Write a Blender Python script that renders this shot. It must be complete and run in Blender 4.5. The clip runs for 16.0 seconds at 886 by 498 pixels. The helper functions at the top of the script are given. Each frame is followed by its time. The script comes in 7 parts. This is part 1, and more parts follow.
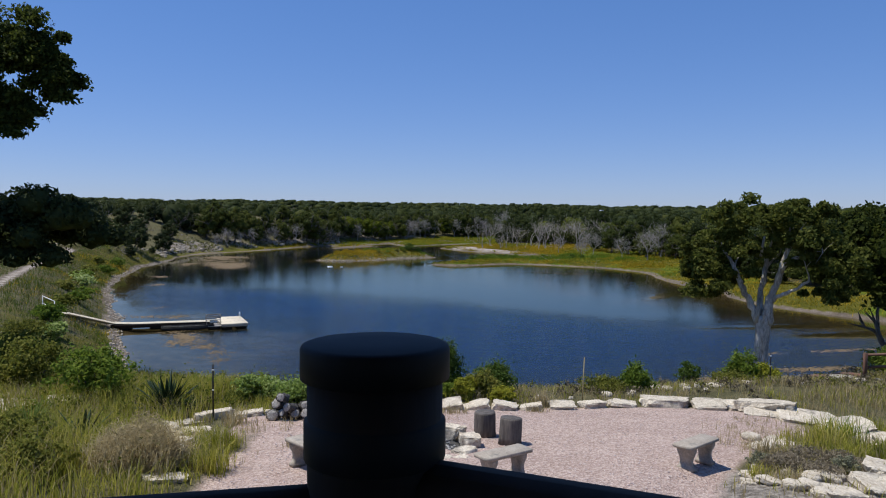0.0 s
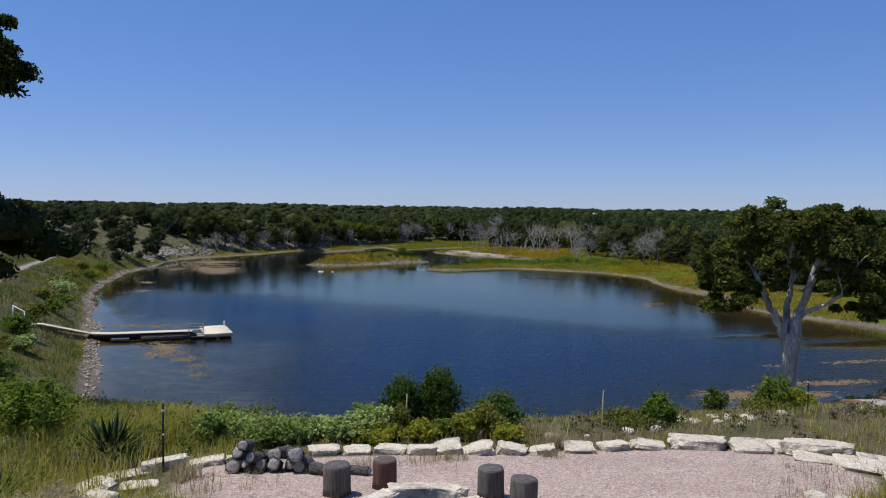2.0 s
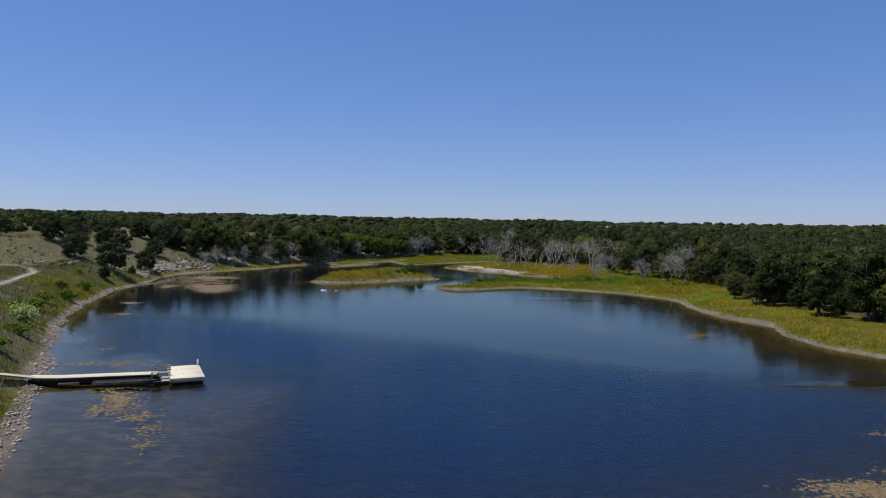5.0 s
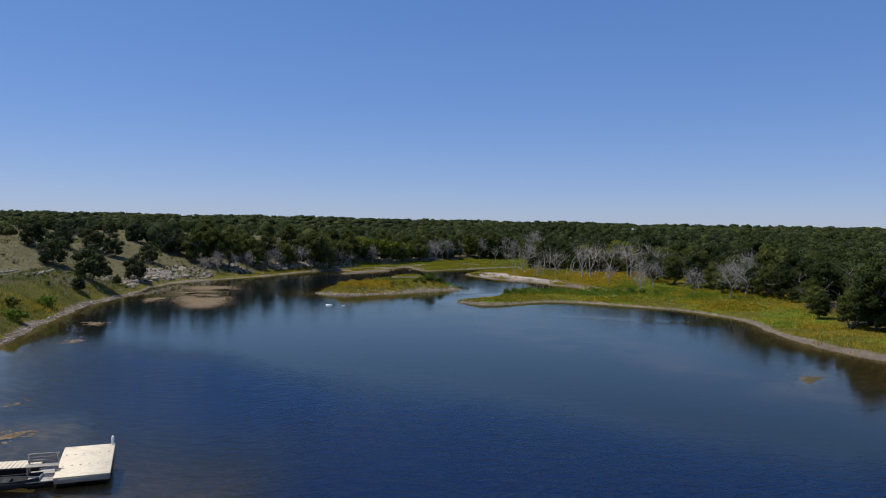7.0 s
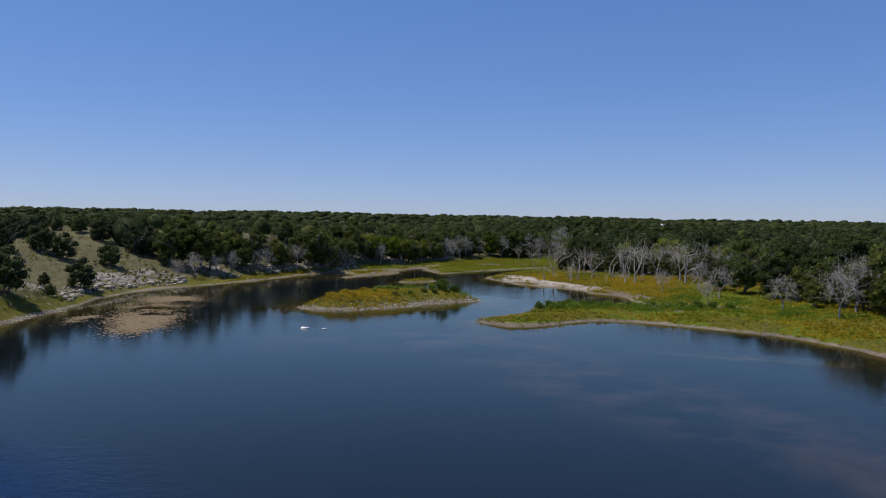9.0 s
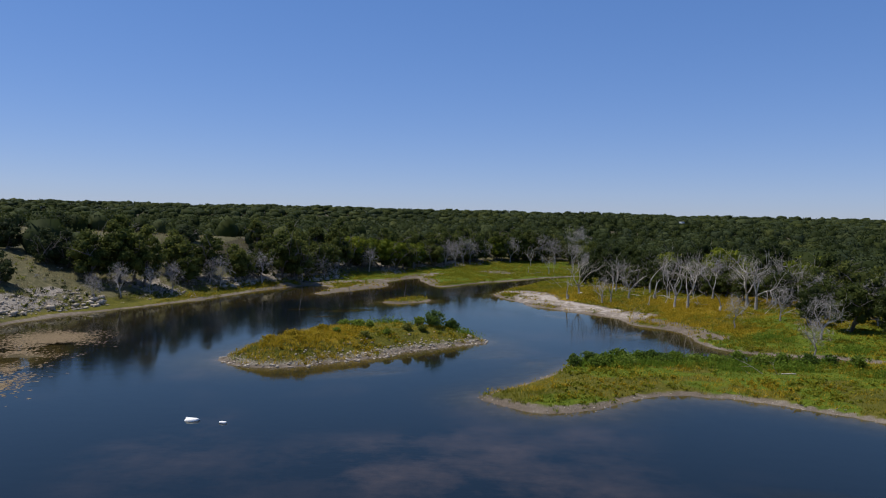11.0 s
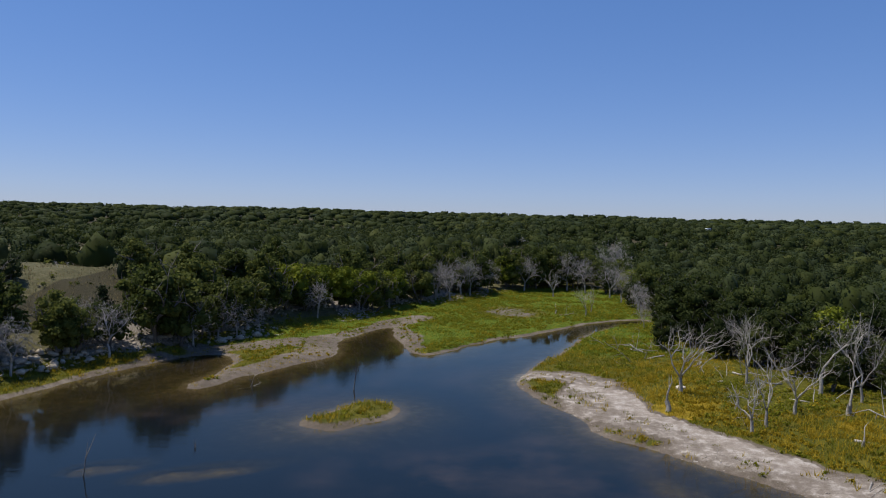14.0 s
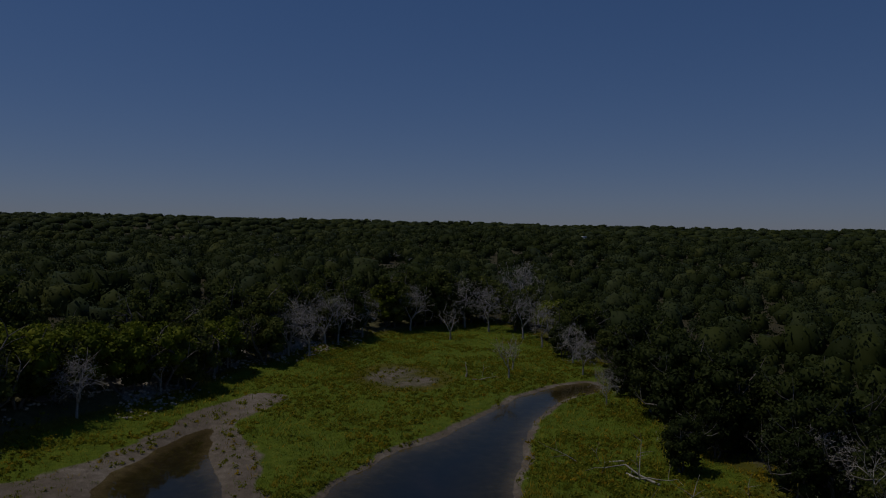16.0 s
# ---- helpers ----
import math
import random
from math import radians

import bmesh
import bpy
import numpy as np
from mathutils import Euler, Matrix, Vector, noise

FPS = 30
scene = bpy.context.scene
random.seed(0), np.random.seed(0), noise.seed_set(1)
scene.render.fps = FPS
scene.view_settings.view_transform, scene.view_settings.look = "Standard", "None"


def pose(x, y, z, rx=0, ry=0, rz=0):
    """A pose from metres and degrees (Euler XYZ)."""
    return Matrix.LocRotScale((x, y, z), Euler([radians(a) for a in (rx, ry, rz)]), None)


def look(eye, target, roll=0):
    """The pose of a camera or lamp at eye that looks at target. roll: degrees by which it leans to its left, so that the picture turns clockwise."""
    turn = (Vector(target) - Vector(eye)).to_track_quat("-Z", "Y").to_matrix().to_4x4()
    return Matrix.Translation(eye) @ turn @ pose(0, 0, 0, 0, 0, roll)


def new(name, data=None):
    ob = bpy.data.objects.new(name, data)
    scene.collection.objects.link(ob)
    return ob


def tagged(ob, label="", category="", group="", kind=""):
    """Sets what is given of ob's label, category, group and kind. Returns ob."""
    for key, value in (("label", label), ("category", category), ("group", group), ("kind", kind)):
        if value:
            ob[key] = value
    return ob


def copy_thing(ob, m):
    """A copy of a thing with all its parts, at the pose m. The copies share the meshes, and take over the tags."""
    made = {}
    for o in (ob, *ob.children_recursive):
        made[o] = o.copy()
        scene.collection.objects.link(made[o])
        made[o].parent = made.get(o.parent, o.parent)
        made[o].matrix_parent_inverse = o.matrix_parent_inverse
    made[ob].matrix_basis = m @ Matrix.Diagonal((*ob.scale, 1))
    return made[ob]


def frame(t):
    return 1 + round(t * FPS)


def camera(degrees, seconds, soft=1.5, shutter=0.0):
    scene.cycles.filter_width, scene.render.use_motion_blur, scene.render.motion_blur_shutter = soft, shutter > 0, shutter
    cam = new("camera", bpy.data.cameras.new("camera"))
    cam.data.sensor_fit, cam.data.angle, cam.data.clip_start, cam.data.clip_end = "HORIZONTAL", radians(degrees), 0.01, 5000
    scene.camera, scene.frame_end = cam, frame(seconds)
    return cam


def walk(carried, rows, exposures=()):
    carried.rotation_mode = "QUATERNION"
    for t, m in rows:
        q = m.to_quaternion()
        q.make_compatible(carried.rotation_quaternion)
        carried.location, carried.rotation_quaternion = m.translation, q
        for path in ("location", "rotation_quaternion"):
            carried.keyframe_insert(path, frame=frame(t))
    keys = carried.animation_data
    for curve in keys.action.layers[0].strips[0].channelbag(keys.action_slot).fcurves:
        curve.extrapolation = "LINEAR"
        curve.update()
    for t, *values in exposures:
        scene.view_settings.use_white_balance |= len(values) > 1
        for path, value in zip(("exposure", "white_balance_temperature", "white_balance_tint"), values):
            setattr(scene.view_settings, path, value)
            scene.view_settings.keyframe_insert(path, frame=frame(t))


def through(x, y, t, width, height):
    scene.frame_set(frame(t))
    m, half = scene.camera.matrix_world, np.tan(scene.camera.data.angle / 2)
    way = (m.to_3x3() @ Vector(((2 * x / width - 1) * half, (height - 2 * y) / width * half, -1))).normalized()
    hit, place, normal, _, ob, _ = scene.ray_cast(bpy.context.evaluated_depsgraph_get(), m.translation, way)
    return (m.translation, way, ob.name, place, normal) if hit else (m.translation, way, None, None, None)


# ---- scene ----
cam = camera(62.7, 16.0, soft=1.05)
PATH = [
    (0, (0.125, -0.537, 9.293), (0.1, 1.462, 9.213), 0.4),
    (0.5, (0.136, 0.205, 9.252), (0.120, 2.204, 9.173), 0.3),
    (1, (0.11, 0.764, 9.247), (0.1, 2.762, 9.17), 0.3),
    (1.5, (0.08, 1.375, 9.315), (0.072, 3.374, 9.24), 0.4),
    (2, (0.04, 2.08, 9.431), (0.034, 4.079, 9.36), 0.4),
    (2.5, (0.002, 2.988, 9.508), (-0.003, 4.987, 9.44), 0.4),
    (3, (-0.057, 4.248, 9.518), (-0.062, 6.247, 9.455), 0.5),
    (3.5, (-0.179, 5.827, 9.713), (-0.185, 7.826, 9.657), 0.6),
    (4, (-0.198, 7.478, 9.81), (-0.208, 9.477, 9.761), 0.6),
    (6.5, (-1.324, 24.631, 10.795), (-1.398, 26.629, 10.759), 0.9),
    (7, (-1.6, 30.166, 10.855), (-1.684, 32.164, 10.819), 0.8),
    (7.5, (-1.758, 36.358, 11.064), (-1.858, 38.355, 11.027), 0.8),
    (8, (-2.039, 43.301, 11.195), (-2.151, 45.297, 11.158), 0.8),
    (8.5, (-2.054, 50.607, 11.381), (-2.18, 52.603, 11.339), 0.7),
    (9, (-2.232, 58.388, 11.358), (-2.368, 60.383, 11.309), 0.7),
    (11.5, (-3.386, 102.436, 14.348), (-3.541, 104.428, 14.281), 1.1),
    (12, (-3.991, 112.909, 14.917), (-4.139, 114.902, 14.854), 1.4),
    (12.5, (-4.654, 123.683, 15.515), (-4.793, 125.678, 15.456), 1.3),
    (13, (-5.237, 133.895, 15.962), (-5.372, 135.889, 15.903), 1.2),
    (13.5, (-5.884, 145.187, 16.587), (-6.021, 147.181, 16.524), 1.2),
    (14, (-6.531, 156.903, 17.131), (-6.673, 158.897, 17.068), 1.1),
    (14.5, (-7.102, 168.653, 17.636), (-7.199, 170.65, 17.576), 1.15),
    (15, (-7.853, 179.946, 18.18), (-7.872, 181.946, 18.133), 1.1),
    (15.5, (-8.655, 191.01, 19.023), (-8.539, 193.006, 18.98), 1.05),
    (16, (-9.376, 203.11, 19.657), (-9.136, 205.095, 19.614), 0.8),
]
FADE = [(0.0, 0.03, 6250, 9), (4.0, 0.0, 6300, 10), (6.5, 0.0, 6500, 10), (15.2, 0.0, 6500, 10), (15.5, -0.58, 6500, 10), (15.6, -0.8, 6500, 10), (15.8, -1.3, 6500, 10), (16.0, -1.9, 6500, 11)]
walk(cam, [(t, look(eye, target, roll)) for t, eye, target, roll in PATH], FADE)

# ---- world and sun ----
SUN = Vector((-0.90, 0.12, 2.2)).normalized()
world = bpy.data.worlds.new("sky")
scene.world = world
world.use_nodes = True
wn = world.node_tree
sky = wn.nodes.new("ShaderNodeTexSky")
sky.sky_type = "NISHITA"
sky.sun_disc = False
sky.sun_elevation = math.asin(SUN.z)
sky.sun_rotation = math.atan2(SUN.x, SUN.y)
sky.altitude, sky.air_density, sky.dust_density, sky.ozone_density = 300.0, 1.0, 0.15, 5.0
tone = wn.nodes.new("ShaderNodeHueSaturation")
tone.inputs["Saturation"].default_value, tone.inputs["Value"].default_value = 1.22, 0.085
haze = wn.nodes.new("ShaderNodeGamma")
haze.inputs["Gamma"].default_value = 0.64
tint = wn.nodes.new("ShaderNodeMix")
tint.data_type, tint.blend_type = "RGBA", "MULTIPLY"
tint.inputs[0].default_value, tint.inputs[7].default_value = 1.0, (6.2, 6.86, 9.85, 1)
wn.links.new(sky.outputs[0], tone.inputs["Color"])
wn.links.new(tone.outputs[0], haze.inputs["Color"])
wn.links.new(haze.outputs[0], tint.inputs[6])
wn.links.new(tint.outputs[2], wn.nodes["Background"].inputs[0])
wn.nodes["Background"].inputs[1].default_value = 0.1
lamp = bpy.data.lights.new("sun", "SUN")
lamp.energy, lamp.angle, lamp.color = 4.6, radians(0.53), (1.0, 0.94, 0.84)
sun = new("sun", lamp)
sun.matrix_world = look(SUN * 100.0, (0, 0, 0))
scene.view_settings.exposure = 0.0

# ---- small tools ----
RNG = np.random.default_rng(7)


def smooth(a, b, x):
    u = np.clip((np.asarray(x, float) - a) / (b - a), 0.0, 1.0)
    return u * u * (3 - 2 * u)


def hashed(i, j, seed):
    h = np.sin(i * 127.1 + j * 311.7 + seed * 74.7) * 43758.5453
    return h - np.floor(h)


def wave(x, y, size, seed=0):
    """Smooth value noise, 0 to 1."""
    x, y = np.asarray(x, float) / size, np.asarray(y, float) / size
    i, j = np.floor(x), np.floor(y)
    u, v = x - i, y - j
    u, v = u * u * (3 - 2 * u), v * v * (3 - 2 * v)
    a, b = hashed(i, j, seed), hashed(i + 1, j, seed)
    c, d = hashed(i, j + 1, seed), hashed(i + 1, j + 1, seed)
    return (a * (1 - u) + b * u) * (1 - v) + (c * (1 - u) + d * u) * v


def fractal(x, y, size, seed=0):
    return (wave(x, y, size, seed) * 4 + wave(x, y, size / 2.1, seed + 3) * 2 + wave(x, y, size / 4.3, seed + 5)) / 7


def rounded(points, closed=True, steps=4):
    """A Catmull-Rom curve through the points."""
    p = np.array(points, float)
    out = []
    n = len(p)
    for k in range(n if closed else n - 1):
        if closed:
            a, b, c, d = p[k - 1], p[k], p[(k + 1) % n], p[(k + 2) % n]
        else:
            a, b, c, d = p[max(k - 1, 0)], p[k], p[k + 1], p[min(k + 2, n - 1)]
        for u in np.arange(steps) / steps:
            out.append(0.5 * (2 * b + (c - a) * u + (2 * a - 5 * b + 4 * c - d) * u * u + (3 * b - a - 3 * c + d) * u ** 3))
    if not closed:
        out.append(p[-1])
    return np.array(out)


def away(q, line, closed=False):
    """Distance of the points q from a line."""
    a = line if closed else line[:-1]
    b = np.roll(line, -1, 0) if closed else line[1:]
    best = np.full(len(q), 1e18)
    for (ax, ay), (bx, by) in zip(a, b):
        ex, ey = bx - ax, by - ay
        u = np.clip(((q[:, 0] - ax) * ex + (q[:, 1] - ay) * ey) / (ex * ex + ey * ey + 1e-9), 0, 1)
        best = np.minimum(best, (q[:, 0] - ax - u * ex) ** 2 + (q[:, 1] - ay - u * ey) ** 2)
    return np.sqrt(best)


def within(q, ring):
    inside = np.zeros(len(q), bool)
    for (ax, ay), (bx, by) in zip(ring, np.roll(ring, -1, 0)):
        if ay != by:
            inside ^= ((ay > q[:, 1]) != (by > q[:, 1])) & (q[:, 0] < (bx - ax) * (q[:, 1] - ay) / (by - ay) + ax)
    return inside


def outside(q, ring):
    """Signed distance from a ring, positive outside."""
    return np.where(within(q, ring), -1.0, 1.0) * away(q, ring, True)


class Build:
    """Gathers vertices and faces for one mesh."""

    def __init__(self):
        self.v, self.f, self.n = [], {3: [], 4: []}, 0

    def add(self, v, *faces):
        v = np.asarray(v, float).reshape(-1, 3)
        for f in faces:
            f = np.asarray(f, int)
            if f.size:
                self.f[f.shape[1]].append(f + self.n)
        self.v.append(v)
        self.n += len(v)
        return self

    def tube(self, path, radii, sides=6, cap=True):
        p, r = np.asarray(path, float), np.asarray(radii, float)
        k = len(p)
        t = np.gradient(p, axis=0)
        t /= np.linalg.norm(t, axis=1)[:, None] + 1e-9
        ref = np.where(np.abs(t[:, 2:3]) > 0.8, [[1.0, 0, 0]], [[0, 0, 1.0]]) if k > 2 else np.array([[1.0, 0.2, 0]] * k if abs(t[0, 2]) > 0.8 else [[0, 0, 1.0]] * k)
        ref = np.repeat(ref[:1], k, 0)
        s = np.cross(t, ref)
        s /= np.linalg.norm(s, axis=1)[:, None] + 1e-9
        w = np.cross(s, t)
        a = np.arange(sides) * 2 * np.pi / sides
        ring = p[:, None] + r[:, None, None] * (np.cos(a)[None, :, None] * s[:, None] + np.sin(a)[None, :, None] * w[:, None])
        i = np.arange(k - 1)[:, None] * sides
        j, j2 = np.arange(sides)[None], (np.arange(sides)[None] + 1) % sides
        q = np.stack([i + j, i + j2, i + sides + j2, i + sides + j], -1).reshape(-1, 4)
        v = np.vstack([ring.reshape(-1, 3), p[:1], p[-1:]])
        if cap:
            m = np.arange(sides)
            m2 = (m + 1) % sides
            ends = np.vstack([np.stack([m2, m, np.full(sides, k * sides)], 1), np.stack([m + (k - 1) * sides, m2 + (k - 1) * sides, np.full(sides, k * sides + 1)], 1)])
            return self.add(v, q, ends)
        return self.add(v, q)

    def loft(self, rings, cap=True):
        """Faces between rings of equally many points."""
        r = np.asarray(rings, float)
        k, n = r.shape[:2]
        i, j, j2 = np.arange(k - 1)[:, None] * n, np.arange(n)[None], (np.arange(n)[None] + 1) % n
        faces = [np.stack([i + j, i + j2, i + n + j2, i + n + j], -1).reshape(-1, 4)]
        v = r.reshape(-1, 3)
        if cap:
            v = np.vstack([v, r[0].mean(0), r[-1].mean(0)])
            m, m2 = np.arange(n), (np.arange(n) + 1) % n
            faces.append(np.vstack([np.stack([m2, m, np.full(n, k * n)], 1), np.stack([m + (k - 1) * n, m2 + (k - 1) * n, np.full(n, k * n + 1)], 1)]))
        return self.add(v, *faces)

    def box(self, centre, size, turn=0.0, bevel=0.0, taper=1.0):
        """A box with chamfered upright and top edges."""
        sx, sy, sz = np.array(size, float) / 2
        b = min(bevel, sx * 0.9, sy * 0.9, sz * 0.9)
        rings = []
        for z, shrink, k in ((-sz, 0, 1), (sz - b, 0, taper), (sz, b, taper)):
            x, y = (sx - shrink) * k, (sy - shrink) * k
            c = b if b else 0.0
            rings.append([(x, y - c, z), (x - c, y, z), (-x + c, y, z), (-x, y - c, z), (-x, -y + c, z), (-x + c, -y, z), (x - c, -y, z), (x, -y + c, z)])
        v = np.array(rings).reshape(-1, 3)
        ca, sa = math.cos(turn), math.sin(turn)
        v = np.stack([v[:, 0] * ca - v[:, 1] * sa, v[:, 0] * sa + v[:, 1] * ca, v[:, 2]], 1) + np.array(centre, float)
        q = [(r * 8 + k, r * 8 + (k + 1) % 8, r * 8 + 8 + (k + 1) % 8, r * 8 + 8 + k) for r in range(2) for k in range(8)]
        lids = [(16, 17, 18, 19), (16, 19, 20, 23), (20, 21, 22, 23), (3, 2, 1, 0), (7, 4, 3, 0), (7, 6, 5, 4)]
        return self.add(v, q + lids)

    def cards(self, centre, size, upright=0.0, long=1.6):
        """Small four-cornered leaves at the centres, turned at random."""
        c = np.asarray(centre, float)
        n = len(c)
        size = np.broadcast_to(size, (n,))[:, None]
        a = RNG.normal(size=(n, 3))
        a[:, 2] *= 1 - upright
        a /= np.linalg.norm(a, axis=1)[:, None]
        b = np.cross(a, RNG.normal(size=(n, 3)))
        b /= np.linalg.norm(b, axis=1)[:, None]
        a, b = a * size * 0.5 * long, b * size * 0.5
        v = np.stack([c - a, c - b * 1.0 + a * 0.1, c + a, c + b * 1.0 + a * 0.1], 1).reshape(-1, 3)
        return self.add(v, np.arange(4 * n).reshape(-1, 4))

    def faced(self, centre, normal, size, long=1.5):
        """Small leaves that lie square to their normals."""
        c, m = np.asarray(centre, float), np.asarray(normal, float)
        n = len(c)
        size = np.broadcast_to(size, (n,))[:, None]
        m = m / (np.linalg.norm(m, axis=1)[:, None] + 1e-9)
        a = np.cross(m, RNG.normal(size=(n, 3)))
        a /= np.linalg.norm(a, axis=1)[:, None] + 1e-9
        b = np.cross(m, a)
        a, b = a * size * 0.5 * long, b * size * 0.5
        v = np.stack([c - a, c - b + a * 0.1, c + a, c + b + a * 0.1], 1).reshape(-1, 3)
        return self.add(v, np.arange(4 * n).reshape(-1, 4))

    def blades(self, root, height, width, lean=0.35, bend=True):
        """Grass blades on the root points."""
        r = np.asarray(root, float)
        n = len(r)
        h = np.broadcast_to(height, (n,)) * RNG.uniform(0.6, 1.2, n)
        a = RNG.uniform(0, 2 * np.pi, n)
        out = np.stack([np.cos(a), np.sin(a), np.zeros(n)], 1)
        side = np.stack([-np.sin(a), np.cos(a), np.zeros(n)], 1) * np.broadcast_to(width, (n,))[:, None] * 0.5
        k = RNG.uniform(0.1, 1.0, n) * lean
        mid = r + out * (h * k * 0.35)[:, None] + np.array([0, 0, 1.0]) * (h * 0.6)[:, None]
        tip = r + out * (h * k)[:, None] + np.array([0, 0, 1.0]) * (h * (1 - 0.25 * k))[:, None]
        if not bend:
            return self.add(np.stack([r - side, r + side, tip], 1).reshape(-1, 3), np.arange(3 * n).reshape(-1, 3))
        v = np.stack([r - side, r + side, mid + side * 0.7, mid - side * 0.7, tip], 1).reshape(-1, 3)
        i = np.arange(n)[:, None] * 5
        return self.add(v, i + np.array([[0, 1, 2, 3]]), i + np.array([[3, 2, 4]]))

    def mesh(self, name, material, soft=False):
        v = np.vstack(self.v)
        f3 = np.vstack(self.f[3]) if self.f[3] else np.zeros((0, 3), int)
        f4 = np.vstack(self.f[4]) if self.f[4] else np.zeros((0, 4), int)
        me = bpy.data.meshes.new(name)
        me.vertices.add(len(v))
        me.vertices.foreach_set("co", v.astype(np.float32).ravel())
        me.loops.add(f3.size + f4.size)
        me.loops.foreach_set("vertex_index", np.concatenate([f3.ravel(), f4.ravel()]).astype(np.int32))
        me.polygons.add(len(f3) + len(f4))
        me.polygons.foreach_set("loop_start", np.concatenate([np.arange(len(f3)) * 3, f3.size + np.arange(len(f4)) * 4]).astype(np.int32))
        if soft:
            me.polygons.foreach_set("use_smooth", np.ones(len(f3) + len(f4), bool))
        me.update(calc_edges=True)
        me.validate()
        me.materials.append(material)
        return me


def part(name, build, material, parent=None, label="", soft=False):
    me = build if isinstance(build, bpy.types.Mesh) else build.mesh(name, material, soft)
    ob = new(name, me)
    if parent is not None:
        ob.parent = parent
    return tagged(ob, label) if label else ob


def thing(name, label, category, group="", at=(0, 0, 0), turn=0.0):
    ob = new(name)
    ob.empty_display_size = 0.2
    ob.matrix_world = pose(*at, 0, 0, turn)
    return tagged(ob, label, category, group)


def stuff(name, build, material, label, category, soft=False):
    return tagged(part(name, build, material, None, "", soft), label, category, "", "stuff")


def rock(build, centre, size, seed, fine=2, flat=0.5, turn=0.0, blocky=0.45):
    """A blunt, faceted stone; past 0.6 blocky it is a broken slab."""
    bm = bmesh.new()
    bmesh.ops.create_icosphere(bm, subdivisions=fine, radius=1.0)
    v = np.array([p.co[:] for p in bm.verts])
    v = np.sign(v) * np.abs(v) ** (1 - blocky)
    v /= np.abs(v).max(0)
    f = np.array([[p.index for p in q.verts] for q in bm.faces])
    bm.free()
    r = np.random.default_rng(seed)
    for _ in range(9):
        d = r.normal(size=3)
        d /= np.linalg.norm(d)
        cut = r.uniform(0.8, 1.15) + (0.22 if blocky > 0.6 else 0.0)
        over = np.maximum(v @ d - cut, 0)
        v -= over[:, None] * d * 0.92
    top = np.maximum(v[:, 2] - flat, 0)
    v[:, 2] -= top * 0.85
    v += (fractal(v[:, 0] * 3 + seed, v[:, 1] * 3 + v[:, 2] * 2, 1.0, seed)[:, None] - 0.5) * v * 0.22
    if blocky > 0.6:
        v += (fractal(v[:, 0] * 5 + v[:, 2] * 4, v[:, 1] * 5 + seed - v[:, 2] * 3, 1.0, seed + 1)[:, None] - 0.5) * v * 0.34
    v *= np.array(size) / 2
    ca, sa = math.cos(turn), math.sin(turn)
    v = np.stack([v[:, 0] * ca - v[:, 1] * sa, v[:, 0] * sa + v[:, 1] * ca, v[:, 2]], 1)
    return build.add(v + np.array(centre, float), f)


# ---- materials ----
def shader(name):
    m = bpy.data.materials.new(name)
    m.use_nodes = True
    return m, m.node_tree.nodes, m.node_tree.links, m.node_tree.nodes["Principled BSDF"]


def place(nodes, links, scale=(1, 1, 1), local=False):
    if local:
        src = nodes.new("ShaderNodeTexCoord").outputs["Object"]
    else:
        src = nodes.new("ShaderNodeNewGeometry").outputs["Position"]
    m = nodes.new("ShaderNodeMapping")
    m.inputs["Scale"].default_value = scale
    links.new(src, m.inputs["Vector"])
    return m.outputs[0]


def cloud(nodes, links, where, scale, detail=4.0, rough=0.6):
    n = nodes.new("ShaderNodeTexNoise")
    n.inputs["Scale"].default_value, n.inputs["Detail"].default_value, n.inputs["Roughness"].default_value = scale, detail, rough
    links.new(where, n.inputs["Vector"])
    return n.outputs[0]


def ramp(nodes, links, factor, *stops):
    r = nodes.new("ShaderNodeValToRGB")
    e = r.color_ramp.elements
    while len(e) < len(stops):
        e.new(0.5)
    for k, (at, colour) in enumerate(stops):
        e[k].position, e[k].color = at, (*colour, 1)
    links.new(factor, r.inputs[0])
    return r.outputs[0]


def blend(nodes, links, factor, a, b, kind="MIX"):
    m = nodes.new("ShaderNodeMix")
    m.data_type, m.blend_type = "RGBA", kind
    for socket, value in ((m.inputs[0], factor), (m.inputs[6], a), (m.inputs[7], b)):
        if isinstance(value, bpy.types.NodeSocket):
            links.new(value, socket)
        elif isinstance(value, (int, float)):
            socket.default_value = value
        else:
            socket.default_value = (*value, 1)
    return m.outputs[2]


def sums(nodes, links, kind, a, b):
    m = nodes.new("ShaderNodeMath")
    m.operation = kind
    m.use_clamp = kind in ("ADD", "SUBTRACT")
    for socket, value in ((m.inputs[0], a), (m.inputs[1], b)):
        if isinstance(value, bpy.types.NodeSocket):
            links.new(value, socket)
        else:
            socket.default_value = value
    return m.outputs[0]


def relief(nodes, links, height, bsdf, strength, distance):
    b = nodes.new("ShaderNodeBump")
    b.inputs["Strength"].default_value, b.inputs["Distance"].default_value = strength, distance
    links.new(height, b.inputs["Height"])
    links.new(b.outputs[0], bsdf.inputs["Normal"])


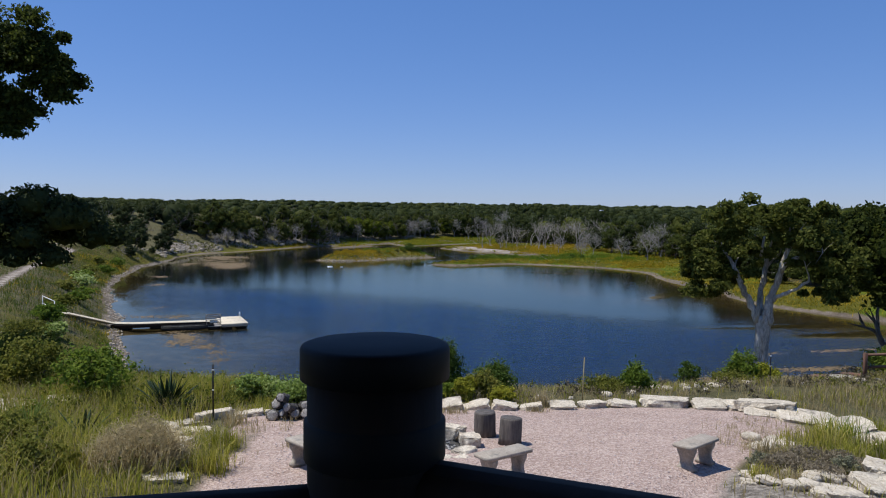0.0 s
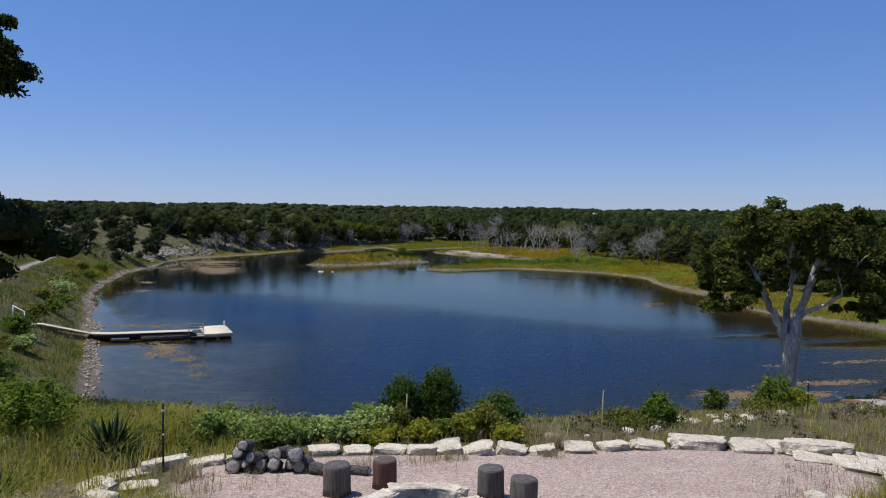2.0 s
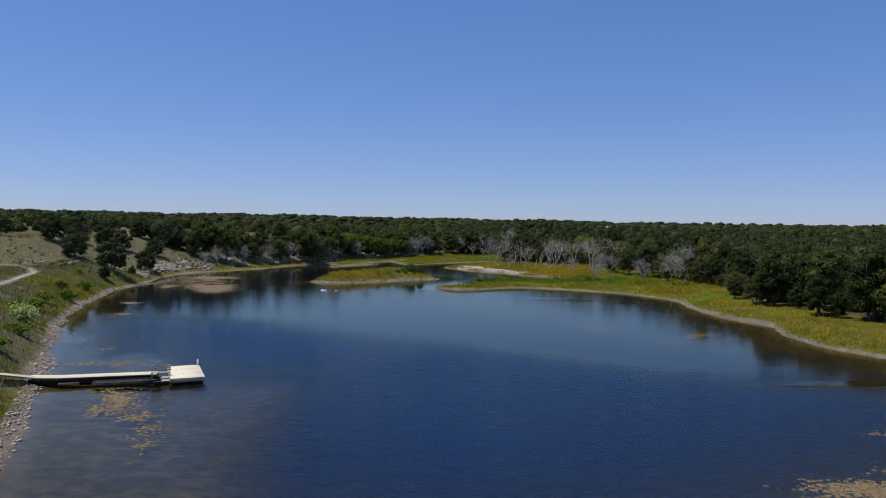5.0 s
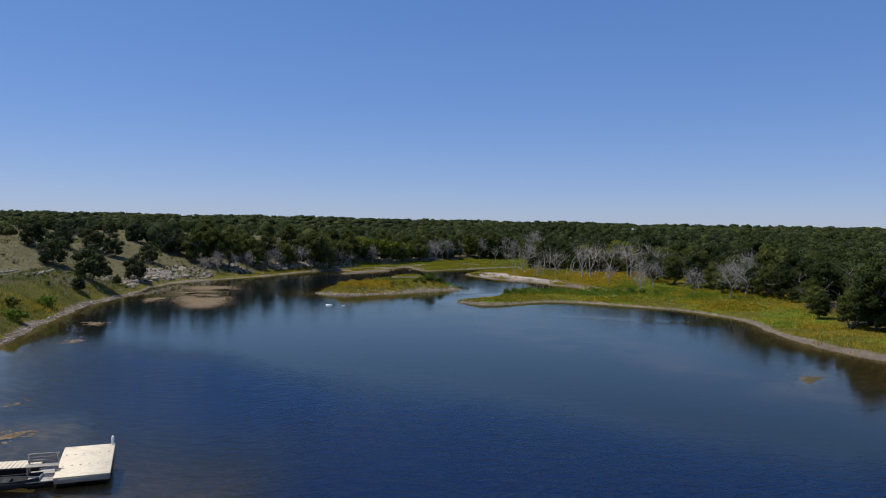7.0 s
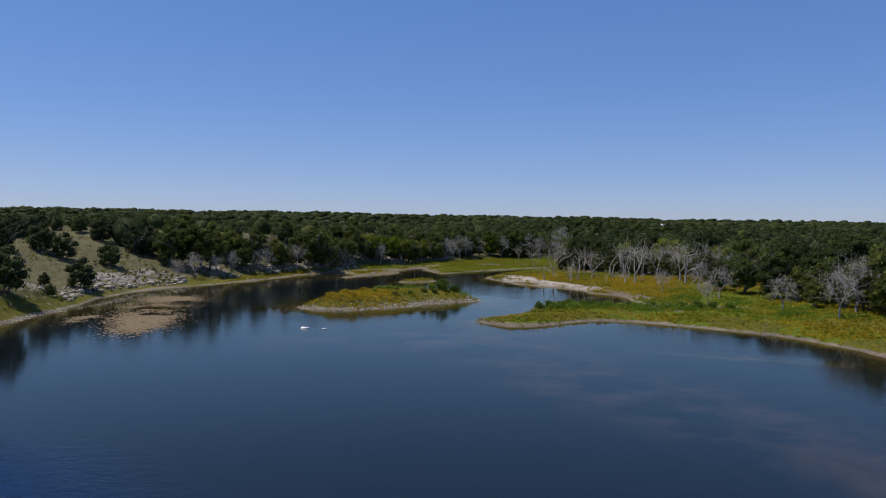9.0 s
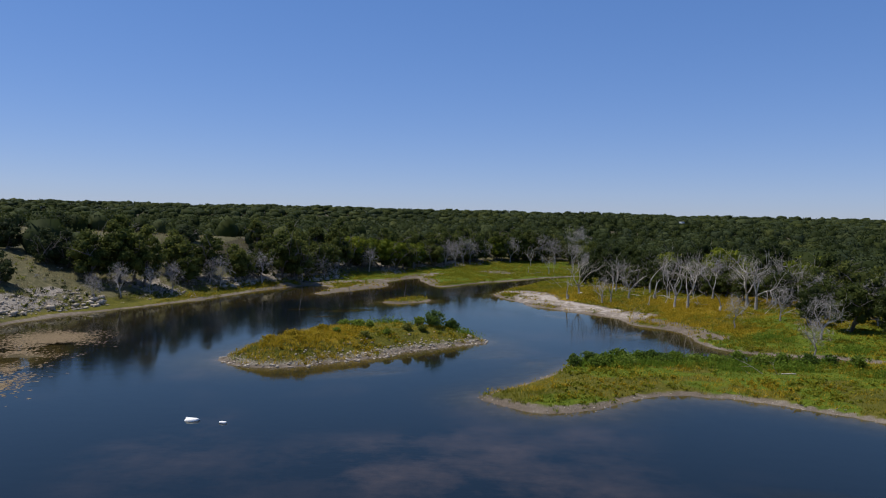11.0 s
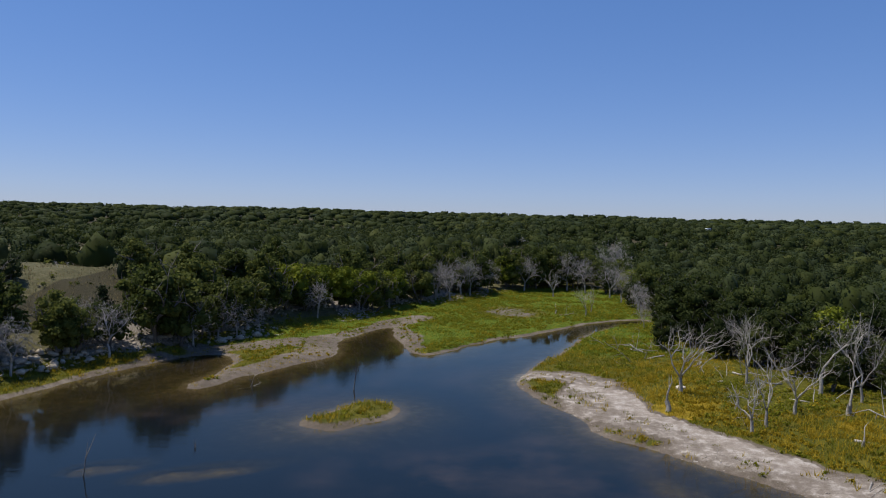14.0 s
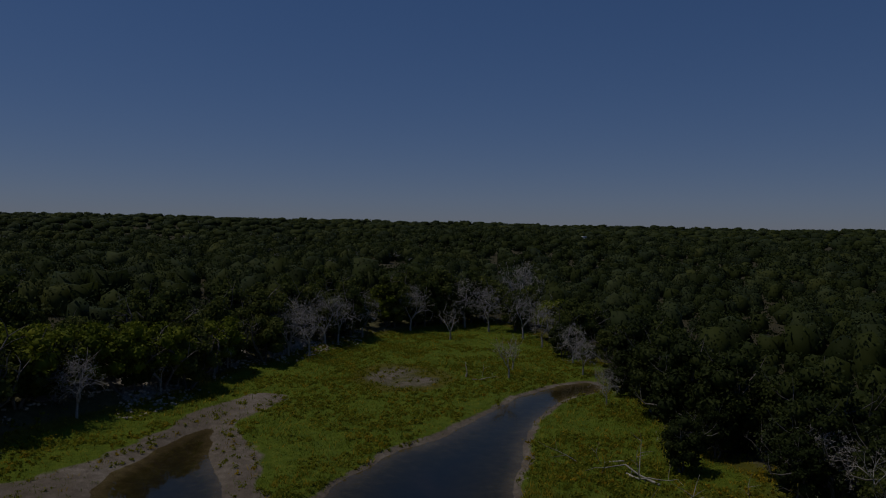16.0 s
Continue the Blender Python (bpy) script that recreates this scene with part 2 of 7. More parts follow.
def surface(name, dark, light, scale=6.0, rough=0.8, bump=0.4, deep=0.02, stretch=(1, 1, 1), vary=0.0, metal=0.0, local=True, stain=None):
    """A worn surface: grain, larger stains and relief."""
    m, nodes, links, bsdf = shader(name)
    where = place(nodes, links, stretch, local)
    grain, large = cloud(nodes, links, where, scale * 5, 5), cloud(nodes, links, where, scale, 3)
    mixed = sums(nodes, links, "ADD", sums(nodes, links, "MULTIPLY", grain, 0.55), sums(nodes, links, "MULTIPLY", large, 0.45))
    colour = ramp(nodes, links, mixed, (0.33, dark), (0.66, light))
    if stain:
        spots = ramp(nodes, links, cloud(nodes, links, where, scale * 0.6, 6, 0.7), (0.52, (0, 0, 0)), (0.68, (1, 1, 1)))
        colour = blend(nodes, links, spots, colour, stain)
    if vary:
        r = nodes.new("ShaderNodeObjectInfo").outputs["Random"]
        h = nodes.new("ShaderNodeHueSaturation")
        links.new(sums(nodes, links, "ADD", sums(nodes, links, "MULTIPLY", r, vary), 1 - vary / 2), h.inputs["Value"])
        h.inputs["Value"].default_value = 1
        links.new(colour, h.inputs["Color"])
        colour = h.outputs[0]
    links.new(colour, bsdf.inputs["Base Color"])
    bsdf.inputs["Roughness"].default_value, bsdf.inputs["Metallic"].default_value = rough, metal
    if bump:
        relief(nodes, links, mixed, bsdf, bump, deep)
    return m


def foliage(name, *colours, through=0.3, rough=0.75):
    """Leaves: each one, and each plant, its own shade."""
    m, nodes, links, bsdf = shader(name)
    island = nodes.new("ShaderNodeNewGeometry").outputs["Random Per Island"]
    own = nodes.new("ShaderNodeObjectInfo").outputs["Random"]
    patch = cloud(nodes, links, place(nodes, links), 0.12, 3)
    mixed = sums(nodes, links, "ADD", sums(nodes, links, "MULTIPLY", island, 0.45), sums(nodes, links, "MULTIPLY", sums(nodes, links, "ADD", sums(nodes, links, "MULTIPLY", own, 0.55), sums(nodes, links, "MULTIPLY", patch, 0.45)), 0.6))
    stops = [(0.15 + 0.7 * k / max(len(colours) - 1, 1), c) for k, c in enumerate(colours)]
    colour = ramp(nodes, links, mixed, *stops)
    links.new(colour, bsdf.inputs["Base Color"])
    bsdf.inputs["Roughness"].default_value = rough
    bsdf.inputs["Specular IOR Level"].default_value = 0.12
    t = nodes.new("ShaderNodeBsdfTranslucent")
    links.new(colour, t.inputs["Color"])
    x = nodes.new("ShaderNodeMixShader")
    x.inputs[0].default_value = through
    links.new(bsdf.outputs[0], x.inputs[1])
    links.new(t.outputs[0], x.inputs[2])
    links.new(x.outputs[0], nodes["Material Output"].inputs["Surface"])
    return m


LIMESTONE = surface("limestone", (0.37, 0.30, 0.21), (0.86, 0.78, 0.64), 4.5, 0.9, 1.0, 0.08, vary=0.25, stain=(0.22, 0.19, 0.15))
GREYROCK = surface("grey_rock", (0.16, 0.13, 0.095), (0.54, 0.465, 0.37), 1.2, 0.9, 0.6, 0.06, local=False)
PALEROCK = surface("pale_rock", (0.16, 0.13, 0.095), (0.60, 0.51, 0.39), 1.4, 0.9, 0.6, 0.06, local=False, stain=(0.15, 0.135, 0.12))
OLDWOOD = surface("weathered_log", (0.022, 0.018, 0.015), (0.17, 0.145, 0.125), 7, 0.85, 0.8, 0.03, (1, 1, 0.12), 0.25)
RUSTWOOD = surface("rust_brown_log", (0.06, 0.028, 0.018), (0.17, 0.08, 0.05), 5, 0.85, 0.6, 0.02, (1, 1, 0.15))
CUTWOOD = surface("cut_log_end", (0.025, 0.022, 0.02), (0.13, 0.115, 0.105), 9, 0.85, 0.5, 0.01)
CONCRETE = surface("bench_concrete", (0.23, 0.195, 0.155), (0.42, 0.37, 0.305), 6, 0.85, 0.4, 0.01, stain=(0.17, 0.16, 0.14))
LOGBARK = surface("grey_log_bark", (0.010, 0.009, 0.008), (0.22, 0.20, 0.18), 7, 0.95, 1.0, 0.14, stain=(0.02, 0.018, 0.016))
LOGEND = surface("grey_log_end", (0.20, 0.185, 0.165), (0.62, 0.585, 0.54), 9, 0.95, 1.0, 0.06, stain=(0.09, 0.08, 0.07))
CHAR = surface("charred_wood", (0.03, 0.028, 0.027), (0.17, 0.16, 0.15), 7, 0.9, 0.7, 0.03)
PALEASH = surface("pale_ash", (0.25, 0.24, 0.23), (0.62, 0.60, 0.58), 20, 0.95, 0.5, 0.01)
ASH = surface("ash", (0.004, 0.004, 0.004), (0.12, 0.117, 0.113), 26, 0.95, 0.8, 0.03)
BARK = surface("pale_bark", (0.16, 0.135, 0.11), (0.80, 0.74, 0.66), 5.0, 0.95, 1.0, 0.12, (1, 1, 0.22), stain=(0.12, 0.10, 0.085))
DARKBARK = surface("dark_bark", (0.06, 0.05, 0.045), (0.18, 0.16, 0.14), 3.5, 0.9, 0.7, 0.04, (1, 1, 0.3))
DEADWOOD = surface("bleached_wood", (0.11, 0.095, 0.075), (0.60, 0.545, 0.465), 3.0, 0.85, 0.5, 0.03, (1, 1, 0.3), 0.45)
TWIGS = surface("grey_twigs", (0.19, 0.17, 0.15), (0.44, 0.405, 0.37), 2.0, 0.9, 0.0, 0.01, vary=0.3)
DECKING = surface("dock_decking", (0.54, 0.47, 0.34), (0.70, 0.62, 0.47), 2.0, 0.75, 0.25, 0.01, stain=(0.50, 0.44, 0.33))
GREYTIMBER = surface("grey_timber", (0.22, 0.20, 0.17), (0.46, 0.43, 0.38), 3.0, 0.85, 0.4, 0.01, (0.2, 1, 1))
REDTIMBER = surface("red_brown_timber", (0.07, 0.035, 0.022), (0.19, 0.095, 0.06), 3.0, 0.8, 0.4, 0.01, (1, 1, 0.3))
BOATPAINT = surface("dull_boat_paint", (0.012, 0.013, 0.013), (0.035, 0.036, 0.035), 3.0, 0.9, 0.15, 0.01)
ALUMINIUM = surface("dull_aluminium", (0.30, 0.31, 0.32), (0.48, 0.49, 0.50), 4.0, 0.45, 0.1, 0.005, metal=0.8)
STEEL = surface("dark_painted_steel", (0.012, 0.012, 0.012), (0.05, 0.045, 0.04), 8.0, 0.6, 0.2, 0.004, metal=0.3)
YELLOWWOOD = surface("pale_stake_wood", (0.36, 0.26, 0.11), (0.56, 0.44, 0.22), 6.0, 0.8, 0.3, 0.01, (1, 1, 0.2))
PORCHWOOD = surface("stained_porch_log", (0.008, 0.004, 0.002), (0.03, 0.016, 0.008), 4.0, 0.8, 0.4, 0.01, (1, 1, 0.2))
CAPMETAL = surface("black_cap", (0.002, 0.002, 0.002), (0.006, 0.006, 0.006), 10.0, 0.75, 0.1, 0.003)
WHITEPAINT = surface("white_plastic", (0.66, 0.66, 0.64), (0.82, 0.82, 0.80), 5.0, 0.5, 0.1, 0.005)
PLASTER = surface("house_wall", (0.40, 0.36, 0.30), (0.52, 0.47, 0.40), 2.0, 0.85, 0.3, 0.01, local=False)

OAKLEAF = foliage("oak_leaves", (0.026, 0.038, 0.008), (0.072, 0.092, 0.017), (0.17, 0.18, 0.04), through=0.5)
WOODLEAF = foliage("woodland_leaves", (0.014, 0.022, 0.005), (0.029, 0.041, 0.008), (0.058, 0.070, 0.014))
# lighter copy of the woodland leaves; sunlit tops put into the colour
LITLEAF = foliage("lit_wood_edge_leaves", (0.028, 0.040, 0.009), (0.066, 0.084, 0.017), (0.15, 0.16, 0.036), through=0.42)
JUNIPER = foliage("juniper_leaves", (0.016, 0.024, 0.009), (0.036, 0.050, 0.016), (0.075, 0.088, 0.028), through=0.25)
LIME = foliage("yellow_green_leaves", (0.056, 0.080, 0.006), (0.13, 0.155, 0.012), (0.23, 0.24, 0.022))
SHRUBLEAF = foliage("shrub_leaves", (0.07, 0.12, 0.014), (0.15, 0.215, 0.028), (0.27, 0.32, 0.055), through=0.5)
YELLOWLEAF = foliage("yellowing_leaves", (0.13, 0.15, 0.013), (0.29, 0.30, 0.03), (0.46, 0.42, 0.06), through=0.5)
PALELEAF = foliage("pale_vine_leaves", (0.13, 0.20, 0.035), (0.30, 0.38, 0.095), (0.55, 0.60, 0.28), through=0.5)
REED = foliage("reed_leaves", (0.085, 0.14, 0.012), (0.15, 0.225, 0.022), (0.25, 0.31, 0.045), through=0.5)
MEADOWBLADE = foliage("meadow_grass", (0.085, 0.095, 0.009), (0.155, 0.155, 0.013), (0.25, 0.215, 0.026), through=0.42)
FRESHBLADE = foliage("fresh_grass", (0.055, 0.085, 0.006), (0.110, 0.150, 0.010), (0.19, 0.20, 0.022), through=0.42)
LEAFWEED = foliage("leafy_weeds", (0.11, 0.13, 0.010), (0.21, 0.215, 0.016), (0.34, 0.31, 0.035), through=0.5)
GOLDBLADE = foliage("golden_weeds", (0.18, 0.14, 0.009), (0.33, 0.235, 0.014), (0.47, 0.34, 0.035), through=0.42)
TALLGRASS = foliage("tall_grass", (0.10, 0.125, 0.012), (0.24, 0.25, 0.028), (0.48, 0.42, 0.11), through=0.45)
DRYGRASS = foliage("dry_grass", (0.22, 0.175, 0.085), (0.36, 0.295, 0.155), (0.54, 0.46, 0.28), through=0.42)
STRAW = foliage("straw", (0.11, 0.09, 0.04), (0.19, 0.155, 0.075), (0.31, 0.26, 0.14), through=0.35)
DRYTWIG = foliage("dry_shrub_twigs", (0.26, 0.21, 0.10), (0.46, 0.38, 0.21), (0.62, 0.53, 0.33), through=0.4)
SAGE = foliage("silver_sage", (0.11, 0.12, 0.07), (0.20, 0.205, 0.13), (0.31, 0.31, 0.21), through=0.3)
GREYTWIG = foliage("grey_shrub_twigs", (0.085, 0.072, 0.042), (0.18, 0.15, 0.098), (0.32, 0.27, 0.19), through=0.25)
WEEDMAT = foliage("floating_weed", (0.060, 0.042, 0.021), (0.115, 0.082, 0.042), (0.20, 0.147, 0.082), through=0.05)
OLIVEWOOD = foliage("olive_woodland_leaves", (0.022, 0.031, 0.008), (0.042, 0.054, 0.012), (0.075, 0.085, 0.020))
OLIVELEAF = foliage("olive_leaves", (0.07, 0.09, 0.013), (0.16, 0.175, 0.028), (0.30, 0.28, 0.07), through=0.5)
DARKSHRUB = foliage("dark_shrub_leaves", (0.042, 0.075, 0.014), (0.090, 0.145, 0.026), (0.18, 0.24, 0.055), through=0.5)
DAMGRASS = foliage("dam_grass_blades", (0.05, 0.06, 0.012), (0.10, 0.105, 0.024), (0.19, 0.17, 0.055), through=0.4)
DAMWEED = foliage("dam_weed_leaves", (0.035, 0.06, 0.010), (0.075, 0.115, 0.018), (0.15, 0.185, 0.035), through=0.4)
AGAVE = foliage("agave_leaves", (0.014, 0.028, 0.010), (0.032, 0.055, 0.018), (0.07, 0.10, 0.035), through=0.1, rough=0.45)


def ground_material():
    m, nodes, links, bsdf = shader("ground_cover")
    where = place(nodes, links)
    fine, mid, wide = cloud(nodes, links, where, 9.0, 6, 0.7), cloud(nodes, links, where, 1.1, 5), cloud(nodes, links, where, 0.13, 4)
    speck = nodes.new("ShaderNodeTexVoronoi")
    speck.inputs["Scale"].default_value = 30.0
    links.new(where, speck.inputs["Vector"])
    pebble = speck.outputs["Color"]
    one, two = nodes.new("ShaderNodeAttribute"), nodes.new("ShaderNodeAttribute")
    one.attribute_name, two.attribute_name = "cover", "cover_more"
    split, more = nodes.new("ShaderNodeSeparateColor"), nodes.new("ShaderNodeSeparateColor")
    links.new(one.outputs["Color"], split.inputs[0])
    links.new(two.outputs["Color"], more.inputs[0])

    def edge(value):
        e = nodes.new("ShaderNodeMath")
        e.operation = "ADD"
        links.new(value, e.inputs[0])
        links.new(sums(nodes, links, "SUBTRACT", sums(nodes, links, "MULTIPLY", mid, 0.7), 0.35), e.inputs[1])
        return ramp(nodes, links, e.outputs[0], (0.40, (0, 0, 0)), (0.60, (1, 1, 1)))

    dry = ramp(nodes, links, sums(nodes, links, "ADD", sums(nodes, links, "MULTIPLY", fine, 0.5), sums(nodes, links, "MULTIPLY", mid, 0.5)), (0.30, (0.055, 0.055, 0.026)), (0.52, (0.115, 0.105, 0.050)), (0.70, (0.23, 0.20, 0.115)))
    green = ramp(nodes, links, sums(nodes, links, "ADD", sums(nodes, links, "MULTIPLY", fine, 0.3), sums(nodes, links, "ADD", sums(nodes, links, "MULTIPLY", mid, 0.4), sums(nodes, links, "MULTIPLY", wide, 0.3))), (0.34, (0.050, 0.056, 0.009)), (0.50, (0.10, 0.095, 0.011)), (0.68, (0.17, 0.135, 0.02)))
    lush = ramp(nodes, links, sums(nodes, links, "ADD", sums(nodes, links, "MULTIPLY", fine, 0.5), sums(nodes, links, "MULTIPLY", mid, 0.5)), (0.35, (0.055, 0.082, 0.006)), (0.52, (0.10, 0.138, 0.009)), (0.66, (0.17, 0.18, 0.018)))
    green = blend(nodes, links, ramp(nodes, links, split.outputs[2], (0.80, (0, 0, 0)), (0.94, (1, 1, 1))), green, lush)
    gold = ramp(nodes, links, mid, (0.35, (0.17, 0.13, 0.010)), (0.65, (0.32, 0.22, 0.02)))
    mud = ramp(nodes, links, sums(nodes, links, "ADD", sums(nodes, links, "MULTIPLY", fine, 0.35), sums(nodes, links, "ADD", sums(nodes, links, "MULTIPLY", mid, 0.3), sums(nodes, links, "MULTIPLY", wide, 0.35))), (0.32, (0.075, 0.058, 0.040)), (0.50, (0.155, 0.125, 0.095)), (0.68, (0.31, 0.265, 0.21)))
    sand = ramp(nodes, links, sums(nodes, links, "ADD", sums(nodes, links, "MULTIPLY", fine, 0.4), sums(nodes, links, "MULTIPLY", mid, 0.6)), (0.34, (0.21, 0.17, 0.13)), (0.50, (0.34, 0.29, 0.24)), (0.62, (0.52, 0.465, 0.405)))
    mud = blend(nodes, links, ramp(nodes, links, sums(nodes, links, "ADD", split.outputs[1], sums(nodes, links, "MULTIPLY", sums(nodes, links, "SUBTRACT", mid, 0.5), 0.3)), (0.84, (0, 0, 0)), (0.96, (1, 1, 1))), mud, sand)
    chips = ramp(nodes, links, pebble, (0.1, (0.28, 0.20, 0.165)), (0.5, (0.48, 0.355, 0.305)), (0.9, (0.68, 0.56, 0.49)))
    gravel = blend(nodes, links, 0.3, chips, ramp(nodes, links, mid, (0.3, (0.32, 0.235, 0.19)), (0.7, (0.53, 0.42, 0.36))))
    bed = ramp(nodes, links, sums(nodes, links, "ADD", sums(nodes, links, "MULTIPLY", fine, 0.4), sums(nodes, links, "MULTIPLY", mid, 0.6)), (0.32, (0.035, 0.028, 0.013)), (0.52, (0.095, 0.075, 0.036)), (0.70, (0.22, 0.175, 0.10)))
    rocky = ramp(nodes, links, fine, (0.35, (0.10, 0.085, 0.068)), (0.62, (0.38, 0.34, 0.29)))
    # dark floor under the woods: litter colour deepened for the trees' shade
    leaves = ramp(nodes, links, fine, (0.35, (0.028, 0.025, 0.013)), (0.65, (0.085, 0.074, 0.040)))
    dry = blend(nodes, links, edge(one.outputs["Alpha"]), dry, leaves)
    colour = blend(nodes, links, edge(split.outputs[2]), dry, green)
    colour = blend(nodes, links, edge(more.outputs[0]), colour, gold)
    colour = blend(nodes, links, edge(more.outputs[1]), colour, rocky)
    colour = blend(nodes, links, edge(split.outputs[1]), colour, mud)
    colour = blend(nodes, links, edge(split.outputs[0]), colour, gravel)
    colour = blend(nodes, links, more.outputs[2], colour, bed)
    links.new(colour, bsdf.inputs["Base Color"])
    bsdf.inputs["Roughness"].default_value = 0.95
    bsdf.inputs["Specular IOR Level"].default_value = 0.15
    relief(nodes, links, sums(nodes, links, "ADD", fine, sums(nodes, links, "MULTIPLY", speck.outputs["Distance"], 0.6)), bsdf, 0.8, 0.08)
    return m


def water_material():
    m, nodes, links, bsdf = shader("lake_water")
    where = place(nodes, links, (0.7, 1.5, 1.0))
    small, chop = cloud(nodes, links, where, 2.2, 3, 0.6), cloud(nodes, links, where, 0.75, 3, 0.5)
    gust = nodes.new("ShaderNodeAttribute")
    gust.attribute_name = "gust"
    height = sums(nodes, links, "MULTIPLY", sums(nodes, links, "ADD", sums(nodes, links, "MULTIPLY", small, 0.45), sums(nodes, links, "MULTIPLY", chop, 0.55)), gust.outputs["Fac"])
    bump = nodes.new("ShaderNodeBump")
    bump.inputs["Strength"].default_value, bump.inputs["Distance"].default_value = 1.0, 0.30
    links.new(height, bump.inputs["Height"])
    depth = nodes.new("ShaderNodeAttribute")
    depth.attribute_name = "murk"
    clear, body, gloss = nodes.new("ShaderNodeBsdfTransparent"), nodes.new("ShaderNodeBsdfDiffuse"), nodes.new("ShaderNodeBsdfGlossy")
    clear.inputs["Color"].default_value = (0.78, 0.75, 0.60, 1)
    film = nodes.new("ShaderNodeAttribute")
    film.attribute_name = "film"
    streak = cloud(nodes, links, place(nodes, links, (0.28, 0.28, 1.0)), 0.55, 6, 0.65)
    film_on = sums(nodes, links, "MULTIPLY", film.outputs["Fac"], ramp(nodes, links, streak, (0.42, (0, 0, 0)), (0.76, (1, 1, 1))))
    # bluer in gusts: high sky mirrored by ripples, put into the body colour
    deeps = ramp(nodes, links, gust.outputs["Fac"], (0.1, (0.0052, 0.0080, 0.0120)), (0.6, (0.0018, 0.0068, 0.0320)))
    deep_body = blend(nodes, links, ramp(nodes, links, depth.outputs["Fac"], (0.45, (0, 0, 0)), (0.95, (1, 1, 1))), (0.020, 0.018, 0.011), deeps)
    links.new(blend(nodes, links, film_on, deep_body, (0.058, 0.043, 0.036)), body.inputs["Color"])
    links.new(sums(nodes, links, "ADD", sums(nodes, links, "MULTIPLY", gust.outputs["Fac"], 0.07), 0.03), gloss.inputs["Roughness"])
    # reflection coloured by hand: sky blue on ripples, duller where calm
    links.new(ramp(nodes, links, gust.outputs["Fac"], (0.1, (0.80, 0.82, 0.72)), (0.6, (0.74, 0.93, 1.0))), gloss.inputs["Color"])
    links.new(bump.outputs[0], gloss.inputs["Normal"])
    f = nodes.new("ShaderNodeFresnel")
    f.inputs["IOR"].default_value = 1.333
    swell = nodes.new("ShaderNodeBump")
    swell.inputs["Strength"].default_value, swell.inputs["Distance"].default_value = 1.0, 0.14
    links.new(height, swell.inputs["Height"])
    links.new(swell.outputs[0], f.inputs["Normal"])
    under, whole = nodes.new("ShaderNodeMixShader"), nodes.new("ShaderNodeMixShader")
    links.new(depth.outputs["Fac"], under.inputs[0])
    links.new(clear.outputs[0], under.inputs[1])
    links.new(body.outputs[0], under.inputs[2])
    links.new(f.outputs[0], whole.inputs[0])
    links.new(under.outputs[0], whole.inputs[1])
    links.new(gloss.outputs[0], whole.inputs[2])
    links.new(whole.outputs[0], nodes["Material Output"].inputs["Surface"])
    nodes.remove(bsdf)
    return m


# ---- the lie of the land ----
NEAR = [(-14, 33.2), (-9, 31.3), (-4, 30.4), (2, 30.6), (8, 32), (14, 34.5), (21, 38.5), (30, 42), (38, 48), (43, 57), (41, 67), (36, 77), (34, 86), (36, 97)]
EAST = [(34, 105), (33, 113), (34, 121), (34, 131), (31, 140), (26, 146), (21, 150), (16, 152.5), (12, 153), (9, 151.5), (6, 148.5), (2, 146.3), (-1, 146.5), (-4, 150)]
INLET = [(-1.5, 153.5), (2, 160.5), (4.5, 165), (8, 168.4), (14, 169.4), (21, 169), (28, 169.6), (36, 171), (32, 173.2), (27, 174.2), (23, 176.5), (21, 182), (21, 188), (19.5, 192.5), (16.5, 196)]
CAPE = [(15.5, 202), (12, 208), (6, 213.5), (2.2, 217.5), (0.8, 224), (-2, 229.5), (-3.6, 236), (-2, 244), (2, 255), (7, 270), (11, 280), (16, 287.5), (21.5, 292), (22, 296.5), (18, 295.5), (13, 291)]
CHANNEL = [(9, 286.5), (5, 280.8), (0, 273), (-6.6, 266.4), (-12.0, 257.2), (-15.0, 252.4), (-17.2, 254.4), (-19.6, 261.5), (-22, 269), (-23.5, 277), (-26.5, 270), (-28.6, 262), (-27.6, 254), (-28, 247), (-31.5, 240), (-34.5, 234)]
WEST = [(-36.8, 228.6), (-38.2, 231), (-37.5, 239), (-39.5, 247), (-44, 247), (-47.5, 240), (-50.5, 229), (-54, 214), (-58, 203), (-62, 193), (-65, 181), (-64, 169), (-60.5, 154), (-59, 143), (-57.5, 132), (-54, 121)]
DAM = [(-49, 105), (-46, 97), (-41, 86), (-36.5, 77), (-28, 60), (-21, 45.5), (-17, 37.5)]
LAKE = rounded(NEAR + EAST + INLET + CAPE + CHANNEL + WEST + DAM)
ISLAND = rounded([(-30, 161), (-25, 159), (-21, 160), (-17, 164), (-13, 168.5), (-8, 173.5), (-4, 177), (-6, 181), (-10, 184), (-16, 185), (-22, 182), (-27, 175), (-30, 167)])
ISLET = rounded([(-23, 218), (-19, 216.4), (-15, 222.6), (-18.5, 226)])
OPEN = np.array([(-64, 20), (-64, 140), (-68, 160), (-70, 182), (-66, 205), (-60, 222), (-56, 236), (-49, 246), (-48, 256), (-42, 264), (-39, 273), (-33, 285), (-28, 297), (-24.6, 306), (-17, 319), (-7, 333), (5, 344), (14, 346), (20, 335), (22, 315), (24, 302),
                 (20, 285), (17, 262), (20, 250), (22, 241), (28, 236), (34, 230), (42, 218), (46, 202), (48, 182), (46, 160), (43, 145), (40, 120), (41, 104), (46, 75), (52, 55), (50, 20), (40, -40), (-64, -40)], float)
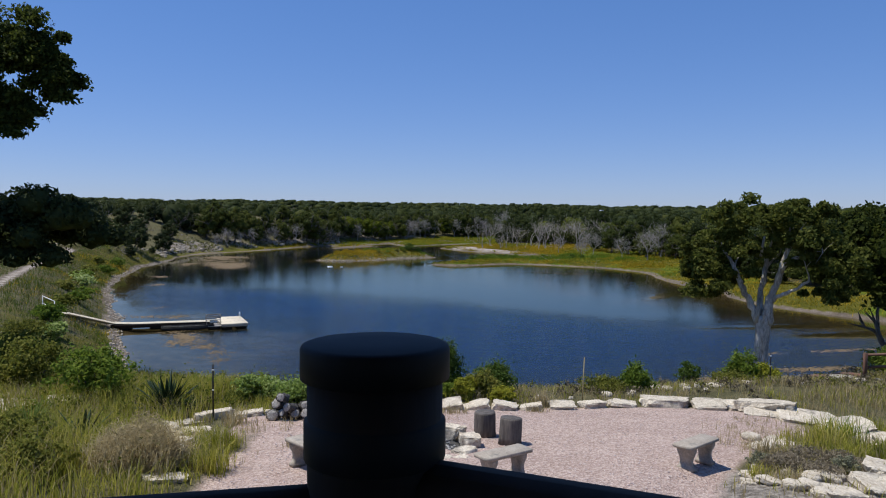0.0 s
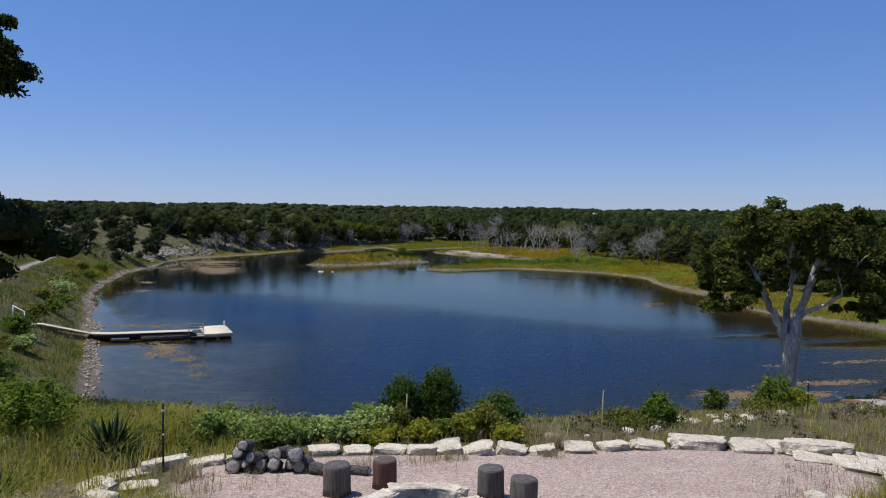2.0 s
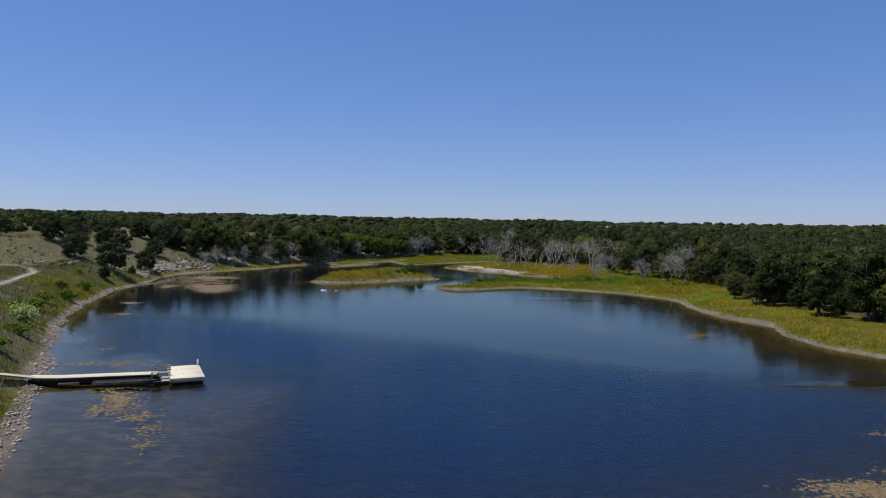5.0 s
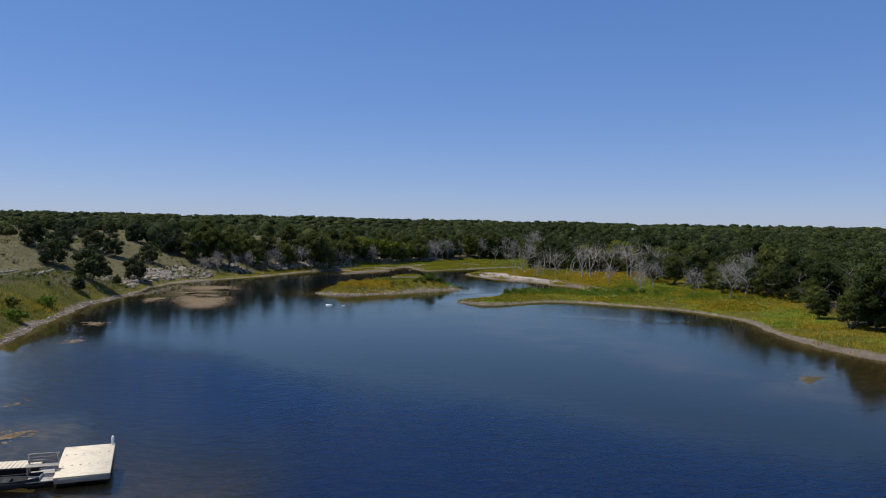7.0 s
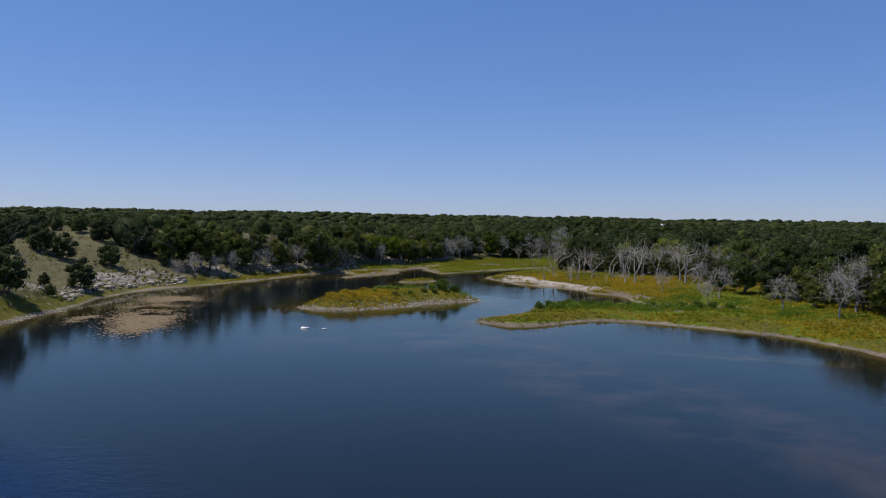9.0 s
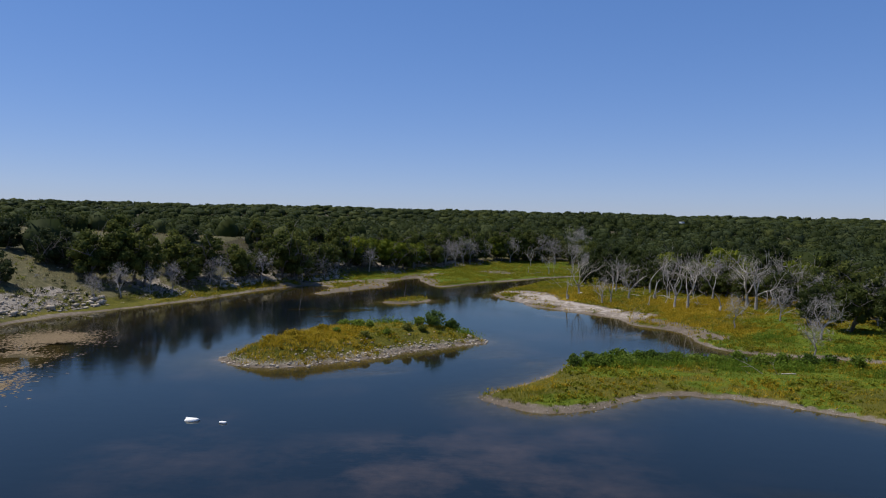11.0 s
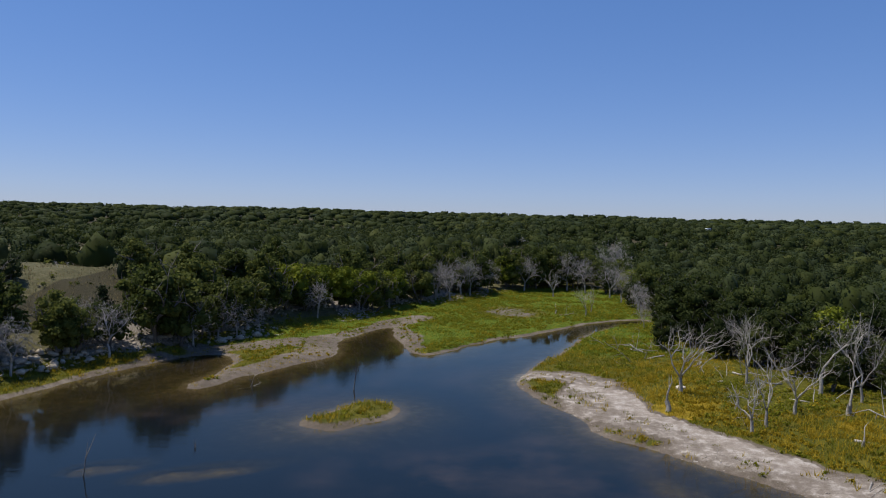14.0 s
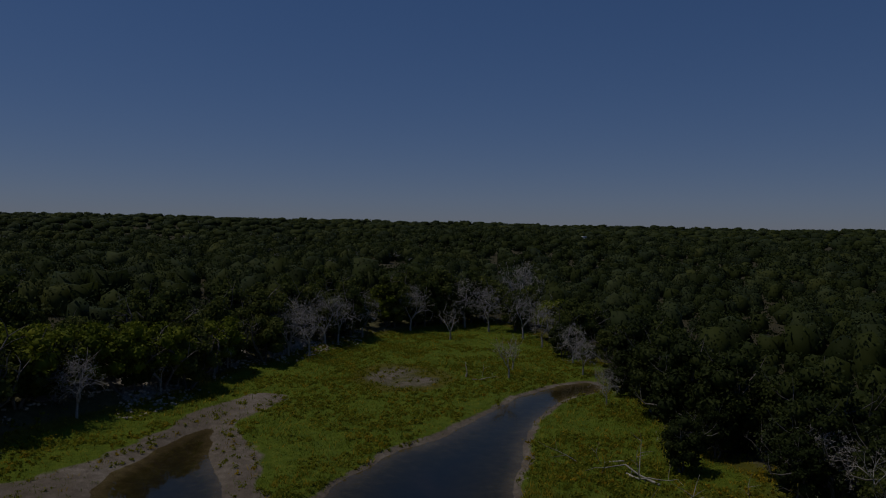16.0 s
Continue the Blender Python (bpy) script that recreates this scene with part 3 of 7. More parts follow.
PATIO = np.array([(-5, 15.5), (-4.6, 13.6), (-3.7, 12.6), (-3.6, 10), (-3.6, 3), (4.0, 3), (3.9, 10.0), (4.5, 11.0), (5.5, 12.3), (6.8, 13.8), (7.8, 15), (7.4, 16.4), (5.4, 17), (3.5, 16.8), (0, 16.4), (-2.4, 16.2), (-4.4, 15.6)], float)
ROAD = rounded([(-31, 44), (-37, 58), (-46, 78), (-55, 99), (-63, 119), (-72, 132), (-86, 143)], False)
SANDBANKS = [([(2.5, 234), (5.5, 231), (7, 225), (10, 218.5), (16, 209.5)], 1.9), ([(-2.5, 240), (0.5, 239.5), (4, 236.5), (3, 229), (5.5, 221), (11, 213.5), (18, 204.5)], 3.7), ([(18, 200), (22, 194), (24, 184)], 1.8), ([(-45, 249), (-38, 254), (-30, 262), (-27, 268), (-24, 280), (-20, 288)], 3.2),
             ([(-36.5, 231), (-32.5, 242), (-29, 254), (-29, 262)], 2.7), ([(-18, 257), (-19, 263), (-21, 272), (-24, 280)], 2.6), ([(-57, 203), (-52, 222), (-47, 243)], 1.6), ([(36, 98), (33.5, 112), (34.5, 128)], 1.3)]
# shoals: places where the weedy bed comes up to the surface: x, y, half-lengths, turn
SHOALS = [(-44, 142, 3, 8, 14), (-49, 160, 4, 10, 14), (-13, 38, 6, 3.5, 30), (-20, 47, 5, 5, 40), (-24, 58, 4, 5, 20), (-24.5, 68, 3, 6, 25), (-15, 34, 5, 2.5, 0), (17, 41, 4.5, 2.0, 12), (8, 34.5, 3, 1.2, 20),
          (34, 60, 9, 2, 10), (28, 64, 9, 1.4, 8), (26, 90, 8, 1.6, 60), (20, 128, 3, 16, 70), (-3, 170, 5, 3, 40), (2, 166, 4, 2, 30), (-15, 158, 6, 2, 30), (15, 186, 5, 2.5, 20), (-28, 197, 2.6, 1.0, 30), (-33, 205, 4, 2, 30), (-26, 205, 7, 2, 30), (6, 205, 5, 2, 120)]


def lake_distance(q):
    """Metres from the waterline: positive on land."""
    d = np.maximum(outside(q, LAKE), -np.minimum(outside(q, ISLAND), outside(q, ISLET)))
    ragged = (fractal(q[:, 0], q[:, 1], 5.0, 4) - 0.5) * 1.6 + (fractal(q[:, 0], q[:, 1], 1.6, 9) - 0.5) * 0.5
    return d + ragged * smooth(40, 70, q[:, 1])


def land(q, d=None):
    """Height of the ground."""
    q = np.asarray(q, float)
    x, y = q[:, 0], q[:, 1]
    if d is None:
        d = lake_distance(q)
    u = np.maximum(d, 0)
    bump = (fractal(x, y, 7.0, 1) - 0.5)
    mound = 0.32 * (fractal(x, y, 2.6, 2) - 0.5)
    meadow = 0.28 * smooth(0, 1.4, u) + (0.045 - 0.03 * smooth(225, 260, y)) * np.minimum(u, 22) + (0.25 * bump + mound) * smooth(0.6, 4, u)
    bank = 4.75 * (1 - (1 - np.clip(u / 13.5, 0, 1)) ** 1.7) + 0.35 * bump * smooth(1, 5, u)
    dam = 3.7 * smooth(-1, 7.5, u) - 3.7 * smooth(-1, 7.5, 0) + 0.02 * u + 0.4 * bump * smooth(1, 6, u)
    o = outside(q, OPEN)
    crag = 0.28 * smooth(0, 1.4, u) + 0.02 * np.minimum(u, 22) + (0.2 * bump + mound) * smooth(0.6, 4, u) + 0.9 * bump * smooth(-3, 4, o)
    crag = crag + np.clip(o + 3.5, 0, 25) * (0.30 + 0.07 * smooth(222, 236, y) - 0.17 * smooth(262, 300, y)) * smooth(260, 110, o)
    west = smooth(10, -24, x - np.clip(y - 250, 0, 100) * 0.25)
    z = meadow * (1 - west) + west * (crag * smooth(140, 165, y) + dam * (1 - smooth(140, 165, y)))
    z = z + 0.03 * np.clip(u - 8, 0, 22) * (1 - west) * smooth(280, 250, y)
    z = z * smooth(38, 60, y - np.maximum(x - 14, 0) * 0.8 + np.maximum(-x - 14, 0) * 0.2) + bank * (1 - smooth(38, 60, y - np.maximum(x - 14, 0) * 0.8 + np.maximum(-x - 14, 0) * 0.2))
    z = z + smooth(34, 60, y + np.abs(x) * 0.3) * (1 + np.where(x < 0, 0.08, -0.24) * np.clip(x / 260, -1, 1)) * (0.030 * np.clip(u - 30, 0, 320) + 0.046 * np.clip(u - 350, 0, 520) + 9 * (fractal(x, y, 260.0, 11) - 0.5) * smooth(120, 500, u))
    z = z + 7.5 * np.exp(-((x - 78) / 85) ** 2 - ((y - 690) / 130) ** 2)
    flat = smooth(0.8, -0.8, outside(q, PATIO) if len(q) < 4000 else np.where((y < 25) & (np.abs(x) < 20), outside(q, PATIO), 9.0))
    z = z * (1 - flat) + (5.2 - 0.09 * (np.maximum(y, 8) - 12.5)) * flat
    z = np.where((y < 14) & (flat < 1), z * (1 - smooth(16, 10, y)) + (flat * z + (1 - flat) * (5.35 + 0.2 * bump)) * smooth(16, 10, y), z)
    isle = 1.5 * smooth(0, 5.0, u) + 0.1 * smooth(0, 0.6, u)
    z = np.where((np.hypot((x + 17) / 15, (y - 172) / 15) < 1.15) & (d > 0), isle + 0.2 * bump + mound * smooth(0.5, 3, u), z)
    bed = -np.minimum((0.16 - 0.07 * smooth(120, 170, y)) * -d, 2.6) - 0.02
    shelf = np.maximum(smooth(-6, -13, x) * smooth(78, 58, y), smooth(9, 20, x) * smooth(62, 48, y + x * 0.1) * 0.2)
    shelf = np.maximum(shelf, smooth(-38, -50, x + np.clip(y - 200, 0, 60) * -0.3) * smooth(140, 160, y))
    bed = bed * (1 - shelf) + np.maximum(bed, -0.022 * -d - 0.02 - 0.42 * fractal(x, y, 3.0, 25)) * shelf
    rise = np.zeros(len(q))
    for cx, cy, rx, ry, turn in SHOALS:
        a = radians(turn)
        ex, ey = (x - cx) * math.cos(a) + (y - cy) * math.sin(a), -(x - cx) * math.sin(a) + (y - cy) * math.cos(a)
        rise = np.maximum(rise, smooth(1.15, 0.5, np.hypot(ex / rx, ey / ry)))
    weed = np.where(rise > 0, fractal(x, y, 2.2, 21) * 0.6 + wave(x, y, 6, 23) * 0.4, 0)
    bed = bed * (1 - rise) + np.maximum(bed, -0.60 + 0.86 * weed) * rise
    return np.where(d > 0, z, np.minimum(bed, 0.035))


def height(x, y):
    return float(land(np.array([[x, y], [x, y]]))[0])


def axis(lo, hi, step, far, count):
    inner = np.arange(lo, hi + step / 2, step)
    grow = step * np.cumsum(1.13 ** np.arange(1, count))
    before, after = lo - grow[::-1], hi + grow
    return np.concatenate([before[before > -far], inner, after[after < far]])


def make_ground():
    gx, gy = axis(-74, 50, 0.75, 2600, 60), axis(-6, 340, 0.75, 2600, 60)
    X, Y = np.meshgrid(gx, gy)
    q = np.stack([X.ravel(), Y.ravel()], 1)
    d = lake_distance(q)
    z = land(q, d)
    b = Build()
    w, h = len(gx), len(gy)
    i = (np.arange(h - 1)[:, None] * w + np.arange(w - 1)[None]).ravel()
    b.add(np.column_stack([q, z]), np.stack([i, i + 1, i + w + 1, i + w], 1))
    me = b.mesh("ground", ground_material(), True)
    x, y = q.T
    cover, more = covers(q, d, z)
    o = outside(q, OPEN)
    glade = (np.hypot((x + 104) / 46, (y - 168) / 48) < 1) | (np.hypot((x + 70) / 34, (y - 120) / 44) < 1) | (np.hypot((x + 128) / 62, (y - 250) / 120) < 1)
    # shade under the trees, put into the ground colour; weaker in the glades
    wood_shade = smooth(2, 12, o) * (1 - 0.75 * glade) * smooth(70, 110, y + np.maximum(x, 0))
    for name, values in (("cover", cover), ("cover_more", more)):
        me.attributes.new(name, "FLOAT_COLOR", "POINT").data.foreach_set("color", np.column_stack([values, wood_shade]).astype(np.float32).ravel())
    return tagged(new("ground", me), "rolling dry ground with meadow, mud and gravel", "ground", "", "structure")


def covers(q, d, z=None):
    """How much of each ground cover lies at a place: gravel, mud, green | gold, rock, bed."""
    x, y = q.T
    close = (y < 26) & (np.abs(x) < 16)
    gravel = np.where(close, smooth(0.5, -0.5, outside(q, PATIO)), 0.0)
    gravel = gravel * (1 - 0.4 * smooth(1.2, 0.5, np.hypot((x + 3.3) / 1.8, (y - 14.2) / 2.0)))
    strip = 1.0 + 0.9 * (wave(x, y, 9, 31) - 0.4)
    mud = smooth(1.4, 0.5, d / strip) * smooth(31, 40, y)
    mud = mud * 0.72
    for k, (line, width) in enumerate(SANDBANKS):
        ragged = 0.4 + 1.2 * fractal(x, y, 4.0, 33)
        mud = np.maximum(mud, smooth(1.25, 0.6, away(q, rounded(line, False)) / width / ragged) * (1.0 if k == 0 else 0.9 if k == 1 else 0.76))
    trail = np.where((x < -15) & (y < 160), smooth(1.4, 0.7, away(q, ROAD) / 0.75), 0)
    mud = np.maximum(mud, trail)
    bald = smooth(1.25, 0.5, np.hypot((x + 3) / 6.5, (y - 299) / 8.5)) * (0.15 + 1.0 * fractal(x, y, 3.0, 48))
    mud = np.maximum(mud, 0.68 * bald)
    inside = -outside(q, OPEN)
    green = smooth(-2 - 8 * smooth(0, 20, x), 3 - 5 * smooth(0, 20, x), inside) * smooth(70 - 22 * smooth(15, 30, x), 100 - 36 * smooth(15, 30, x), y + x * 0.3) * smooth(-74, -62, x) * (1 - bald)
    lush = np.maximum(smooth(244, 262, y), np.maximum(smooth(-22, -36, x) * smooth(195, 215, y) * 0.2, smooth(24, 34, x) * smooth(150, 160, y) * smooth(196, 184, y) * 0.8)) * (0.7 + 0.6 * wave(x, y, 11, 44))
    lush = np.maximum(lush, smooth(0.50, 0.60, fractal(x, y, 7.0, 45)) * smooth(215, 195, y) * smooth(-6, 4, x))
    green = green * (0.72 + 0.28 * np.clip(lush, 0, 1))
    isle = smooth(1.2, 1.05, np.hypot((x + 17) / 15, (y - 172) / 15))
    dam = smooth(0, -20, x) * smooth(160, 130, y) * smooth(25, 45, y) * smooth(12, 5, d)
    green = np.maximum(green, dam * (0.12 + 0.45 * smooth(0.45, 0.6, fractal(x, y, 6.0, 46))))
    gold = smooth(0.50, 0.62, fractal(x, y, 9.0, 41)) * green * smooth(0.96, 0.82, green) * np.maximum(smooth(1.3, 0.5, np.hypot((x - 22) / 24, (y - 216) / 18)), np.maximum(isle * smooth(-12, -22, x), 0.35))
    rocky = smooth(-2.5, 0, -inside) * smooth(-36, -50, x - (y - 240) * 0.35) * smooth(150, 165, y) * smooth(0.42, 0.55, fractal(x, y, 6.0, 43)) * smooth(7, 3, -inside)
    rocky = np.maximum(rocky, 0.75 * smooth(1.2, 0.7, np.hypot((x - 5.9) / 2.2, (y - 10.3) / 1.5)))
    rocky = np.maximum(rocky, isle * smooth(3.2, 1.0, d) * 0.55)
    bed = smooth(-0.25, -1.5, d)
    return np.stack([gravel, np.where(d > -1.6, mud, 0), green], 1), np.stack([gold, rocky, bed], 1)


def make_water():
    gx, gy = np.arange(-70, 49, 0.9), np.arange(28, 302, 0.9)
    X, Y = np.meshgrid(gx, gy)
    q = np.stack([X.ravel(), Y.ravel()], 1)
    d = lake_distance(q)
    deep = np.maximum(-land(q, d), 0)
    w = len(gx)
    i = (np.arange(len(gy) - 1)[:, None] * w + np.arange(w - 1)[None]).ravel()
    quads = np.stack([i, i + 1, i + w + 1, i + w], 1)
    quads = quads[(d[quads] < 1.2).any(1)]
    b = Build().add(np.column_stack([q, np.zeros(len(q))]), quads)
    me = b.mesh("water", water_material(), True)
    x, y = q.T
    murk = 1 - np.exp(-(deep / (1.15 - 0.7 * smooth(85, 125, y) - 0.1 * smooth(-30, -20, x) * smooth(110, 130, y))) ** 1.3)
    calm = smooth(-12, 9, y - 81 + 0.5 * x + 18 * (fractal(x, y, 38, 51) - 0.5))
    gust = (0.8 + 0.5 * (wave(x, y, 22, 52) - 0.5)) * (1 - calm) ** 1.6 + 0.05
    gust *= smooth(0.5, 7, -d) * (0.25 + 0.75 * smooth(0.25, 0.8, deep))
    band = away(q, rounded([(-6, 132), (2, 122), (12, 105), (21, 90), (30, 76), (34, 64)], False)) / (6 + 5 * wave(x, y, 14, 54))
    film = 0.8 * smooth(1.1, 0.3, band) + 0.75 * smooth(0.42, 0.62, fractal(x, y, 16, 55)) * smooth(118, 140, y)
    for name, values in (("murk", murk), ("gust", gust), ("film", np.clip(film, 0, 1))):
        me.attributes.new(name, "FLOAT", "POINT").data.foreach_set("value", values.astype(np.float32))
    ob = tagged(new("water", me), "dark blue lake water rippled by a light wind", "water", "", "structure")
    return ob


def weed_mats():
    """Floating weed in ragged mats of small lumps."""
    rng = np.random.default_rng(27)
    mats = [(-16.8, 49.2, 2.6, 1.0, 108, 0.5), (-15.2, 45.5, 1.8, 0.8, 112, 0.4), (-14.3, 41.9, 1.3, 0.8, 110, 0.5), (-12.4, 38.4, 2.2, 1.1, 115, 0.5), (-13.6, 35.0, 1.2, 0.9, 100, 0.4), (-10.6, 34.9, 1.7, 1.3, 120, 0.55), (-9.2, 33.6, 1.6, 1.0, 160, 0.5), (-12.4, 33.6, 1.4, 1.0, 90, 0.4)]
    mats += [(-30, 73, 1.6, 0.9, 110, 0.4), (-27.5, 71.3, 1.2, 0.8, 100, 0.5), (-25.7, 68.3, 1.8, 1.0, 110, 0.5), (-28, 68.1, 1.8, 1.2, 20, 0.35), (-21.5, 56.7, 2.2, 1.2, 110, 0.45), (-20.4, 53.8, 2.0, 1.2, 112, 0.4), (-36, 88, 1.6, 0.9, 115, 0.4), (-41, 100, 1.8, 0.9, 115, 0.4), (-46, 113, 1.8, 1.0, 115, 0.4)]
    mats += [(-42.5, 139, 2.4, 5, 14, 0.85), (-46, 148, 3.2, 6.5, 16, 0.85), (-49.5, 160, 4.2, 7.5, 16, 0.85), (-53.5, 171, 3.5, 5, 20, 0.7), (-53, 146, 1.2, 4, 10, 0.5), (16.4, 42.0, 1.9, 1.0, 4, 1.15), (19.4, 42.5, 2.2, 0.7, 6, 1.0), (17.0, 39.6, 1.2, 1.5, 0, 1.05), (12.4, 37.0, 1.1, 0.5, 20, 0.8), (10.2, 35.6, 0.6, 0.3, 10, 0.8), (6.6, 33.8, 0.8, 0.4, 15, 0.9), (23, 45.5, 3.5, 0.5, 12, 0.6), (27, 52, 4, 0.4, 15, 0.5)]
    q, s = [], []
    for cx, cy, rx, ry, turn, fill in mats:
        n = int(rx * ry * (520 if rx * ry < 3 else 460 if cy < 100 else 300))
        p = rng.normal(size=(n, 2)) * np.array([rx, ry]) * 0.6
        a = radians(turn)
        p = np.stack([cx + p[:, 0] * math.cos(a) - p[:, 1] * math.sin(a), cy + p[:, 0] * math.sin(a) + p[:, 1] * math.cos(a)], 1)
        big = 1.5 if cy < 60 else 2.2 if cy < 120 else 2.4
        keep = fractal(p[:, 0], p[:, 1], 1.5 * big, 28) * 0.6 + wave(p[:, 0], p[:, 1], 4.0 * big, 29) * 0.4 + rng.normal(size=n) * 0.07 > 0.66 - 0.26 * fill
        q.append(p[keep])
        s.append(rng.uniform(0.02, 0.085, keep.sum()) * big)
    q, s = np.vstack(q), np.concatenate(s)
    wet = lake_distance(q) < -0.3
    q, s = q[wet], s[wet]
    a = np.arange(5) * 2 * math.pi / 5
    ring = np.stack([np.cos(a), np.sin(a), np.zeros(5)], 1)
    v = np.concatenate([ring, np.zeros((1, 3))])[None] * rng.uniform(0.5, 1.4, (len(q), 6, 1)) * s[:, None, None]
    v[:, :5, 2], v[:, 5, 2] = 0.003, 0.02
    v[:, :, :2] += q[:, None]
    f = np.array([(k, (k + 1) % 5, 5) for k in range(5)])
    b = Build().add(v.reshape(-1, 3), (np.arange(len(q))[:, None, None] * 6 + f[None]).reshape(-1, 3))
    stuff("weed_mats", b, WEEDMAT, "tan and orange weed floating in ragged mats", "water weed")


make_ground()
make_water()
weed_mats()


# ---- plants ----
def limb(b, p, d, length, r, depth, rng, sides=6, spread=0.75, lift=0.15, kids=3, curl=0.22, least=0.012):
    """A tapering, crooked limb with its side limbs."""
    steps = 5 if depth > 1 else 3 if depth else 2
    pts, dirs = [np.array(p, float)], [np.array(d, float)]
    for _ in range(steps):
        n = dirs[-1] + rng.normal(size=3) * curl + np.array([0, 0, lift * 0.3])
        n /= np.linalg.norm(n)
        pts.append(pts[-1] + n * length / steps)
        dirs.append(n)
    end = r * (0.45 if depth else 0.15)
    b.tube(pts, np.linspace(r, end, steps + 1), sides if depth > 1 else 4 if depth == 1 else 3, depth > 1)
    ends = [pts[-1]]
    if depth > 0:
        for k in range(kids + (depth > 2)):
            at = 2 + int(rng.integers(0, steps - 1)) if k else steps
            side = rng.normal(size=3)
            n = dirs[at] * (1 - spread * 0.45) + side / np.linalg.norm(side) * spread + np.array([0, 0, lift])
            n /= np.linalg.norm(n)
            ends += limb(b, pts[at], n, length * rng.uniform(0.45, 0.8), max(r * rng.uniform(0.4, 0.62), least), depth - 1, rng, sides, spread, lift, kids, curl, least)
    return ends


def clumps(rng, count, rx, rz, cz, hollow=0.5, low=-0.35):
    """Centres of the leaf clumps of a crown."""
    d = rng.normal(size=(count, 3))
    d /= np.linalg.norm(d, axis=1)[:, None]
    d[:, 2] = np.where(d[:, 2] < low, -d[:, 2], d[:, 2])
    r = hollow + (1 - hollow) * rng.uniform(0, 1, count) ** 0.6
    c = d * r[:, None] * np.array([rx, rx, rz])
    c[:, :2] *= rng.uniform(0.75, 1.2, (count, 1))
    return c + np.array([0, 0, cz])


def leafy(b, centres, radius, each, size, rng, squash=0.7, upright=0.0, long=1.6):
    n = len(centres)
    rad = rng.uniform(0.65, 1.25, n) * radius
    d = rng.normal(size=(n, each, 3))
    d /= np.linalg.norm(d, axis=2)[..., None]
    p = centres[:, None] + d * (rad[:, None] * np.abs(rng.normal(size=(n, each))) * 0.72)[..., None] * np.array([1, 1, squash])
    if long < 4:
        out = d * np.array([1, 1, 1.2]) + rng.normal(size=d.shape) * 0.55
        return b.faced(p.reshape(-1, 3), out.reshape(-1, 3), size * rng.uniform(0.6, 1.3, n * each), long)
    return b.cards(p.reshape(-1, 3), size * rng.uniform(0.6, 1.3, n * each), upright, long)


def lobes(b, centres, radii, each, size, rng, flat=0.82, jitter=0.75, solid=0.66, long=1.5, inner=0.74):
    """Rounded leaf masses: a close inside and a ragged shell of leaves facing outwards."""
    for c, r in zip(centres, radii):
        inside = Build()
        core(inside, r * solid, r * solid, r * solid * flat, 0.0, int(abs(c[0] * 77 + c[2] * 31)) + 3, 3, 7)
        b.add(inside.v[0] + np.asarray(c), inside.f[3][0], inside.f[4][0])
    c, r = np.repeat(centres, each, 0), np.repeat(radii, each)
    d = rng.normal(size=(len(c), 3))
    d /= np.linalg.norm(d, axis=1)[:, None]
    d[:, 2] = np.where(d[:, 2] < -0.55, -d[:, 2], d[:, 2])
    far = inner + (1.1 - inner) * rng.uniform(size=len(c)) ** 1.5 + 0.16 * (wave(d[:, 0] * 3 + c[:, 0], d[:, 1] * 3 + d[:, 2] * 2 + c[:, 2], 1.0, 64) - 0.5)
    p = c + d * (r * far)[:, None] * np.array([1, 1, flat])
    return b.faced(p, d + rng.normal(size=d.shape) * jitter, size * rng.uniform(0.6, 1.35, len(c)), long)


def crown_lobes(rng, wide, tall, low, count):
    """Centres and sizes of the leaf masses of one crown."""
    rz = tall * (1 - low) / 2
    a = np.arange(count) * 2.4 + rng.uniform(0, 6.28)
    h = np.linspace(-0.75, 0.95, count) + rng.normal(size=count) * 0.1
    k = np.sqrt(np.clip(1 - h * h, 0.05, 1)) * rng.uniform(0.75, 1.15, count)
    r = wide * rng.uniform(0.15, 0.235, count)
    c = np.stack([np.cos(a) * k * (wide / 2 - r * 0.75), np.sin(a) * k * (wide / 2 - r * 0.75), tall * low + rz + h * (rz - r * 0.6)], 1)
    return np.vstack([c, [[0, 0, tall * low + rz]]]), np.append(r, wide * 0.27)


def core(b, rx, ry, rz, cz, seed, rings=4, sides=9):
    """The close-leaved inside of a crown: a lumpy dome."""
    rng = np.random.default_rng(seed)
    v = [(0, 0, cz + rz)]
    for k in range(1, rings + 1):
        a = math.pi * k / (rings + 1)
        for j in range(sides):
            w = 2 * math.pi * (j + 0.5 * (k % 2)) / sides
            g = rng.uniform(0.75, 1.15)
            v.append((rx * g * math.sin(a) * math.cos(w), ry * g * math.sin(a) * math.sin(w), cz + rz * g * math.cos(a)))
    v.append((0, 0, cz - rz))
    f = [(0, 1 + j, 1 + (j + 1) % sides) for j in range(sides)]
    q = [(1 + k * sides + j, 1 + (k + 1) * sides + j, 1 + (k + 1) * sides + (j + 1) % sides, 1 + k * sides + (j + 1) % sides) for k in range(rings - 1) for j in range(sides)]
    n = len(v) - 1
    f += [(n, n - 1 - j, n - 1 - (j + 1) % sides) for j in range(sides)]
    return b.add(v, f, q)


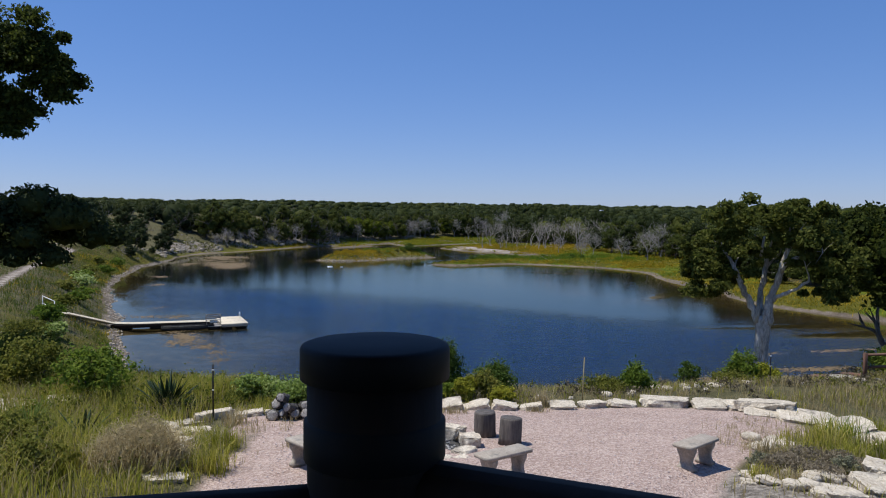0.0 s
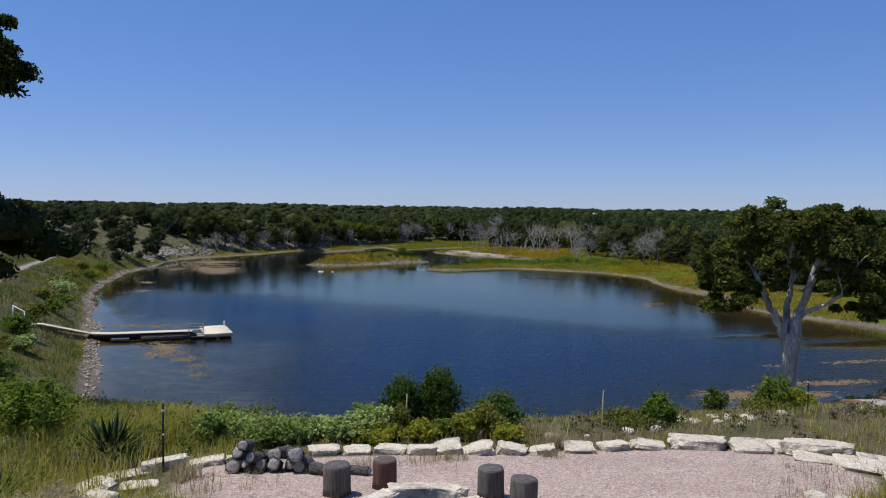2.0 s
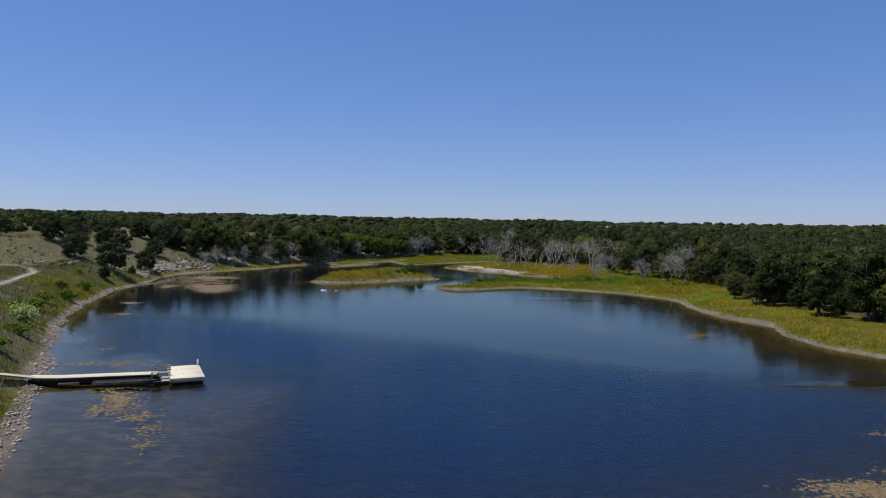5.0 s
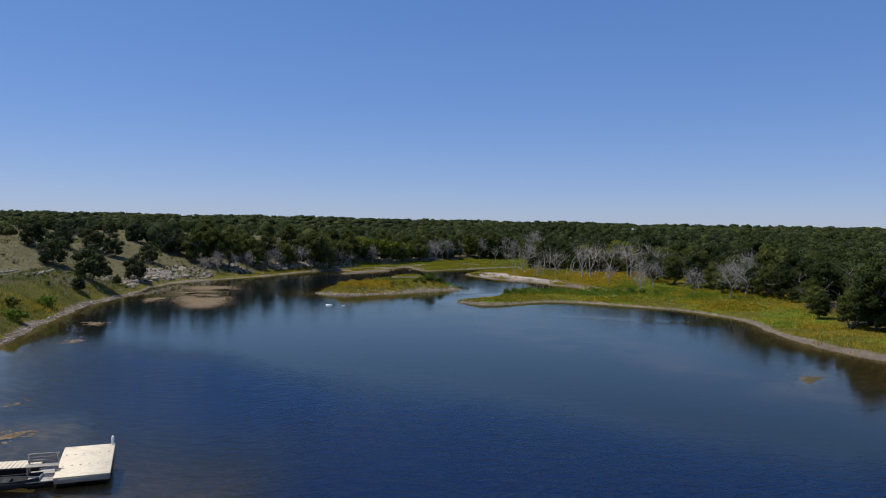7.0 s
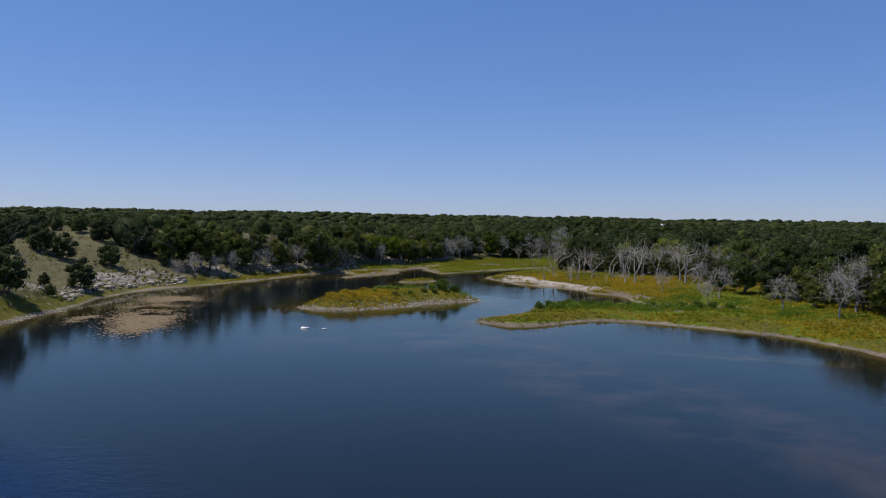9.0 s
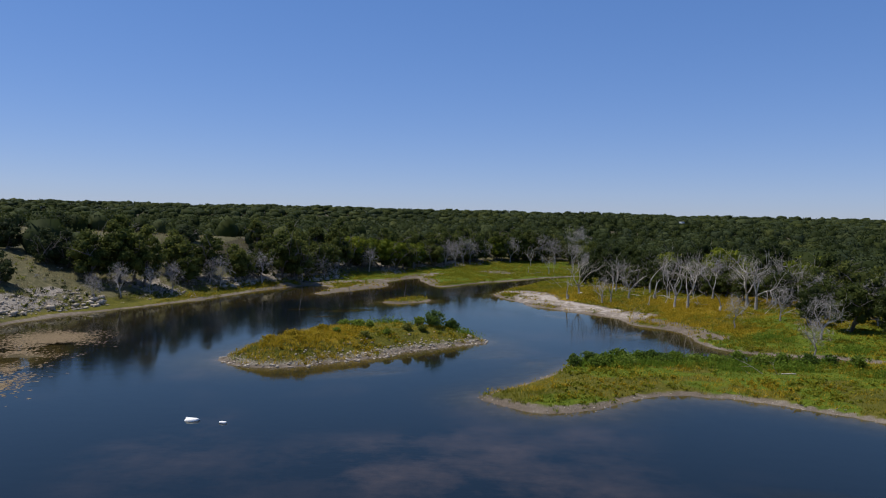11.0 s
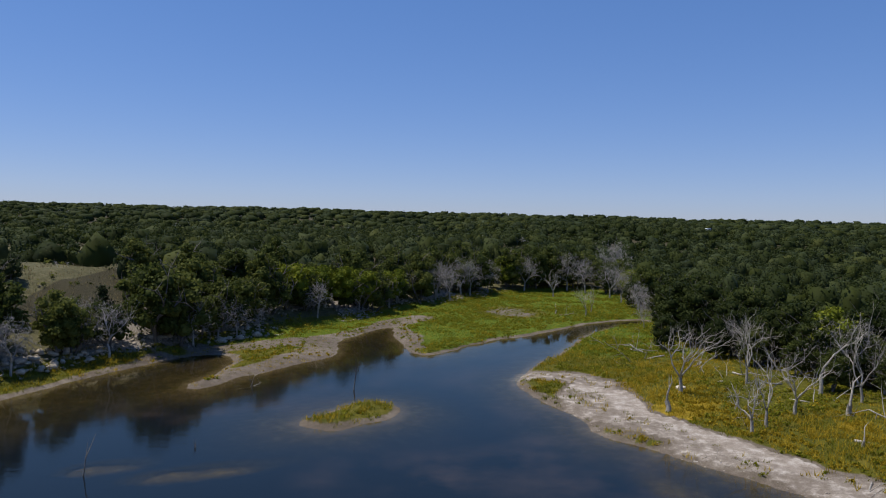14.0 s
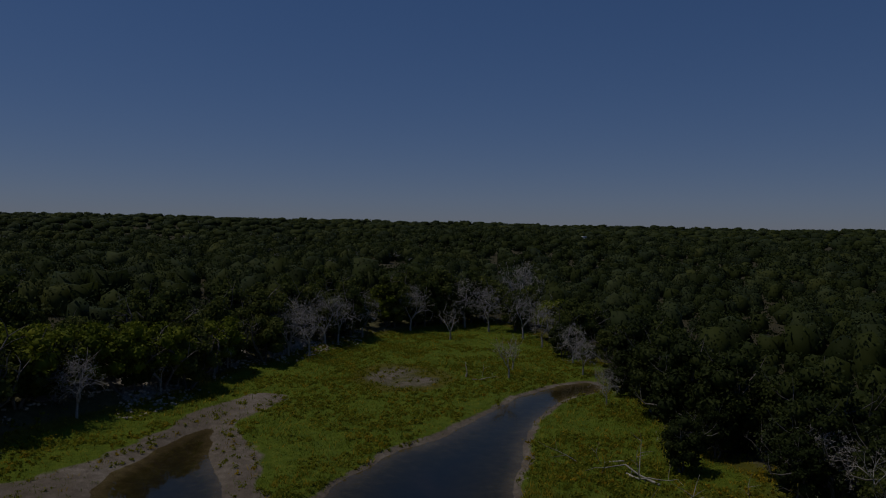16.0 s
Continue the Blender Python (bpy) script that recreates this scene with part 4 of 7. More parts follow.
def live_tree(seed, tall, wide, leaf, count=46, each=40, size=0.28, low=0.3, trunk=0.2, bark=None, stems=1, conic=False, label="green broad-crowned tree at the wood's edge"):
    rng = np.random.default_rng(seed)
    tree = thing("tree", label, "tree", "trees round the lake")
    wood = Build()
    for k in range(stems):
        a = rng.uniform(0, 6.28)
        out = 0.0 if stems == 1 else 0.3
        limb(wood, (out * math.cos(a) * 0.5, out * math.sin(a) * 0.5, -0.3), np.array([out * math.cos(a), out * math.sin(a), 1.0]), tall * 0.6, trunk, 2, rng, 6, 0.8, 0.2, 3)
    part("trunk", wood, bark or DARKBARK, tree)
    crown = Build()
    rz = tall * (1 - low) / 2
    if conic:
        c = clumps(rng, count, 1, rz, tall * low + rz, 0.3)
        k = np.clip((tall - c[:, 2]) / (tall * (1 - low)), 0.08, 1)
        c[:, :2] *= (wide / 2 * k)[:, None]
        leafy(crown, c, wide * 0.155, each, size, rng)
    else:
        c, r = crown_lobes(rng, wide, tall, low, count)
        lobes(crown, c, r, each, size, rng)
    part("crown", crown, leaf, tree)
    return tree


def dead_tree(seed, tall, depth=4, kids=3, r=0.19, spread=0.7, lift=0.2, forked=True, mat=None, label="bare dead tree with bleached grey branches"):
    rng = np.random.default_rng(seed)
    tree = thing("dead_tree", label, "dead tree", "dead trees on the shore")
    b = Build()
    base = np.array([(0, 0, -0.25), (0.02, 0.03, tall * 0.1), (rng.normal() * 0.12, rng.normal() * 0.12, tall * 0.24)])
    b.tube(base, (r * 1.5, r * 1.15, r * 1.0), 8, False)
    part("trunk", b, mat or DEADWOOD, tree, "", True)
    for k in range(3 if forked else 1):
        limbs = Build()
        a = rng.uniform(0, 2.1) + k * 2.1
        s = 0.55 if forked else 0.15
        limb(limbs, base[-1] - np.array([0, 0, 0.1]), np.array([s * math.cos(a), s * math.sin(a), 1.0]) / math.hypot(1, s), tall * rng.uniform(0.36, 0.55), r * 0.68, depth - 1, rng, 6, spread, lift, kids, 0.2)
        part("limb", limbs, mat or DEADWOOD, tree)
    if not mat and depth > 2:
        fine = Build()
        leafy(fine, clumps(rng, 34, tall * 0.30, tall * 0.30, tall * 0.64, 0.5, -0.6), tall * 0.07, 8, 0.026, rng, 1.0, 0.0, 16.0)
        tagged(part("twig_mass", fine, DEADWOOD, tree), kind="stuff")
    if mat:
        twigs = Build()
        leafy(twigs, clumps(rng, 60, tall * 0.36, tall * 0.36, tall * 0.58, 0.3, -0.8), tall * 0.10, 24, 0.028, rng, 1.0, 0.0, 15.0)
        tagged(part("twig_mass", twigs, mat, tree), kind="stuff")
    return tree


def put_copies(models, places, sizes, seed=3, sink=0.0, first=True):
    """Stands copies of the models at the places; the models themselves take the first ones."""
    rng = np.random.default_rng(seed)
    q = np.array(places, float)
    zs = land(q)
    made = []
    for k, ((x, y), z) in enumerate(zip(q, zs)):
        m = models[k % len(models)] if k < len(models) else models[int(rng.integers(len(models)))]
        spin = pose(x, y, z - sink, 0, 0, rng.uniform(0, 360)) @ Matrix.Scale(float(np.broadcast_to(sizes, (len(q),))[k]), 4)
        if k < len(models) and not m.get("stood"):
            m["stood"] = 1
            m.matrix_world = spin
            made.append(m)
        else:
            made.append(copy_thing(m, spin @ Matrix.Diagonal((1 / m.scale[0], 1 / m.scale[1], 1 / m.scale[2], 1))))
    return made


# the oaks on the near bank
def bank_oak():
    x, y = 11.68, 26.5
    tree = thing("oak_tree", "live oak with a pale forked trunk on the lake bank", "tree", "", (x, y, height(x, y)), -26)
    rng = np.random.default_rng(12)
    around = np.arange(30) * 2 * math.pi / 30
    rings = []
    for z, r, shift in ((-0.4, 0.36, 0.02), (0.05, 0.30, 0.01), (0.4, 0.25, 0.0), (0.9, 0.225, -0.03), (1.5, 0.215, -0.03), (2.1, 0.235, 0.0), (2.45, 0.26, 0.02), (2.65, 0.24, 0.03)):
        groove = 0.17 * np.exp(-((around - 4.75) / 0.28) ** 2) + 0.10 * np.exp(-((around - 1.6) / 0.3) ** 2)
        ridge = 1 - groove * smooth(0.2, 1.4, z) + 0.05 * np.sin(around * 5 + z * 1.1) + 0.035 * np.sin(around * 11 - z * 2.3) + rng.normal(size=30) * 0.03
        rings.append([(shift + r * 1.08 * k * math.cos(w), 0.9 * r * k * math.sin(w), z) for w, k in zip(around, ridge)])
    part("trunk", Build().loft(rings), BARK, tree)
    boughs = (([(-0.12, 0, 1.7), (-0.3, 0, 2.2), (-0.55, -0.05, 2.65), (-0.78, -0.05, 3.1), (-0.92, 0, 3.55), (-1.22, 0.05, 4.1)], 0.16, 0.06),
              ([(0.16, 0, 1.7), (0.2, 0.02, 2.3), (0.28, 0.05, 2.8), (0.5, 0.05, 3.3), (0.62, 0, 3.9), (0.8, -0.05, 4.6)], 0.17, 0.08),
              ([(0.26, 0.0, 2.55), (0.55, -0.1, 2.75), (0.95, -0.15, 2.95), (1.5, -0.1, 3.35)], 0.10, 0.04),
              ([(-0.05, 0.12, 1.7), (-0.12, 0.35, 2.4), (-0.1, 0.7, 3.2), (0.1, 0.9, 4.2)], 0.15, 0.07),
              ([(0.6, 0.0, 3.8), (0.95, 0.1, 4.1), (1.35, 0.1, 4.25), (1.9, 0.0, 4.6)], 0.085, 0.035))
    for line, r0, r1 in boughs:
        b = Build()
        line = [(x, y, z + 0.65) for x, y, z in line]
        p = rounded(line, False, 3) + np.vstack([np.zeros((1, 3)), rng.normal(size=(len(line) * 3 - 3, 3)) * 0.02])
        b.tube(p, np.linspace(r0, r1, len(p)) * rng.uniform(0.88, 1.12, len(p)), 10)
        d = p[-1] - p[-3]
        for k in range(3 if r0 > 0.12 else 1):
            v = d / np.linalg.norm(d) + rng.normal(size=3) * 0.5
            limb(b, p[-1 - k], v / np.linalg.norm(v), 0.8, r1 * 0.8, 1, rng, 6, 0.7, 0.15, 3, 0.15)
        part("limb", b, BARK, tree, "", True)
    for line, r in (([(-0.17, -0.1, 1.75), (-0.16, -0.14, 2.1), (-0.15, -0.15, 2.42)], 0.085), ([(0.02, -0.12, 1.8), (0.05, -0.16, 2.05), (0.05, -0.16, 2.25)], 0.075), ([(-0.1, -0.1, 4.2), (-0.06, -0.14, 4.55), (0.0, -0.14, 4.95)], 0.06), ([(0.6, -0.05, 3.65), (0.68, -0.2, 3.85), (0.74, -0.25, 4.05)], 0.075)):
        part("broken_stub", Build().tube(np.array(line) + np.array([0, 0, 0.65]), (r, r * 0.9, r * 0.6), 8), DEADWOOD, tree, "bleached broken stub")
    crown = Build()
    mass = [(-1.75, 4.55, 1.0), (-2.05, 3.55, 0.7), (-1.3, 3.4, 0.45), (-1.45, 5.45, 0.85), (-0.55, 5.75, 0.75), (0.45, 5.6, 0.85), (1.45, 5.5, 0.85), (2.1, 4.75, 0.9), (2.2, 3.75, 0.7), (1.3, 4.55, 0.75), (-0.75, 4.75, 0.65), (2.6, 3.2, 0.5), (-2.45, 4.2, 0.5), (0.5, 4.9, 0.6), (-0.1, 4.35, 0.55), (0.9, 4.0, 0.45), (2.9, 4.3, 0.6), (-2.5, 4.9, 0.5)]
    c, r = [], []
    for x, z, size in mass:
        for k in range(7):
            c.append((x + rng.normal() * 0.42 * size, (k - 3) * 0.42 + 0.3 + rng.normal() * 0.2, z + rng.normal() * 0.38 * size))
            r.append(size * rng.uniform(0.32, 0.58))
    for k in range(26):
        c.append((rng.uniform(-2.3, 2.2), rng.uniform(-0.8, 1.0), rng.uniform(5.6, 6.35)))
        r.append(rng.uniform(0.16, 0.34))
    for k in range(26):
        c.append((rng.choice((-1, 1)) * rng.uniform(1.3, 2.9), rng.uniform(-1.0, 1.2), rng.uniform(2.75, 3.9)))
        r.append(rng.uniform(0.15, 0.35))
    c = np.array(c) + np.array([0, 0, 0.5])
    lobes(crown, c, np.array(r) * 1.12, 340, 0.085, rng, 0.8, 1.2, 0.3, 1.8, 0.3)
    part("crown", crown, OAKLEAF, tree)


def side_oak(x, y, rx, rz, top, seed, count, each, size, label):
    z0 = height(x, y)
    rng = np.random.default_rng(seed)
    tree = thing("oak_tree", label, "tree", "", (x, y, z0))
    b = Build()
    for a in (0.4, 2.4, 4.6):
        limb(b, (0, 0, -0.3), np.array([0.35 * math.cos(a), 0.35 * math.sin(a), 1.0]), (top - z0) * 0.30, 0.2, 2, rng, 7, 0.55, 0.2, 3)
    part("trunk", b, DARKBARK, tree)
    crown = Build()
    c = clumps(rng, count // 3, rx, rz, top - rz - z0, 0.35, -0.7)
    lobes(crown, c, rng.uniform(0.45, 0.95, len(c)), each * 3, size, rng, 0.85, 1.0, 0.5, 1.7, 0.45)
    part("crown", crown, OAKLEAF, tree)


bank_oak()
side_oak(17.6, 28.0, 3.2, 2.0, 9.7, 21, 230, 110, 0.115, "dense dark live oak beside the bank steps")
side_oak(23.5, 31.0, 3.4, 2.3, 9.8, 22, 170, 90, 0.13, "dense dark live oak farther along the bank")


def hanging_oak():
    """The tall oak whose boughs reach in from the west."""
    x, y = -19.2, 23.0
    z0 = height(x, y)
    rng = np.random.default_rng(31)
    tree = thing("oak_tree", "tall live oak with boughs hanging over the slope", "tree", "", (x, y, z0))
    b = Build()
    b.tube([(0, 0, -0.4), (0.1, 0, 1.5), (0.4, 0.1, 3.4)], (0.5, 0.38, 0.34), 10, False)
    for d in ((0.75, 0.05, 0.6), (0.55, 0.1, 1.0), (-0.5, 0.3, 0.8), (-0.2, -0.6, 0.8), (0.9, 0.0, 0.25)):
        v = np.array(d) / np.linalg.norm(d)
        limb(b, (0.35, 0.08, 3.1), v, 2.4, 0.2, 2, rng, 7, 0.6, 0.05, 3, 0.12)
    part("trunk", b, DARKBARK, tree)
    high = Build()
    c = clumps(rng, 110, 5.4, 3.1, 9.4, 0.5) * np.array([1, 0.55, 1]) + np.array([1.2, 0.5, 0])
    c = c[c[:, 0] < 4.6]
    leafy(high, c, 0.5, 200, 0.10, rng)
    ends = []
    for cx, cz, rx, rz, count in ((6.15, 9.95, 1.25, 1.3, 46), (7.0, 9.0, 0.75, 0.7, 16), (5.35, 7.95, 1.15, 1.0, 30), (4.2, 10.0, 1.7, 1.7, 50)):
        d = rng.normal(size=(count, 3))
        d *= (rng.uniform(0.2, 0.9, count) / np.linalg.norm(d, axis=1))[:, None]
        ends.append(d * np.array([rx, 0.7, rz]) + np.array([cx, -0.7, cz]))
    ends = np.vstack(ends)
    lobes(high, ends, rng.uniform(0.26, 0.52, len(ends)), 420, 0.085, rng, 0.85, 1.3, 0.3, 1.8, 0.25)
    part("crown", high, OAKLEAF, tree)
    # lower boughs of the same oak, in the darker juniper leaf material
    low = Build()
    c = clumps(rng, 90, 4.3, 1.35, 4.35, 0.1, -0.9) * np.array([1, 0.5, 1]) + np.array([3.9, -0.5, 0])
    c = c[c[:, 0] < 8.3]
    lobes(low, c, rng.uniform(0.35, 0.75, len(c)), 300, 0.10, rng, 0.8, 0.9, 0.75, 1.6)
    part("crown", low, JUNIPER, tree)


hanging_oak()

# ---- woods ----
def woods():
    rng = np.random.default_rng(5)
    label = "green oak in the woods round the lake"
    near = [live_tree(50, 8.0, 6.4, LITLEAF, 15, 115, 0.30, 0.0, 0.2, None, 2, label=label), live_tree(51, 9.0, 6.2, LITLEAF, 17, 110, 0.30, 0.03, 0.22, label=label),
            live_tree(52, 7.0, 6.6, LITLEAF, 14, 120, 0.30, -0.03, 0.2, None, 3, label=label), live_tree(53, 8.8, 5.6, LITLEAF, 15, 110, 0.30, 0.02, 0.2, label=label),
            live_tree(54, 8.0, 7.0, LIME, 16, 120, 0.28, 0.05, 0.2, None, 2, label="bright yellow-green tree at the wood's edge"),
            live_tree(55, 6.0, 4.8, JUNIPER, 50, 38, 0.28, 0.0, 0.16, None, 2, True, label="dark green juniper with a pointed crown")]
    # models for the east bank: one in plain woodland leaves, one in the lit copy
    close = [live_tree(57, 8.0, 6.8, WOODLEAF, 17, 150, 0.23, 0.0, 0.2, None, 2, label=label), live_tree(58, 7.2, 6.2, LITLEAF, 16, 150, 0.23, 0.0, 0.2, None, 3, label=label)]
    # the front rank, one by one
    g = np.arange(-150, 130, 5.6), np.arange(60, 420, 5.6)
    X, Y = np.meshgrid(*g)
    q = np.stack([X.ravel(), Y.ravel()], 1) + rng.uniform(-2.4, 2.4, (X.size, 2))
    o = outside(q, OPEN)
    glade = np.hypot((q[:, 0] + 104) / 46, (q[:, 1] - 168) / 48) < 1
    glade |= np.hypot((q[:, 0] + 70) / 34, (q[:, 1] - 120) / 44) < 1
    glade |= np.hypot((q[:, 0] + 128) / 62, (q[:, 1] - 250) / 120) < 1
    glade |= np.hypot((q[:, 0] + 75) / 18, (q[:, 1] - 248) / 22) < 1
    keep = (o > 3.2) & (o < 10) & ~glade & (rng.uniform(size=len(q)) < np.where((q[:, 0] < -30) & (q[:, 1] < 285), 0.78, 0.85))
    keep &= (q[:, 0] > -125) & ~((q[:, 1] < 100) & (q[:, 0] < -40)) & (np.abs(q[:, 0]) < 60 + q[:, 1] * 0.4)
    front = q[keep]
    lime = (fractal(front[:, 0], front[:, 1], 26.0, 61) > 0.66) & (front[:, 0] > -50)
    cedar = (rng.uniform(size=len(front)) < 0.2) & ~lime
    beside = (front[:, 1] < 330) & (front[:, 0] > 12)
    lime, cedar = lime & ~beside, cedar & ~beside
    for models, which in ((close, beside), (near[:4], ~lime & ~cedar & ~beside), (near[4:5], lime), (near[5:], cedar)):
        put_copies(models, front[which], rng.uniform(0.72, 1.2, which.sum()), 8)
    rim = rounded([(-33, 287), (-28, 299), (-24.6, 308), (-17, 321), (-7, 335), (5, 345), (14, 346)], False, 5)
    rim = rim + rng.normal(size=rim.shape) * 1.1
    lime_spots = [(-38, 281.5), (-34.5, 285), (-31, 289.5), (-27, 299), (-41, 276), (-3, 339), (2, 344), (6, 348), (26, 330), (31, 238), (38, 229), (46, 214), (29, 247), (42, 224), (55, 232), (48, 250)]
    put_copies(near[4:5], lime_spots, rng.uniform(0.75, 1.15, len(lime_spots)), 82)
    put_copies(near[:4], rim, rng.uniform(0.55, 1.2, len(rim)), 81)
    west = [(-71, 209, 8.2), (-64.6, 215, 9.2), (-63.3, 225.6, 8.8), (-58.8, 230, 8), (-55.8, 235.5, 6.5), (-49.1, 246.2, 9.8), (-47.2, 248.5, 9.2), (-44.1, 261.3, 8.4), (-62.1, 228.6, 5.5), (-57.5, 239.6, 6), (-61.8, 265.5, 6.2), (-50.5, 259.5, 8.4), (-50.1, 274.4, 6.6), (-73.2, 222.6, 7.5), (-48, 250.5, 7), (-46.8, 254, 7.2), (-45.2, 258, 7.5), (-43.8, 266, 7.5), (-42, 270.5, 7.8), (-40.6, 275, 7.2), (-38.8, 279.5, 7.5), (-53, 241.5, 6.5), (-55, 237.5, 6.2), (-60.5, 223.5, 6.5), (-10, 328, 8.5), (-2, 338, 8), (4, 342, 9), (9.5, 346, 8), (17, 347, 9), (21, 338, 7.5), (-14, 323.5, 7.5), (-22, 308, 8)]
    put_copies(near[:3], [p[:2] for p in west], [p[2] / 8.0 for p in west], 85)
    east = [(38, 191, 5), (41, 186.5, 6.5), (44, 181, 7), (46.5, 177, 6), (48.5, 172, 7.5), (42, 196, 6), (43.5, 202, 7), (41.5, 208, 5.5), (38.5, 226, 6.5), (43, 221, 7.5), (35, 229.5, 6), (31, 232, 5.5), (46, 213, 7.5), (47.5, 165, 7), (46.5, 157, 7.5), (29.5, 236, 5.5), (33, 236, 7.5), (28, 241, 5), (39, 232, 8), (26, 247, 5.5), (47, 191, 8), (45, 168, 4.5), (36.5, 222, 4.5), (17, 258.5, 4.6), (21.5, 250, 4.8), (24, 243.5, 5.0), (26, 237, 4.4), (26.5, 229.5, 4.2), (28, 237, 6), (25.5, 245, 6.5), (31, 227.5, 4.6), (29.5, 232, 5.6), (34, 223, 5), (37.5, 215.5, 5), (33.5, 230, 6.8), (40.5, 211.5, 5.5), (24, 252, 7), (28.5, 243, 7.5)]
    put_copies(close, [p[:2] for p in east], [p[2] / 8.0 for p in east], 86)
    foot = rounded([(22, 315), (24, 302), (21.5, 285), (20.5, 262), (24, 250), (27, 241), (31, 236), (36, 228), (43, 217), (47, 201), (49, 182), (47, 160), (44, 145), (41, 120), (42, 104), (47, 78), (53, 58)], False, 4)
    foot = foot + rng.normal(size=foot.shape) * 1.0 + np.array([2.6, 0])
    by = foot[:, 1] < 150
    put_copies([near[5], *close], foot[~by], rng.uniform(0.32, 0.75, (~by).sum()), 83)
    put_copies(close, foot[by], rng.uniform(0.32, 0.7, by.sum()), 84)
    # the glade's scattered junipers and oaks
    spots = [(-65, 148, 6.6), (-77.6, 158.6, 6.4), (-88, 180, 5), (-86, 188, 5.9), (-81.5, 188, 5.4), (-87.5, 212, 5.9), (-68.7, 171.7, 5.4), (-75.5, 193, 5.2), (-103, 230, 4.1), (-79, 210, 6.4), (-76.5, 212, 7), (-89, 171, 6), (-71.4, 166.3, 2.2),
             (-69.4, 242, 5.4), (-70.3, 248.5, 3.8), (-100, 200, 5), (-110, 186, 5.5), (-96, 158, 5), (-108, 214, 5), (-116, 232, 5.5), (-98, 244, 5), (-70, 154, 2.4), (-66.5, 160, 2.0), (-62, 139, 2.6)]
    put_copies([live_tree(56, 5.2, 5.2, JUNIPER, 14, 110, 0.22, -0.08, 0.16, None, 3, label="round dark juniper standing in the dry glade")], [p[:2] for p in spots], [p[2] / 6.0 for p in spots], 9)
    # everything behind, as one mass
    masses = [Build() for _ in range(4)]
    for step, lo, hi, cards, size, full in ((5.4, 9, 130, 96, 0.34, 0.84), (7.6, 130, 400, 44, 0.62, 0.84), (12.0, 400, 960, 14, 1.0, 0.95)):
        gx, gy = np.arange(-900, 900, step), np.arange(20, 1300, step)
        X, Y = np.meshgrid(gx, gy)
        p = np.stack([X.ravel(), Y.ravel()], 1) + rng.uniform(-0.6, 0.6, (X.size, 2)) * step
        p = p[np.abs(p[:, 0] + 8) < 70 + (p[:, 1] + 10) * 0.72]
        o = outside(p, OPEN)
        on = (o > lo) & (o < hi)
        p, o = p[on], o[on]
        gl = (np.hypot((p[:, 0] + 104) / 46, (p[:, 1] - 168) / 48) < 1) | (np.hypot((p[:, 0] + 75) / 18, (p[:, 1] - 248) / 22) < 1) | (np.hypot((p[:, 0] + 70) / 34, (p[:, 1] - 120) / 44) < 1) | ((p[:, 1] < 110) & (p[:, 0] < 0) & (p[:, 0] > -80))
        bare = fractal(p[:, 0], p[:, 1], 46.0, 71) + 0.5 * ((np.hypot((p[:, 0] + 128) / 62, (p[:, 1] - 250) / 120) < 1) & (rng.uniform(size=len(p)) < 0.66))
        on = ~gl & (bare < np.where(p[:, 0] > 20, 0.84, 0.70)) & (rng.uniform(size=len(p)) < 0.93)
        p, o = p[on], o[on]
        z = land(p)
        tall = (3.0 + 5.5 * rng.uniform(size=len(p)) ** 1.3) * (0.6 + 0.8 * fractal(p[:, 0], p[:, 1], 34.0, 73))
        tall = np.minimum(tall, np.where((p[:, 0] < -85) & (p[:, 1] < 320), 5.4, 9.0))
        tall = np.where(o > 60, tall * 0.82, tall)
        wide = (2.4 + tall * 0.85) * rng.uniform(0.7, 1.3, len(p)) * (step / 6.0) ** 0.8
        d = rng.normal(size=(len(p), cards, 3))
        d /= np.linalg.norm(d, axis=2)[..., None]
        d[..., 2] = np.where(d[..., 2] < -0.2, -d[..., 2], d[..., 2])
        lump = 0.7 + 0.4 * wave(d[..., 0] * 2 + p[:, :1], d[..., 1] * 2 + d[..., 2], 0.8, 75)
        c = d * lump[..., None] * np.stack([wide * 0.47, wide * 0.47, tall * 0.42], 1)[:, None]
        c += np.column_stack([p, z + tall * 0.5])[:, None]
        ring = np.arange(6) * np.pi / 3
        dome = np.array([(0, 0, 0.82)] + [(0.66 * math.cos(a), 0.66 * math.sin(a), 0.72) for a in ring] + [(0.9 * math.cos(a + 0.5), 0.9 * math.sin(a + 0.5), 0.3) for a in ring] + [(0.7 * math.cos(a), 0.7 * math.sin(a), 0.0) for a in ring])
        body = dome[None] * rng.uniform(0.72, 1.1, (len(p), len(dome), 1)) * np.stack([wide * 0.48, wide * 0.48, tall * 1.2], 1) [:, None] * full + np.column_stack([p, z])[:, None]
        tri = np.array([(0, 1 + k, 1 + (k + 1) % 6) for k in range(6)])
        quad = np.array([(1 + o6 + k, 7 + o6 + k, 7 + o6 + (k + 1) % 6, 1 + o6 + (k + 1) % 6) for o6 in (0, 6) for k in range(6)])
        kind = rng.uniform(size=len(p)) + 0.9 * (fractal(p[:, 0], p[:, 1], 30.0, 77) - 0.5)
        # east of 20 m the mix leans to the darker leaf kinds
        kind = np.where(p[:, 0] > 20, 0.1 + 0.7 * kind, kind)
